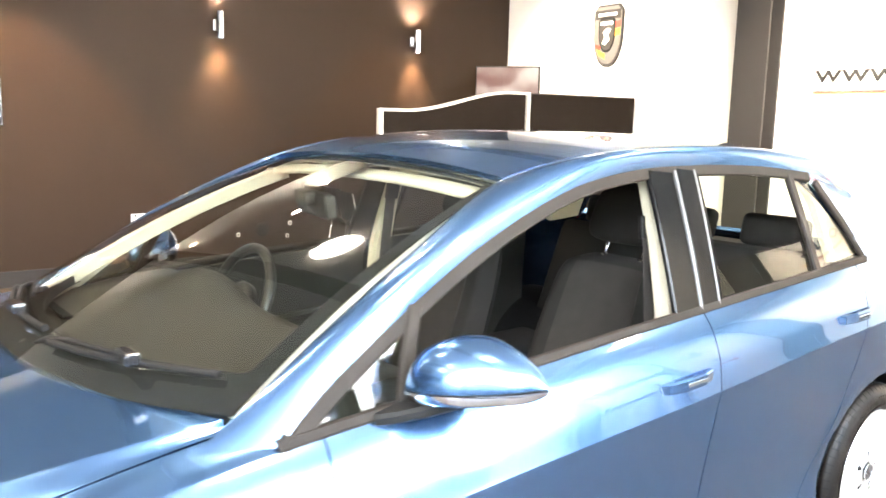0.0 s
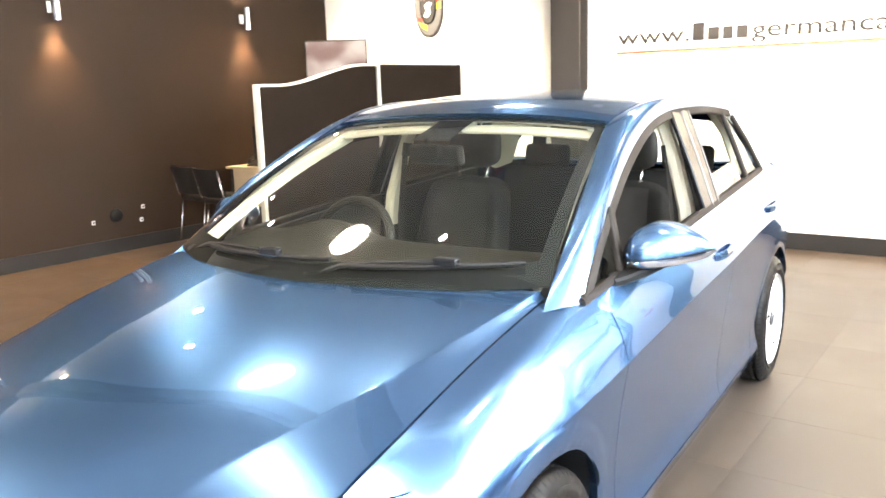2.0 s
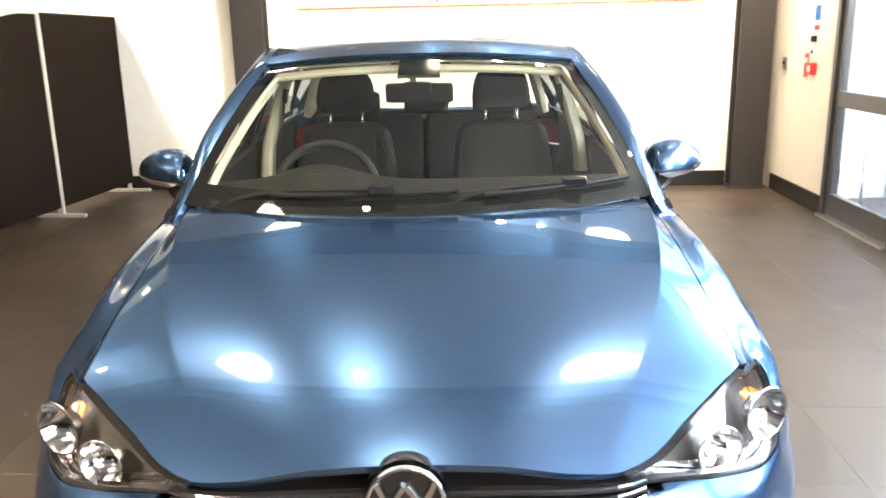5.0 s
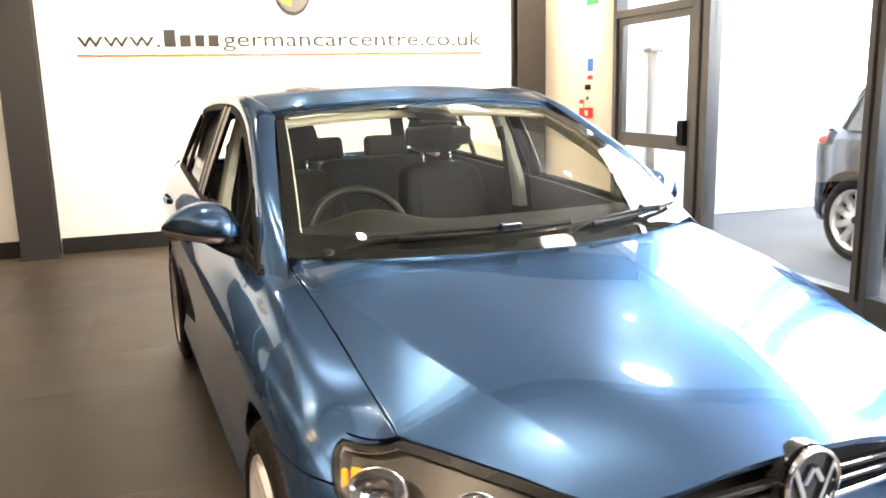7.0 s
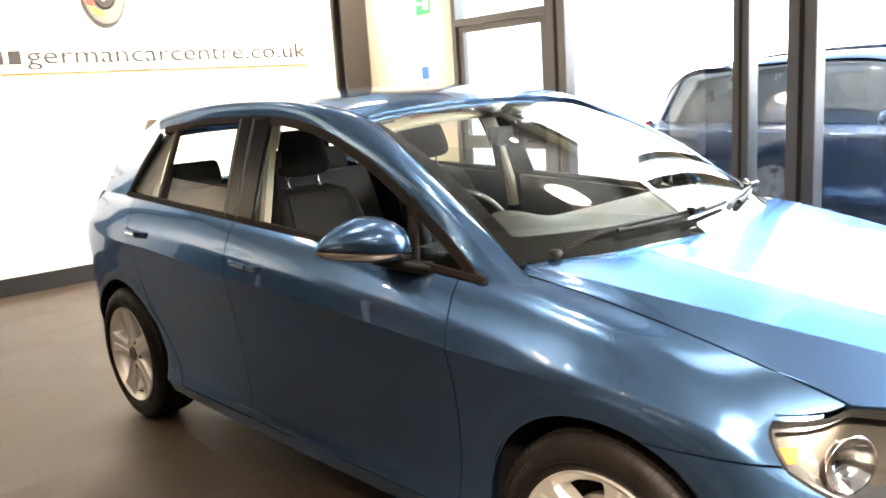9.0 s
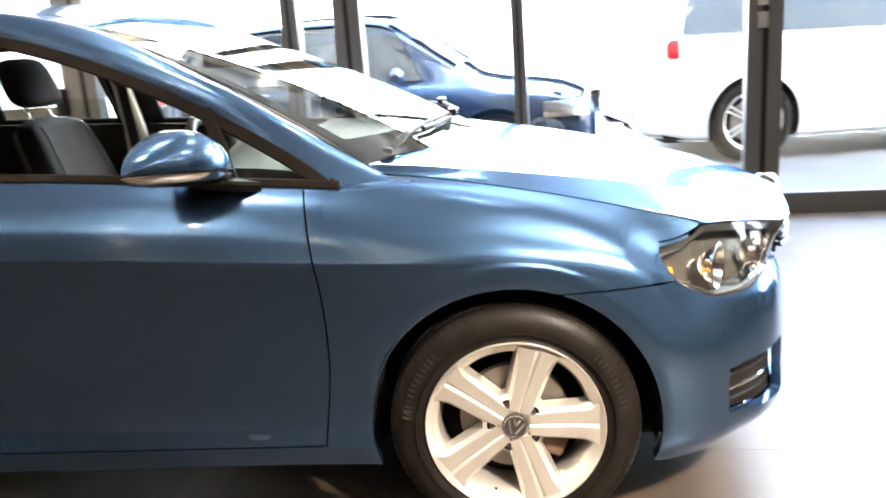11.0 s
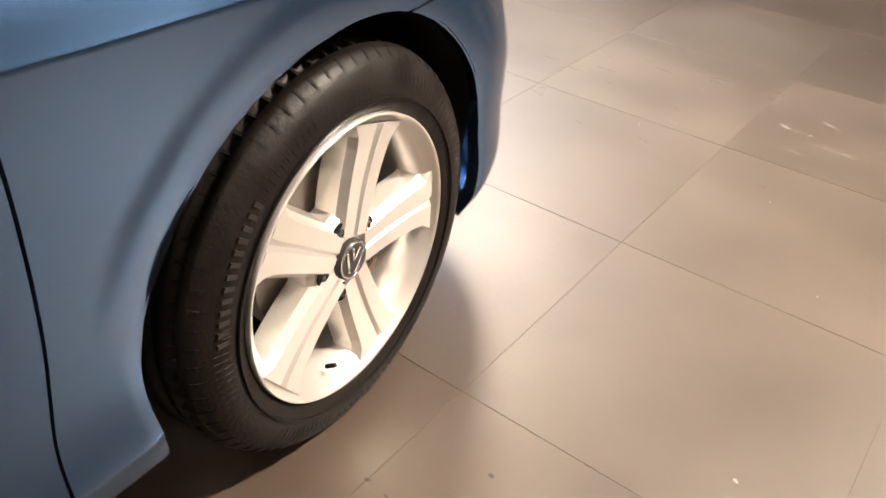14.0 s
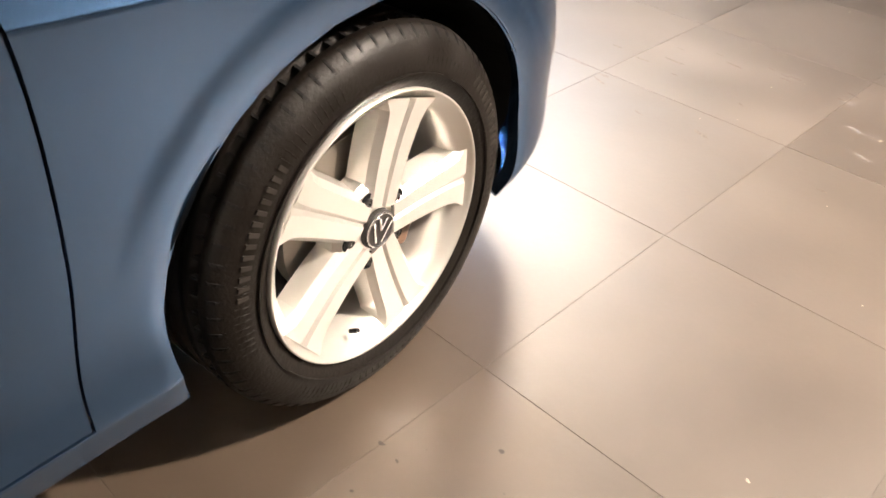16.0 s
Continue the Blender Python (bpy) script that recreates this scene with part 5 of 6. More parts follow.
    ribbon("rear_pillar_trim", pts, (0, 1, 0), [0.20, 0.26, 0.34], 0.04, M_LINING, car, side)
    # door cards
    y, w = np.meshgrid(np.linspace(0.50, 1.58, 24), np.linspace(0, 1, 12), indexing="ij")
    P = np.stack([k6x(y) - 0.055 + 0.02 * np.sin(w * 3.1), y, 0.28 + (k6z(y) - 0.005 - 0.28) * w], -1)
    skin("door_card", P, -grid_normals(P, (1, 0, 0)), [], M_DASH, fdoor, 0.02, side)
    y, w = np.meshgrid(np.linspace(1.64, 2.50, 20), np.linspace(0, 1, 12), indexing="ij")
    P = np.stack([k6x(y) - 0.055 + 0.02 * np.sin(w * 3.1), y, 0.28 + (k6z(y) - 0.005 - 0.28) * w], -1)
    skin("door_card", P, -grid_normals(P, (1, 0, 0)), [], M_DASH, rdoor, 0.02, side)
    ribbon("armrest", [(0.715, 0.85, 0.70), (0.70, 1.1, 0.72), (0.715, 1.50, 0.74)], (1, 0, 0), 0.09, 0.05, M_DASH, fdoor, side)

    # door handles: recess plate and bar with a bright insert
    for d, hy, hz in ((fdoor, 1.465, 0.873), (rdoor, 2.360, 0.918)):
        hx = float(side_x(hy)) - 0.030
        bm = bmesh.new()
        bmesh.ops.create_uvsphere(bm, u_segments=24, v_segments=12, radius=1.0, matrix=Matrix.Translation((hx, hy - 0.005, hz - 0.002)) @ Matrix.Diagonal((0.010, 0.082, 0.028, 1)))
        for v in bm.verts:
            v.co.x *= side
        cup = part("handle_recess", bm, M_PAINT, d, smooth=True)
        ribbon("door_handle", [(hx + 0.004, hy - 0.100, hz), (hx + 0.024, hy - 0.085, hz + 0.001), (hx + 0.034, hy - 0.03, hz + 0.003), (hx + 0.034, hy + 0.05, hz + 0.005), (hx + 0.022, hy + 0.092, hz + 0.005), (hx + 0.004, hy + 0.104, hz + 0.005)], (0, 0, 1), [0.024, 0.028, 0.031, 0.032, 0.030, 0.026], 0.014, M_PAINT, d, side)
        ribbon("handle_insert", [(hx + 0.042, hy - 0.03, hz + 0.004), (hx + 0.042, hy + 0.05, hz + 0.006)], (0, 0, 1), 0.010, 0.004, M_CHROME, cup, side)


# door mirror: painted cap, bright band, black underside and arm
def door_mirror(side):
    MX = [0.800, 0.825, 0.860, 0.900, 0.945, 0.985, 1.015, 1.036]
    up = [0.030, 0.072, 0.094, 0.098, 0.084, 0.060, 0.034, 0.004]
    dn = [0.014, 0.030, 0.036, 0.037, 0.034, 0.027, 0.018, 0.003]
    th = [0.034, 0.083, 0.106, 0.108, 0.097, 0.071, 0.041, 0.004]
    cy = [0.690, 0.700, 0.712, 0.724, 0.740, 0.758, 0.774, 0.788]
    x = 0.800 + 0.236 * (1 - np.cos(np.linspace(0, math.pi, 46))) / 2
    q = np.linspace(0, 2 * math.pi, 73)
    X, Q = np.meshgrid(x, q, indexing="ij")

    def sg(a, p):
        return np.sign(a) * np.abs(a) ** p
    c, d = sg(np.cos(Q), 0.80), sg(np.sin(Q), 0.90)
    yy = np.where(c > 0, np.minimum(c, 0.6) * 0.75, c)
    Zb = 0.978 + 0.10 * (X - 0.9)
    P = np.stack([X, glide(MX, cy, X) + glide(MX, th, X) * yy, Zb + np.where(d > 0, glide(MX, up, X), glide(MX, dn, X)) * d], -1)
    P = P + np.array([-0.022, 0.045, 0.022])
    N = grid_normals(P, (0, 0, 0))
    cen = np.stack([X, glide(MX, cy, X), Zb], -1) + np.array([-0.022, 0.045, 0.022])
    Zb = Zb + 0.022
    X = X - 0.022
    N = np.where(np.sum(N * (P - cen), 2, keepdims=True) < 0, -N, N)
    low = P[..., 2] - Zb
    cap = skin("mirror_cap", P, N, [low - 0.004], M_PAINT, car, 0.006, side, label="blue door mirror cap" if side > 0 else "")
    skin("indicator_band", P, N, [0.001 - low, low + 0.019, 0.3 - c, X - 0.813], M_CHROME, cap, 0.004, side, 0.003)
    skin("underside", P, N, [0.002 - low], M_BLACK, cap, 0.006, side, -0.002)
    bm = bmesh.new()
    bmesh.ops.create_uvsphere(bm, u_segments=28, v_segments=12, radius=1, matrix=Matrix.Translation((0.883, 0.817, 1.027)) @ Matrix.Diagonal((0.088, 0.010, 0.062, 1)))
    for k in bm.verts:
        k.co.x *= side
    part("mirror_face", bm, M_MIRROR, cap, smooth=True)
    ribbon("mirror_arm", [(0.780, 0.610, 0.944), (0.800, 0.635, 0.949), (0.828, 0.690, 0.960), (0.863, 0.750, 0.976)], (0, 1, 0.2), [0.06, 0.06, 0.07, 0.07], 0.026, M_BLACK, cap, side)
    ribbon("mirror_foot", [(0.782, 0.51, 0.934), (0.784, 0.58, 0.942), (0.786, 0.67, 0.952)], (0, 0, 1), [0.010, 0.024, 0.026], 0.022, M_RIMBLACK, cap, side)


door_mirror(1)
door_mirror(-1)

# bonnet gap, cowl and wipers
cow = bmesh.new()
n = 40
for i in range(n + 1):
    a = -0.70 + 1.40 * i / n
    f = (a / 0.70) ** 2
    cow.verts.new((a, 0.085 + 0.235 * f, 0.940 - 0.01 * f))
    cow.verts.new((a, 0.23 + 0.235 * f, 1.005 - 0.01 * f))
cow.verts.ensure_lookup_table()
for i in range(n):
    cow.faces.new([cow.verts[k] for k in (2 * i, 2 * i + 2, 2 * i + 3, 2 * i + 1)])
r = bmesh.ops.extrude_face_region(cow, geom=cow.faces[:])
bmesh.ops.translate(cow, verts=[v for v in r["geom"] if isinstance(v, bmesh.types.BMVert)], vec=(0, 0, -0.03))
bmesh.ops.recalc_face_normals(cow, faces=cow.faces[:])
part("cowl_panel", cow, M_BLACK, car, "black plastic cowl under the wipers")


def wiper(px, tipx, tipb):
    """Arm from its pivot to the blade lying along the glass."""
    pv = Vector((px, 0.160 + 0.2 * (px / 0.70) ** 2, 0.982))

    def on(x, b, lift):
        p = screen_point(np.array([x / 0.72]), np.array([b]))[0]
        return Vector(p) + Vector((0, -0.45, 0.9)) * lift
    end = on(tipx, tipb, 0.030)
    midp = (pv + end) / 2 + Vector((0, -0.01, 0.022))
    arm = ribbon("wiper_arm", [tuple(pv), tuple(pv.lerp(midp, 0.5) + Vector((0, 0, 0.01))), tuple(midp), tuple(end)], (0, 1, 0.4), [0.026, 0.018, 0.012, 0.009], 0.009, M_BLACK, car)
    blade = [tuple(on(tipx + (px - tipx) * f * 1.05, tipb + (0.055 - tipb) * f, 0.016)) for f in np.linspace(-0.42, 0.62, 12)]
    ribbon("wiper_blade", blade, (0, 1, 0.4), 0.014, 0.014, M_BLACK, arm)
    part("pivot_cap", lathe([(0.0, 0.022), (0.02, 0.02), (0.026, 0.012), (0.027, 0.001)], 20, "z", centre=tuple(pv - Vector((0, 0, 0.012)))), M_BLACK, arm, smooth=True)
    box_bm = box(end.x - 0.035, end.x + 0.035, end.y - 0.014, end.y + 0.014, end.z - 0.012, end.z + 0.012, 0.005)
    part("blade_clip", box_bm, M_GLOSSBLACK, arm)


wiper(-0.60, -0.10, 0.075)
wiper(0.05, 0.47, 0.075)

# grille: black slot with slats, a bright strip and the round badge
gr = part("grille", box(-0.40, 0.40, -0.76, -0.72, 0.605, 0.700, 0.01), M_BLACK, car, "black front grille with a chrome strip")
for zz, m, th in ((0.696, M_GLOSSBLACK, 0.012), (0.668, M_GLOSSBLACK, 0.012), (0.636, M_CHROME, 0.012)):
    pts = []
    for q in np.linspace(-1, 1, 31):
        xx = 0.42 * q
        pts.append((xx, float(nose_y(np.array(xx))) + 0.014, zz - (zz - 0.638) * 0.45 * q * q))
    ribbon("grille_bar", pts, (0, 0, 1), th, 0.022, m, gr)
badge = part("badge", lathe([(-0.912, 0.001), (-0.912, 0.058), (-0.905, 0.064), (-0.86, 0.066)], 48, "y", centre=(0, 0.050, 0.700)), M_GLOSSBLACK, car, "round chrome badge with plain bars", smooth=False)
part("badge_ring", lathe([(-0.914, 0.058), (-0.922, 0.062), (-0.920, 0.067), (-0.905, 0.068)], 48, "y", centre=(0, 0.050, 0.700), closed=True), M_CHROME, badge, smooth=True)
for x0, x1 in ((-0.048, -0.012), (0.048, 0.012), (-0.002, -0.022), (0.002, 0.022)):
    ribbon("badge_bar", [(x0, -0.866, 0.700 + (0.036 if abs(x0) > 0.01 else 0.030)), (x1, -0.866, 0.700 - (0.050 if abs(x0) > 0.01 else 0.0))], (1, 0, 0), 0.012, 0.008, M_CHROME, badge)
part("badge_hood", lathe([(-0.898, 0.069), (-0.872, 0.070), (-0.862, 0.066)], 40, "y", centre=(0, 0.050, 0.700)), M_GLOSSBLACK, badge, smooth=True)

# unseen black shell under the panels, so that gaps are dark, stray light is blocked and the cabin is closed below
part("floor_pan", box(-0.70, 0.70, -0.45, 3.0, 0.20, 0.26, 0.02), M_LINER, car)
part("engine_block", box(-0.45, 0.45, -0.68, 0.10, 0.262, 0.60, 0.05), M_LINER, car)
part("bulkhead", box(-0.60, 0.60, 0.30, 0.42, 0.262, 0.90, 0.02), M_LINER, car)
part("boot_floor", box(-0.66, 0.66, 2.62, 3.08, 0.262, 0.88, 0.04), M_LINER, car)
part("nose_light_block", box(-0.58, 0.58, -0.58, -0.37, 0.262, 0.62, 0.05), M_LINER, car)
# unseen tray added to stop light leaking out below the nose, inside the bumper's lower edge
edge = side_grid(srange(S0, -0.30, 0.03))[:, 0]
edge = edge[edge[:, 1] < -0.41]
rim = [(float(p[0]) - 0.012, float(p[1]) + 0.012) for p in edge]
rim = sorted(rim, key=lambda p: p[0])
bm = bmesh.new()
rows = [[bm.verts.new((sx * px, py if k == 0 else -0.40, float(edge[:, 2].min()) + 0.016)) for sx, (px, py) in [(-1, p) for p in reversed(rim)] + [(1, p) for p in rim]] for k in (0, 1)]
for i in range(len(rows[0]) - 1):
    bm.faces.new((rows[0][i], rows[0][i + 1], rows[1][i + 1], rows[1][i]))
bmesh.ops.remove_doubles(bm, verts=bm.verts, dist=0.0005)
bmesh.ops.solidify(bm, geom=bm.faces[:], thickness=0.012)
part("nose_light_tray", bm, M_LINER, car)
for cy in (0.0, AX):
    for side in (1, -1):
        bm = bmesh.new()
        ring = []
        for i in range(41):
            a = math.radians(-14 + 208 * i / 40)
            lz = AZ + math.sin(a) * (RA + 0.004)
            lx = 0.868 - 0.075 * min(1.0, max(0.0, (0.50 - lz) / 0.25))
            ring.append([bm.verts.new((side * x, cy + math.cos(a) * (RA + 0.004), lz)) for x in (lx, 0.76, 0.52)])
        for i in range(40):
            for k in range(2):
                bm.faces.new((ring[i][k], ring[i + 1][k], ring[i + 1][k + 1], ring[i][k + 1]))
        cen = bm.verts.new((side * 0.52, cy, AZ))
        for i in range(40):
            bm.faces.new((ring[i][2], ring[i + 1][2], cen))
        part("arch_liner", bm, M_LINER, car)


# ---- wheels ----
def wheel(side, cy, turn_deg, steer=0.0):
    """Five-spoke alloy wheel; built facing +x with its outer face at x = 0."""
    w = part("wheel", lathe([(-0.200, 0.205), (-0.205, 0.225), (-0.212, 0.262), (-0.205, 0.295), (-0.190, 0.309)]
                            + [q for c in (-0.165, -0.128, -0.077, -0.040) for q in ((c - 0.008, 0.315), (c - 0.006, 0.307), (c + 0.006, 0.307), (c + 0.008, 0.315))]
                            + [(-0.018, 0.309), (-0.006, 0.298), (0.003, 0.275), (0.005, 0.257), (0.003, 0.243), (-0.002, 0.233), (-0.010, 0.222), (-0.03, 0.212)], 72, "x", closed=True),
             M_TYRE, car, "black road tyre on a five-spoke silver alloy rim", smooth=True)
    # slightly proud black strips across the tread shoulder, standing for the shade in its notches
    bm = bmesh.new()
    for k in range(72):
        b = prism([(-0.046, 0.3162), (-0.020, 0.3106), (-0.0112, 0.3042), (-0.0050, 0.2965), (-0.0085, 0.2940), (-0.046, 0.3080)], -0.0022, 0.0022, "y")
        b.transform(Matrix.Rotation(2 * math.pi * k / 72, 4, "X"))
        tmp = bpy.data.meshes.new("x")
        b.to_mesh(tmp)
        b.free()
        bm.from_mesh(tmp)
        bpy.data.meshes.remove(tmp)
    part("notch_shade", bm, M_LINER, w)["kind"] = "stuff"
    bm = lathe([(-0.002, 0.2475), (0.0085, 0.2475), (0.0085, 0.2500), (-0.002, 0.2500)], 72, "x", closed=True)
    part("tyre_ridge", bm, M_TYRE, w, smooth=False)
    for a0, n, r, sz in ((100, 13, 0.272, 0.009), (-30, 11, 0.272, 0.009), (215, 10, 0.266, 0.010)):
        bm = bmesh.new()
        for k in range(n):
            b = box(0.0015, 0.0043, -sz * 0.36, sz * 0.36, r - sz, r + sz, 0.0)
            b.transform(Matrix.Rotation(radians(a0 - k * 2.9 * 0.27 / r * 1.1), 4, "X"))
            tmp = bpy.data.meshes.new("x")
            b.to_mesh(tmp)
            b.free()
            bm.from_mesh(tmp)
            bpy.data.meshes.remove(tmp)
        part("sidewall_bar", bm, M_TYREMARK, w)["kind"] = "stuff"
    # fine radial ribs round the outer sidewall
    bm = bmesh.new()
    for k in range(150):
        if k % 25 > 10:
            continue
        a = 2 * math.pi * k / 150
        c, q = math.cos(a), math.sin(a)
        ring = []
        for r, x, h in ((0.2600, 0.0046, 0.0004), (0.2720, 0.0036, 0.0006), (0.2840, -0.0004, 0.0004)):
            ring.append([bm.verts.new((x + dx, r * q + dw * c, r * c - dw * q)) for dx, dw in ((-0.001, -0.0016), (h, -0.0007), (h, 0.0007), (-0.001, 0.0016))])
        for i in (0, 1):
            for j in range(3):
                bm.faces.new((ring[i][j], ring[i][j + 1], ring[i + 1][j + 1], ring[i + 1][j]))
    bmesh.ops.recalc_face_normals(bm, faces=bm.faces[:])
    part("sidewall_rib", bm, M_TYRE, w)["kind"] = "stuff"
    part("rim", lathe([(-0.200, 0.207), (-0.190, 0.200), (-0.06, 0.185), (-0.030, 0.193), (-0.014, 0.204), (-0.004, 0.2210), (0.002, 0.2225), (0.001, 0.2250), (-0.012, 0.2250), (-0.03, 0.216)], 72, "x", closed=True), M_ALLOY, w, "silver alloy rim", smooth=True)
    # spokes: wide flat faces with bevelled flanks, flaring at the rim
    for k in range(5):
        bm = bmesh.new()
        ring = []
        for f in np.linspace(0, 1, 10):
            r = 0.036 + (0.208 - 0.036) * f
            hw = 0.0265 + 0.0135 * f + 0.016 * max(0, f - 0.86) / 0.14
            xf = -0.013 - 0.008 * math.sin(f * math.pi) * 0.5 + 0.006 * f
            sec = [(xf - 0.045, -hw - 0.016), (xf - 0.012, -hw - 0.010), (xf, -hw), (xf + 0.0005, -hw * 0.18), (xf - 0.004, 0), (xf + 0.0005, hw * 0.18), (xf, hw), (xf - 0.012, hw + 0.010), (xf - 0.045, hw + 0.016)]
            ring.append([bm.verts.new((a, b, r)) for a, b in sec])
        for i in range(9):
            for j in range(8):
                bm.faces.new((ring[i][j], ring[i + 1][j], ring[i + 1][j + 1], ring[i][j + 1]))
        bm.faces.new([q for q in ring[0]])
        bm.faces.new([q for q in ring[-1][::-1]])
        bmesh.ops.recalc_face_normals(bm, faces=bm.faces[:])
        bm.transform(Matrix.Rotation(2 * math.pi * k / 5, 4, "X"))
        part("spoke", bm, M_ALLOY, w)
    part("hub", lathe([(-0.06, 0.085), (-0.03, 0.082), (-0.020, 0.072), (-0.019, 0.034), (-0.017, 0.001)], 48, "x"), M_ALLOY, w, smooth=False)
    for k in range(5):
        a = 2 * math.pi * (k + 0.5) / 5
        cy_, cz_ = 0.056 * math.sin(a), 0.056 * math.cos(a)
        # black disc proud of the hub, drawn for the shade in the bolt hole
        part("bolt_hole_shade", lathe([(-0.0185, 0.0155), (-0.0165, 0.0148), (-0.0172, 0.0130), (-0.0172, 0.0005)], 20, "x", centre=(0, cy_, cz_)), M_LINER, w)
        part("bolt", lathe([(-0.0186, 0.0085), (-0.0140, 0.0080), (-0.0135, 0.0045), (-0.0165, 0.0040), (-0.0165, 0.0005)], 6, "x", centre=(0, cy_, cz_)), M_COLUMN, w)
    cap = part("centre_cap", lathe([(-0.018, 0.033), (-0.010, 0.032), (-0.008, 0.029), (-0.0085, 0.001)], 36, "x"), M_COLUMN, w, "round grey centre cap with plain chrome bars")
    part("cap_ring", lathe([(-0.0085, 0.0265), (-0.0065, 0.0275), (-0.0065, 0.0295), (-0.0085, 0.0305)], 36, "x", closed=True), M_CHROME, cap, smooth=True)
    for a, b in (((-0.020, 0.014), (-0.006, -0.020)), ((0.020, 0.014), (0.006, -0.020)), ((-0.008, 0.020), (0.0, 0.0)), ((0.008, 0.020), (0.0, 0.0))):
        ribbon("cap_bar", [(-0.0072, a[0], a[1]), (-0.0072, b[0], b[1])], (0, 1, 0.2), 0.005, 0.003, M_CHROME, cap)
    part("brake_disc", lathe([(-0.100, 0.070), (-0.095, 0.140), (-0.070, 0.140), (-0.068, 0.072), (-0.055, 0.070), (-0.055, 0.001)], 48, "x"), M_DISC, w, smooth=False)
    part("rim_barrel_back", lathe([(-0.135, 0.001), (-0.135, 0.196)], 40, "x"), M_LINER, w)
    cal = box(-0.115, -0.052, -0.06, 0.06, 0.085, 0.150, 0.012)
    cal.transform(Matrix.Rotation(radians(95 if side > 0 else -95), 4, "X"))
    part("brake_caliper", cal, M_RUST, w)
    part("valve", tube([(-0.02, 0.0, -0.186), (-0.004, 0.0, -0.176)], 0.004, 8), M_BLACK, w)
    flip = pose(0, 0, 0, 0, 0, 0 if side > 0 else 180)
    w.matrix_local = Matrix.Translation((side * 0.873, cy, 0.315)) @ Matrix.Rotation(radians(steer), 4, "Z") @ flip @ Matrix.Rotation(radians(turn_deg), 4, "X")
    return w


# one spoke of the right one leans forward of upright
wheel(-1, 0.0, -18.5, 1.5)
wheel(1, 0.0, 20, 1.5)
wheel(1, AX, 31)
wheel(-1, AX, 12)

# ---- tailgate ----
y, a = np.meshgrid(np.linspace(0, 1, 24), np.linspace(-1, 1, 31), indexing="ij")
hx = 0.552 + 0.16 * y
P = np.stack([hx * a, 2.900 + 0.300 * y - 0.05 * a * a, glide([0, 0.6, 1], [1.375, 1.12, 0.96], y) - 0.03 * np.abs(a) ** 2.3], -1)
N = grid_normals(P, (0, 0.5, 0.8))
win = np.minimum(np.minimum(0.86 - np.abs(a), y - 0.14), 0.80 - y)
gate = skin("tailgate", P, N, [-win], M_PAINT, car, 0.02, 1, 0.0, label="blue tailgate with a wide rear window")
gl = skin("rear_window", P, N, [win + 0.004], M_SIDEGLASS, gate, 0.004, 1, -0.004)
gl.visible_shadow = False
ribbon("spoiler", [(x, 2.90 - 0.05 * (x / 0.55) ** 2, 1.380 - 0.03 * abs(x / 0.55) ** 2.3) for x in np.linspace(-0.55, 0.55, 21)], (0, 1, -0.25), 0.07, 0.018, M_PAINT, gate)


# ---- cabin ----
def seat(x, y):
    """Front seat with bolsters, headrest on two bright posts."""
    b = new("front_seat")
    b.parent = car
    tagged(b, "charcoal cloth front seat with an upright headrest")
    wq = 0.25
    u, v = np.meshgrid(np.linspace(-1, 1, 25), np.linspace(0, 1, 25), indexing="ij")
    # backrest
    lean = radians(20)
    prof = 0.05 * np.abs(u) ** 3
    top = 0.62 - 0.05 * np.abs(u) ** 4
    h = top * v
    wid = wq * (1 - 0.17 * v ** 3)
    for nm, sgn, m in (("backrest", -1, M_SEAT), ("backrest_shell", 1, M_SEAT)):
        th = np.sqrt(np.maximum(0, 1 - np.abs(u) ** 6)) * np.sqrt(np.maximum(0, 1 - np.maximum(0, (v - 0.75) / 0.25) ** 4))
        off = sgn * 0.055 * th + (-prof * th if sgn < 0 else 0)
        P = np.stack([x + wid * u, y + h * math.sin(lean) + off * math.cos(lean), 0.50 + h * math.cos(lean) - off * math.sin(lean)], -1)
        skin(nm, P, grid_normals(P, (0, sgn, 0)), [], m, b, 0.0)
        if sgn < 0:
            skin("centre_panel", P, grid_normals(P, (0, sgn, 0)), [0.62 - np.abs(u), 0.93 - v, v - 0.05], M_SEATMID, b, 0.004, 1, 0.004)
    # cushion
    P = np.stack([x + wq * u, y + 0.05 - 0.52 * v, 0.52 + 0.05 * v + 0.03 * np.abs(u) ** 3 - 0.09 * np.maximum(0, (v - 0.8) / 0.2) ** 2], -1)
    skin("cushion", P, grid_normals(P, (0, 0, 1)), [], M_SEAT, b, 0.16)
    # headrest
    hy, hz = y + 0.70 * math.sin(lean) - 0.005, 0.50 + 0.765 * math.cos(lean)
    bm = bmesh.new()
    bmesh.ops.create_uvsphere(bm, u_segments=28, v_segments=18, radius=1)
    for q in bm.verts:
        c = q.co
        c.x, c.y, c.z = [math.copysign(abs(k) ** 0.55, k) for k in c]
        c.x, c.y, c.z = c.x * 0.135 * (1 - 0.10 * c.z), c.y * 0.052 + 0.03 * c.z, c.z * 0.095
        c += Vector((x, hy, hz))
    hr = part("headrest", bm, M_SEAT, b, smooth=True)
    for dx in (-0.075, 0.075):
        part("headrest_post", tube([(x + dx, y + 0.58 * math.sin(lean), 0.50 + 0.58 * math.cos(lean)), (x + dx, hy, hz - 0.06)], 0.006, 10), M_CHROME, hr, smooth=True)
        part("post_collar", lathe([(0.0, 0.014), (0.012, 0.013), (0.014, 0.007)], 14, "z", centre=(x + dx, y + 0.605 * math.sin(lean), 0.50 + 0.605 * math.cos(lean))), M_CHROME, hr, smooth=True)


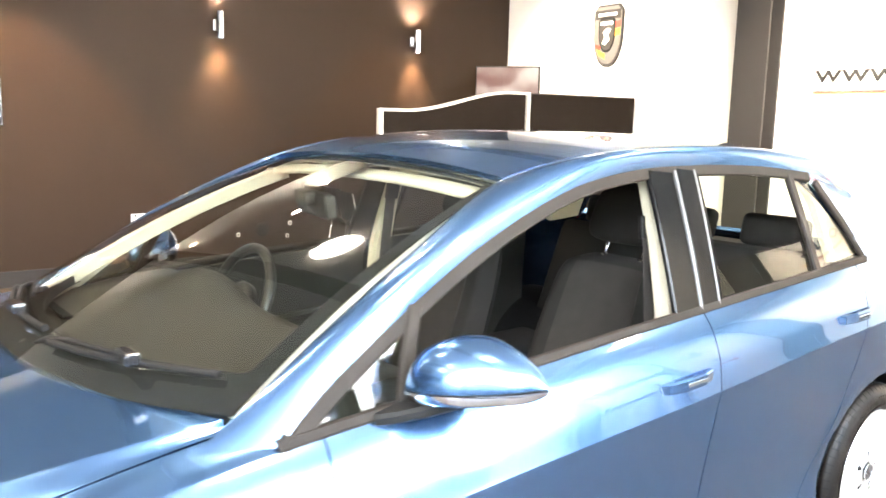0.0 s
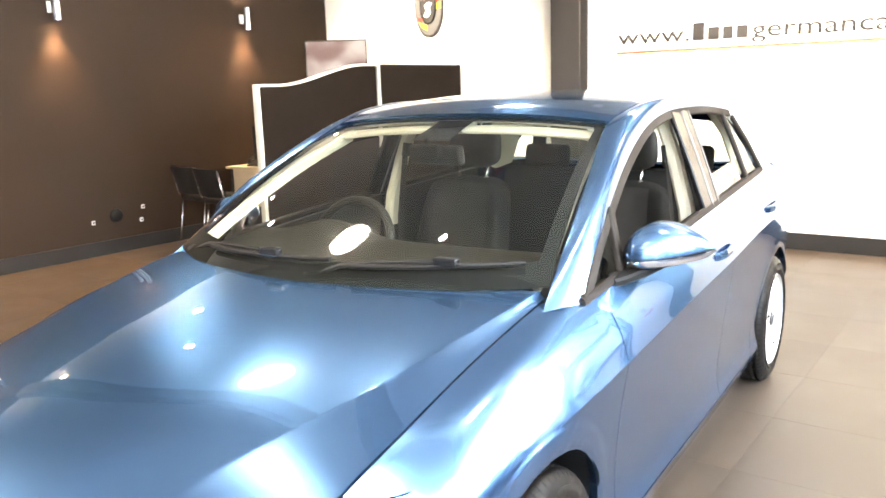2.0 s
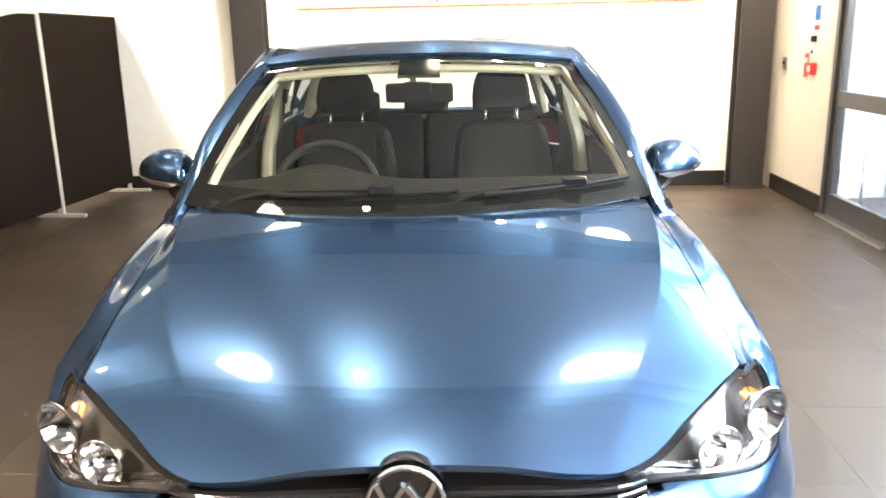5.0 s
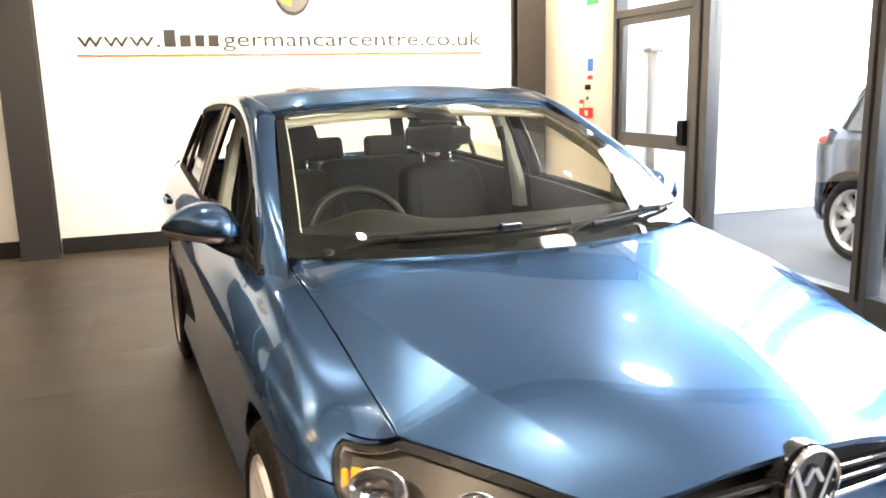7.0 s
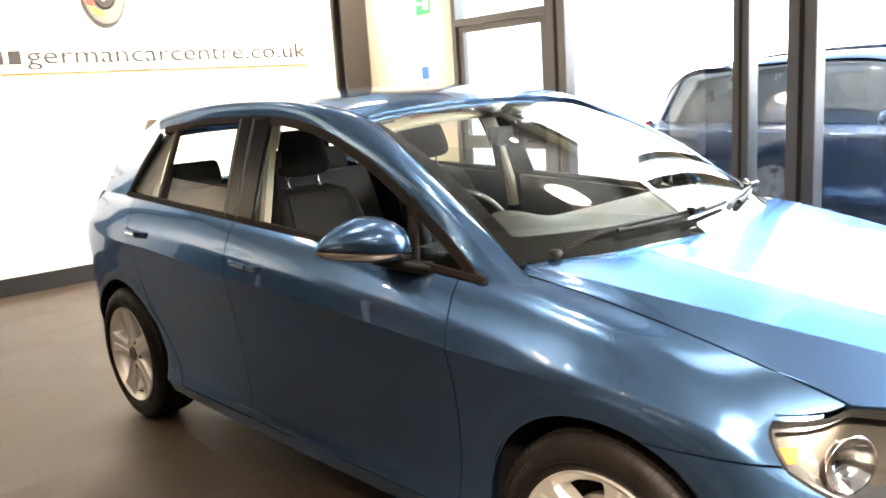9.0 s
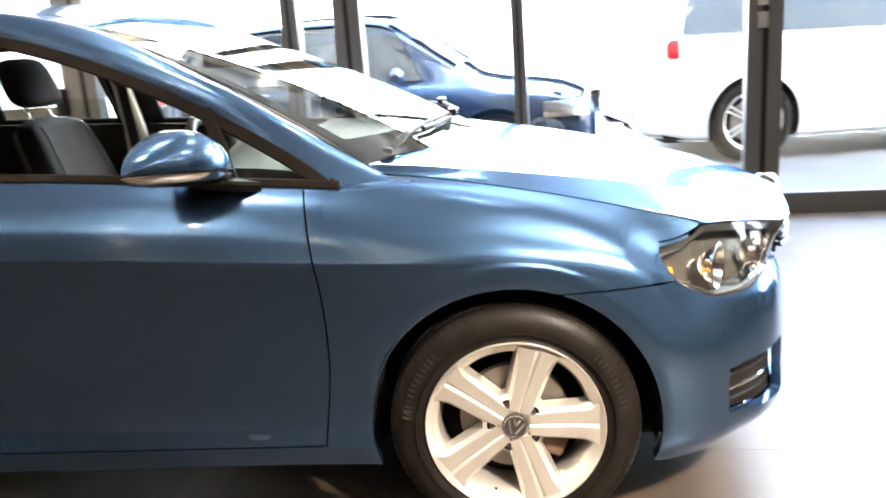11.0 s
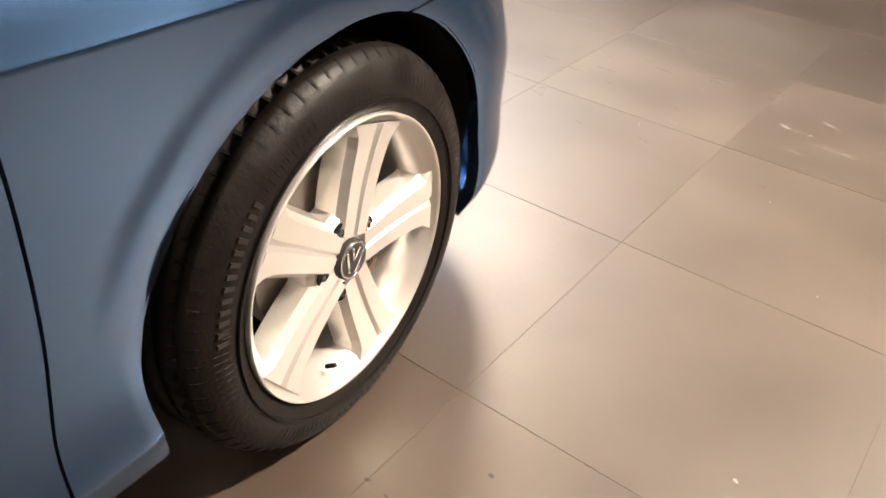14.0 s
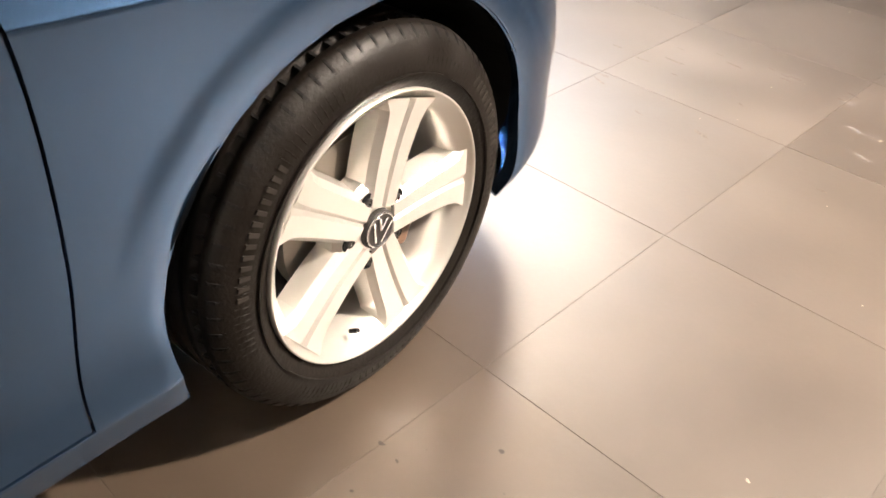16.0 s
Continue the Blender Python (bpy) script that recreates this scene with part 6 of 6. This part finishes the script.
seat(0.37, 1.63)
seat(-0.37, 1.60)
# rear bench
rb = new("rear_bench")
rb.parent = car
tagged(rb, "charcoal cloth rear bench with low headrests")
part("bench_cushion", box(-0.63, 0.63, 2.03, 2.50, 0.42, 0.56, 0.05, seg=3), M_SEAT, rb, smooth=False)
for x0, x1 in ((-0.64, -0.02), (-0.01, 0.64)):
    bm = box(x0, x1, -0.06, 0.06, 0.0, 0.56, 0.05, seg=3)
    bm.transform(Matrix.Translation((0, 2.48, 0.52)) @ Matrix.Rotation(radians(-22), 4, "X"))
    part("bench_back", bm, M_SEAT, rb)
for x in (-0.40, 0.0, 0.40):
    bm = box(x - 0.13, x + 0.13, -0.045, 0.045, 0.0, 0.13, 0.035, seg=3)
    bm.transform(Matrix.Translation((0, 2.70, 1.04)) @ Matrix.Rotation(radians(-14), 4, "X"))
    part("bench_headrest", bm, M_SEAT, rb, smooth=True)
part("parcel_shelf", box(-0.60, 0.60, 2.76, 3.05, 0.985, 1.005, 0.004), M_DASH, car, "black parcel shelf under the rear window")

# dashboard
y, a = np.meshgrid(np.linspace(0, 1, 30), np.linspace(-1, 1, 41), indexing="ij")
fwd = 0.20 + 0.24 * np.abs(a) ** 2.2
P = np.stack([0.700 * a, fwd + (0.80 - fwd) * y, 0.945 + 0.034 * np.sin(y * 1.9) - 0.03 * np.maximum(0, (y - 0.85) / 0.15) ** 2 + 0.058 * np.exp(-((a * 0.700 + 0.345) / 0.17) ** 2) * step(0.55, 0.85, y)], -1)
dash = skin("dashboard", P, grid_normals(P, (0, 0, 1)), [], M_DASH, car, 0.22, 1, 0.0, label="black soft dashboard with vents")
part("dash_vent", box(0.24, 0.50, 0.30, 0.325, 0.962, 0.966, 0.001), M_LINER, dash)
part("dash_vent", box(-0.50, -0.24, 0.30, 0.325, 0.962, 0.966, 0.001), M_LINER, dash)
part("sensor_dome", lathe([(0.0, 0.018), (0.006, 0.012), (0.008, 0.001)], 16, "z", centre=(0.0, 0.42, 0.957)), M_GLOSSBLACK, dash, smooth=True)
part("centre_console", box(-0.12, 0.12, 0.70, 1.45, 0.30, 0.62, 0.03), M_DASH, car)
sw = new("steering_wheel")
sw.parent = car
tagged(sw, "black leather three-spoke steering wheel with bright trim")
part("wheel_rim", tube([(0.185 * math.cos(q), 0.185 * math.sin(q), 0) for q in (2 * math.pi * k / 48 for k in range(48))], 0.016, 12, closed=True), M_LEATHER, sw, smooth=True)
part("wheel_boss", lathe([(-0.03, 0.001), (-0.03, 0.07), (0.0, 0.075), (0.018, 0.06), (0.022, 0.001)], 28, "z"), M_LEATHER, sw, smooth=True)
for q in (0, 180, 270):
    ca, sa = math.cos(radians(q)), math.sin(radians(q))
    ribbon("wheel_spoke", [(0.06 * ca, 0.06 * sa, 0.0), (0.18 * ca, 0.18 * sa, 0.0)], (-sa, ca, 0), 0.035, 0.014, M_LEATHER, sw)
    ribbon("spoke_trim", [(0.08 * ca, 0.08 * sa, 0.010), (0.165 * ca, 0.165 * sa, 0.010)], (-sa, ca, 0), 0.010, 0.006, M_STEEL, sw)
sw.matrix_local = pose(-0.345, 0.835, 0.915, 66, 0, 0)
part("steering_column", tube([(-0.345, 0.55, 0.80), (-0.345, 0.82, 0.905)], 0.045, 16), M_DASH, car, smooth=True)
# interior mirror on its stalk
im = part("rear_view_mirror", box(-0.125, 0.125, -0.018, 0.018, -0.035, 0.035, 0.016, seg=3), M_BLACK, car, "black rear-view mirror on a stalk")
im.matrix_local = pose(0.0, 0.925, 1.262, 8, 0, -10)
part("mirror_pane", box(-0.112, 0.112, 0.0185, 0.020, -0.027, 0.027), M_MIRROR, im)
part("mirror_stalk", tube([(-0.01, -0.02, 0.02), (-0.02, -0.015, 0.06)], 0.012, 10), M_BLACK, im)
part("sensor_box", box(-0.05, 0.05, -0.045, -0.012, 0.0, 0.045, 0.01), M_BLACK, im)
for s in (1, -1):
    part("sun_visor", box(s * 0.12 - (0.0 if s > 0 else 0.36), s * 0.12 + (0.36 if s > 0 else 0.0), 1.12, 1.27, 1.352, 1.365, 0.005), M_LINING, car)

# ---- outside the glass front ----
ground = structure("ground", box(EX + 0.2, 180, -160, 160, -0.30, -0.05), M_ASPHALT, "grey asphalt yard outside the glass front", "ground")

# white corrugated cladding of the neighbouring unit
bm = bmesh.new()
prof = []
x = 3.3
while x < 16:
    prof += [(x, 0.0), (x + 0.13, 0.0), (x + 0.16, 0.035), (x + 0.20, 0.035), (x + 0.23, 0.0)]
    x += 0.25
top_v = [bm.verts.new((a, 5.65 - b, 5.2)) for a, b in prof]
low_v = [bm.verts.new((a, 5.65 - b, 0.10)) for a, b in prof]
for i in range(len(prof) - 1):
    bm.faces.new((low_v[i], low_v[i + 1], top_v[i + 1], top_v[i]))
r = bmesh.ops.extrude_face_region(bm, geom=bm.faces[:])
bmesh.ops.translate(bm, verts=[v for v in r["geom"] if isinstance(v, bmesh.types.BMVert)], vec=(0, 0.15, 0))
bmesh.ops.recalc_face_normals(bm, faces=bm.faces[:])
fence = structure("fence", bm, M_FENCE, "white corrugated steel cladding beyond the yard", "cladding")
part("plinth", box(3.3, 16, 5.60, 5.80, -0.05, 0.10, 0.01), M_FENCE, fence)
pipe = thing("drain_pipe", "grey drain pipe on the white cladding", "pipe")
part("pipe", tube([(3.9, 5.55, -0.05), (3.9, 5.55, 1.75)], 0.05, 14), M_FRAME, pipe, smooth=True)
part("pipe_cap", box(3.82, 3.98, 5.47, 5.61, 1.75, 1.80, 0.006), M_FRAME, pipe)
hoop = thing("bike_hoop", "low galvanised steel hoop beside the cladding", "hoop")
part("hoop", tube([(3.45, 5.2, -0.05), (3.45, 5.2, 0.42), (3.75, 5.2, 0.42), (3.75, 5.2, -0.05)], 0.02, 10), M_STEEL, hoop, smooth=True)
# plain building added as the bright white backdrop of the yard
far = thing("backdrop_building", "long plain white backdrop building added beyond the yard", "building", pose(26, -4, 0))
part("wall", box(0, 8, -30, 34, -0.06, 6.0), M_FENCE, far)
part("roof", box(-0.3, 8.3, -30.3, 34.3, 6.0, 6.4, 0.05), M_COLUMN, far)

M_CARBLACK = mat("black_car_paint", (0.012, 0.013, 0.015), 0.22, metal=0.2, var=0.05, scale=3, coat=1.0)
M_CARWHITE = mat("white_car_paint", (0.78, 0.78, 0.77), 0.35, var=0.02, scale=3, coat=1.0)
M_CARBLUE = mat("blue_car_paint", (0.011, 0.027, 0.062), 0.25, metal=0.3, var=0.04, scale=3, coat=1.0)
M_CARSILVER = mat("silver_car_paint", (0.55, 0.56, 0.57), 0.3, metal=0.7, var=0.03, scale=3, coat=1.0)
M_BRONZE = mat("bronze_alloy", (0.30, 0.22, 0.15), 0.3, metal=0.9, var=0.05, scale=12)
M_DARKGLASS = mat("dark_car_glass", (0.02, 0.024, 0.026), 0.04, var=0.03, scale=5, coat=0.5)
M_CLAD = mat("grey_plastic_cladding", (0.035, 0.035, 0.036), 0.6, spec=0.25, var=0.1, scale=16)


def spoked_wheel(r, w, n, double, rimmat, label=""):
    """A plain road wheel facing +x, centred on its axle, as a list of meshes to be parented."""
    rr = r * 0.72
    made = [part("tyre", lathe([(-w, rr * 0.97), (-w - 0.004, r * 0.86), (-w + 0.02, r * 0.985), (-w + 0.05, r), (-0.05, r), (-0.02, r * 0.985), (0.004, r * 0.86), (0.0, rr * 1.02), (-0.02, rr * 0.97)], 48, "x", closed=True), M_TYRE, None, label, smooth=True)]
    t = made[0]
    part("rim", lathe([(-w, rr * 0.97), (-0.08, rr * 0.86), (-0.02, rr * 0.94), (-0.004, rr * 1.0), (-0.006, rr * 1.03), (-0.02, rr)], 48, "x", closed=True), rimmat, t, smooth=True)
    for k in range(n):
        for off in ((-0.5, 0.5) if double else (0,)):
            a = 2 * math.pi * k / n
            hw = rr * (0.035 if double else 0.11)
            bm = bmesh.new()
            o = off * rr * 0.16
            sec = []
            for f in (0.0, 0.5, 1.0):
                q = rr * (0.16 + 0.80 * f)
                xo = -0.022 - 0.012 * math.sin(f * 3.1)
                oo = o * (0.7 + 0.5 * f)
                sec.append([bm.verts.new(v) for v in ((xo, oo - hw, q), (xo, oo + hw, q), (xo - 0.03, oo + hw * 1.3, q), (xo - 0.03, oo - hw * 1.3, q))])
            for i in range(2):
                for j in range(4):
                    bm.faces.new((sec[i][j], sec[i + 1][j], sec[i + 1][(j + 1) % 4], sec[i][(j + 1) % 4]))
            bmesh.ops.recalc_face_normals(bm, faces=bm.faces[:])
            bm.transform(Matrix.Rotation(a, 4, "X"))
            part("spoke", bm, rimmat, t)
    part("hub", lathe([(-0.05, rr * 0.26), (-0.022, rr * 0.22), (-0.016, rr * 0.14), (-0.014, 0.001)], 28, "x"), rimmat, t, smooth=False)
    part("hub_cap", lathe([(-0.016, rr * 0.13), (-0.008, rr * 0.12), (-0.008, 0.001)], 24, "x"), M_COLUMN, t)
    part("brake_disc", lathe([(-0.09, rr * 0.7), (-0.07, rr * 0.7), (-0.07, 0.001)], 32, "x"), M_DISC, t)
    part("back_plate", lathe([(-0.12, rr * 0.95), (-0.12, 0.001)], 32, "x"), M_LINER, t)
    return t


def parked_car(name, label, m, L, W, H, paint, wheel_r, front_axle, rear_axle, belt, bonnet, screen, roof0, roof1, hatch, clad=False, spokes=(10, False, None), tail_z=0.85, tail_in=0.0):
    """A closed car body along +y from its nose at 0, with arches, glazing, lamps and wheels."""
    c = thing(name, label, "car", m)
    yk = [0.0, 0.06, 0.25, front_axle, bonnet, screen, roof0, (roof0 + roof1) / 2, roof1, hatch, L - 0.25, L - 0.05, L]
    hw = W / 2
    wk = [hw * q for q in (0.62, 0.80, 0.92, 0.985, 0.99, 0.995, 1, 1, 1, 0.985, 0.94, 0.88, 0.72)]
    bt = [0.34, 0.26, 0.24, 0.23, 0.23, 0.23, 0.23, 0.23, 0.24, 0.26, 0.30, 0.34, 0.42]
    be = [belt * q for q in (0.66, 0.74, 0.82, 0.90, 0.96, 0.98, 0.99, 1.0, 1.02, 1.03, 1.03, 0.98, 0.90)]
    tp = [be[0] + 0.02, be[1] + 0.03, be[2] + 0.05, be[3] + 0.06, be[4] + 0.05, be[5] + 0.18, H - 0.04, H, H - 0.03, H - 0.22, be[10] + 0.14, be[11] + 0.03, be[12] + 0.01]
    tw = [hw * q for q in (0.4, 0.6, 0.72, 0.74, 0.76, 0.76, 0.70, 0.70, 0.69, 0.68, 0.70, 0.66, 0.45)]
    y = np.linspace(0, L, 150)
    g = lambda v: np.interp(y, yk, v) * 0.45 + glide(yk, v, y) * 0.55
    w_, b_, e_, t_, u_ = g(wk), g(bt), g(be), g(tp), g(tw)
    ring = [(w_ * 0.90, b_), (w_ * 0.975, b_ + 0.06), (w_ * 0.985, b_ * 0.5 + e_ * 0.5), (w_, e_ - 0.16), (w_ * 0.985, e_ - 0.03), (w_ * 0.95, e_), (u_ + (w_ * 0.95 - u_) * 0.42, e_ + (t_ - e_) * 0.62), (u_, t_ - (t_ - e_) * 0.07), (u_ * 0.6, t_ + 0.0), (0 * y, t_ + 0.015)]
    K = [np.stack([a, y, b], -1) for a, b in ring]
    K = [2 * K[0] - K[1]] + K + [K[-1] * np.array([1, 1, 1]) + (K[-1] - K[-2]) * np.array([1, 1, 0])]
    cols = []
    for q in np.linspace(0, 9, 73):
        i = min(int(q), 8)
        cols.append(cat(K[i], K[i + 1], K[i + 2], K[i + 3], q - i))
    P = np.stack(cols, 1)
    P[:, -1, 0] = 0
    N = grid_normals(P, (1, 0, 0))
    v = np.repeat(np.linspace(0, 9, 73)[None], len(y), 0)
    Y, Z = P[..., 1], P[..., 2]
    ra = wheel_r + 0.055
    far_from = np.minimum(np.hypot(Y - front_axle, Z - wheel_r), np.hypot(Y - rear_axle, Z - wheel_r)) - ra
    side_win = np.minimum(np.minimum(v - 5.15, 6.75 - v), np.minimum(Y - screen - 0.18 - 0.55 * (v - 5) * (roof0 - screen) / 2, roof1 + (hatch - roof1) * 0.75 + (6.75 - v) * 0.08 - Y))
    front_win = np.minimum(np.minimum(v - 7.1, Y - screen + 0.05), roof0 - 0.04 - Y)
    rear_win = np.minimum(np.minimum(v - 6.9, Y - roof1 - 0.05), hatch + 0.12 - Y)
    pill = np.minimum(0.03 - np.abs(Y - (screen + rear_axle) / 2 - 0.05), side_win)
    tail = np.minimum(np.minimum(0.055 - np.abs(Z - tail_z) - 0.15 * (Y - L + 0.2), np.minimum(Y - (L - (0.24 if tail_in == 0 else tail_in + 0.12)), (L - tail_in) - Y + 0.001 + 9 * (tail_in == 0))), v - 2.2)
    head = np.minimum(np.minimum(0.07 - np.abs(Z - belt * 0.72), 0.42 - Y), np.minimum(Y - 0.04, v - 2.2))
    for side in (1, -1):
        body = skin("body", P, N, [far_from, -side_win, -front_win, -rear_win, -tail, -head], paint, c, 0.03, side)
        gl = skin("side_glass", P, N, [side_win - 0.004], M_DARKGLASS, c, 0.004, side, -0.006)
        skin("door_pillar", P, N, [pill], M_BLACK, gl, 0.004, side, 0.001)
        skin("windscreen_half", P, N, [front_win - 0.004], M_DARKGLASS, c, 0.004, side, -0.006)
        skin("rear_glass_half", P, N, [rear_win - 0.004], M_DARKGLASS, c, 0.004, side, -0.006)
        skin("tail_lamp", P, N, [tail - 0.003], M_TAIL, c, 0.01, side, 0.003)
        skin("headlamp", P, N, [head - 0.003], M_REFLECTOR, c, 0.01, side, 0.003)
        skin("bumper_reflector", P, N, [0.022 - np.abs(Z - 0.6 * tail_z), Y - (L - 0.33), v - 1.2], M_TAIL, body, 0.004, side, 0.003)
        skin("lower_cladding", P, N, [b_[:, None] + (0.13 if clad else 0.05) - Z, far_from], M_CLAD, body, 0.01, side, 0.004)
        if clad:
            skin("arch_cladding", P, N, [far_from, 0.055 - far_from, 0.86 - Z], M_CLAD, body, 0.01, side, 0.006)
        for sy in (screen + 0.95, screen + 1.85):
            skin("door_gap", P, N, [0.004 - np.abs(Y - sy - 0.04 * (v - 3)), v - 0.9, 5.0 - v], M_LINER, body, 0.0, side, 0.0015)
            skin("door_handle", P, N, [0.085 - np.abs(Y - sy + 0.16), 0.014 - np.abs(v - 4.15) * 0.1], M_CHROME, body, 0.01, side, 0.012)
        hx = side * (W / 2 + 0.06)
        mb = bmesh.new()
        bmesh.ops.create_uvsphere(mb, u_segments=18, v_segments=10, radius=1, matrix=Matrix.Translation((hx, screen + 0.42, belt + 0.08)) @ Matrix.Diagonal((0.12, 0.07, 0.075, 1)))
        part("door_mirror", mb, paint, c, smooth=True)
        for ay in (front_axle, rear_axle):
            t = spoked_wheel(wheel_r, 0.23, *spokes[:2], spokes[2] or M_ALLOY)
            t.name = "wheel"
            t.parent = c
            t.matrix_local = Matrix.Translation((side * (W / 2 - 0.015), ay, wheel_r)) @ pose(0, 0, 0, 0, 0, 0 if side > 0 else 180)
    for nm, row, dy in (("tailgate", -1, 1), ("front_panel", 0, -1)):
        end = bmesh.new()
        loop = [tuple(q) for q in P[row][::3]] + [(-q[0], q[1], q[2]) for q in P[row][::-1][3::3]]
        face = end.faces.new([end.verts.new(q) for q in loop])
        ext = bmesh.ops.extrude_face_region(end, geom=[face])
        bmesh.ops.translate(end, verts=[q for q in ext["geom"] if isinstance(q, bmesh.types.BMVert)], vec=(0, 0.012 * dy, 0))
        bmesh.ops.recalc_face_normals(end, faces=end.faces[:])
        panel = part(nm, end, paint, c)
        part("number_plate", box(-0.26, 0.26, min(0, dy) * 0.01 + P[row, 0, 1] + dy * 0.012, max(0, dy) * 0.01 + P[row, 0, 1] + dy * 0.012, 0.58, 0.69, 0.003), M_WHITEP, panel)
    lin = bmesh.new()
    box(-W / 2 + 0.10, W / 2 - 0.10, 0.25, L - 0.25, 0.22, belt * 0.86, 0.05, lin)
    part("inner_shell", lin, M_LINER, c)
    return c


# white four-by-four along the glass, tail towards the cladding; its near side faces the showroom
parked_car("suv_car", "white estate four-by-four parked beside the shop front", pose(7.06, -5.445, -0.05, 0, 0, 10), 4.85, 1.94, 1.80, M_CARWHITE, 0.395, 0.95, 3.75, 1.16, 1.15, 1.45, 2.15, 3.95, 4.42, True, (6, True, None), 1.11, 0.27)
# dark blue four-by-four along the glass, tail towards the cladding
parked_car("suv_car", "blue compact four-by-four with silver wheels along the glass", pose(5.11, -0.38, -0.05), 4.06, 1.82, 1.60, M_CARBLUE, 0.350, 0.83, 3.46, 1.00, 1.02, 1.22, 1.80, 3.10, 3.72, True, (10, False, None), 1.0)
# a silver car far across the yard
parked_car("estate_car", "silver estate car far across the sunlit yard", pose(15.5, -2.45, -0.05, 0, 0, 72), 4.4, 1.8, 1.5, M_CARSILVER, 0.32, 0.88, 3.45, 0.95, 1.05, 1.3, 2.0, 3.3, 3.9, False, (10, False, None), 0.85)
# large black saloon inside, behind the blue hatchback's nose
parked_car("saloon_car", "large glossy black saloon with many-spoked bronze wheels indoors", pose(1.99, -3.06, 0, 0, 0, 140), 5.20, 1.95, 1.45, M_CARBLACK, 0.365, 0.86, 3.90, 0.98, 1.20, 1.60, 2.45, 3.55, 4.20, False, (11, True, M_BRONZE), 0.85)

# display stand on thin metal legs between the two cars
st = thing("display_stand", "thin aluminium display stand on splayed legs", "stand", pose(-0.07, -2.83, 0))
for fx, fy in ((0.104, 0.32), (-0.36, -0.14), (0.32, -0.48)):
    leg = part("leg", tube([(fx, fy, 0.008), (fx * 0.12, fy * 0.12, 0.62)], 0.011, 10), M_STEEL, st, smooth=True)
    part("rubber_foot", lathe([(0.0, 0.016), (0.02, 0.014), (0.022, 0.001)], 14, "z", centre=(fx, fy, 0)), M_BLACK, leg)
part("collar", lathe([(0.58, 0.03), (0.68, 0.03), (0.69, 0.014), (1.05, 0.012), (1.05, 0.001)], 18, "z"), M_STEEL, st, smooth=False)

# steel post with a foot plate near the glass
po = thing("barrier_post", "brushed steel post on a square foot plate", "post", pose(2.63, -3.34, 0))
part("foot_plate", box(-0.17, 0.17, -0.17, 0.17, 0.0, 0.015, 0.004), M_STEEL, po)
part("post", lathe([(0.015, 0.07), (1.0, 0.07), (1.03, 0.055), (1.035, 0.001)], 28, "z"), M_STEEL, po, smooth=False)

# ---- floor: grout bed and single tiles ----
TURN, T = 0.0, 0.60
bed = structure("floor", box(WX - 0.2, EX + 0.2, SY - 0.2, NY + 0.2, -0.12, -0.0009), M_GROUT, "brown-grey stone tiled showroom floor with thin dark joints", "floor")
turn = Matrix.Translation((-0.976, -0.807, 0)) @ Matrix.Rotation(radians(TURN), 4, "Z")
g = 0.0005
rest = bmesh.new()
tile_bm = box(g, T - g, g, T - g, -0.012, 0.0, 0.0004, seg=1)
tile_me = bpy.data.meshes.new("tile")
tile_bm.to_mesh(tile_me)
tile_bm.free()
tile_me.materials.append(M_TILE)
cells = []
for i in range(-12, 12):
    for j in range(-14, 16):
        c = turn @ Vector(((i + 0.5) * T, (j + 0.5) * T, 0))
        if WX - 0.25 < c.x < EX + 0.28 and SY - 0.2 < c.y < NY + 0.25:
            cells.append(((c.x + 0.6) ** 2 * 0.6 + (c.y - 0.4) ** 2 * 0.5, i, j))
cells.sort()
for k, (_, i, j) in enumerate(cells):
    m = turn @ Matrix.Translation((i * T, j * T, 0))
    if k < 290:
        o = new("tile", tile_me)
        o.parent = bed
        o.matrix_local = m
    else:
        r = box(g, T - g, g, T - g, -0.012, 0.0, 0.0)
        r.transform(m)
        tmp = bpy.data.meshes.new("x")
        r.to_mesh(tmp)
        r.free()
        rest.from_mesh(tmp)
        bpy.data.meshes.remove(tmp)
far = part("tile_field", rest, M_TILE, bed)
far["kind"] = "stuff"

# scuffs and chips on the tiles round the front wheel and nose
rng = random.Random(7)
for nm, label, tone, count_, spread in (("floor_scuff", "small dark scuffs on the tiles beside the wheel", M_SCUFF, 46, ((-1.45, -0.95), (-0.15, 0.75))),
                                        ("floor_chip", "pale chips and dust specks on the tiles", M_CHIP, 70, ((-2.6, 0.3), (-3.0, 0.6))),
                                        ("floor_dust", "streaky pale dust marks on the tiles", M_DUST, 26, ((-1.25, -0.25), (-1.95, -1.25)))):
    dirt = bmesh.new()
    for _ in range(count_):
        cx = rng.uniform(*spread[0])
        cy = rng.uniform(*spread[1])
        r = rng.uniform(0.0012, 0.0034) if nm != "floor_dust" else rng.uniform(0.004, 0.009)
        if nm == "floor_scuff" and rng.random() < 0.3:
            r *= 1.6
        a = rng.uniform(0, 6.28) if nm != "floor_dust" else rng.uniform(-0.25, 0.25) + 3.0
        asp = rng.uniform(1.0, 2.2) if nm != "floor_dust" else rng.uniform(2.5, 5.5)
        pts = []
        for k in range(9):
            q = 2 * math.pi * k / 9
            rr = r * rng.uniform(0.55, 1.15)
            u, v = rr * asp * math.cos(q), rr * math.sin(q)
            pts.append(dirt.verts.new((cx + u * math.cos(a) - v * math.sin(a), cy + u * math.sin(a) + v * math.cos(a), 0.0005)))
        dirt.faces.new(pts)
    tagged(part(nm, dirt, tone), label, "floor marks", kind="stuff")
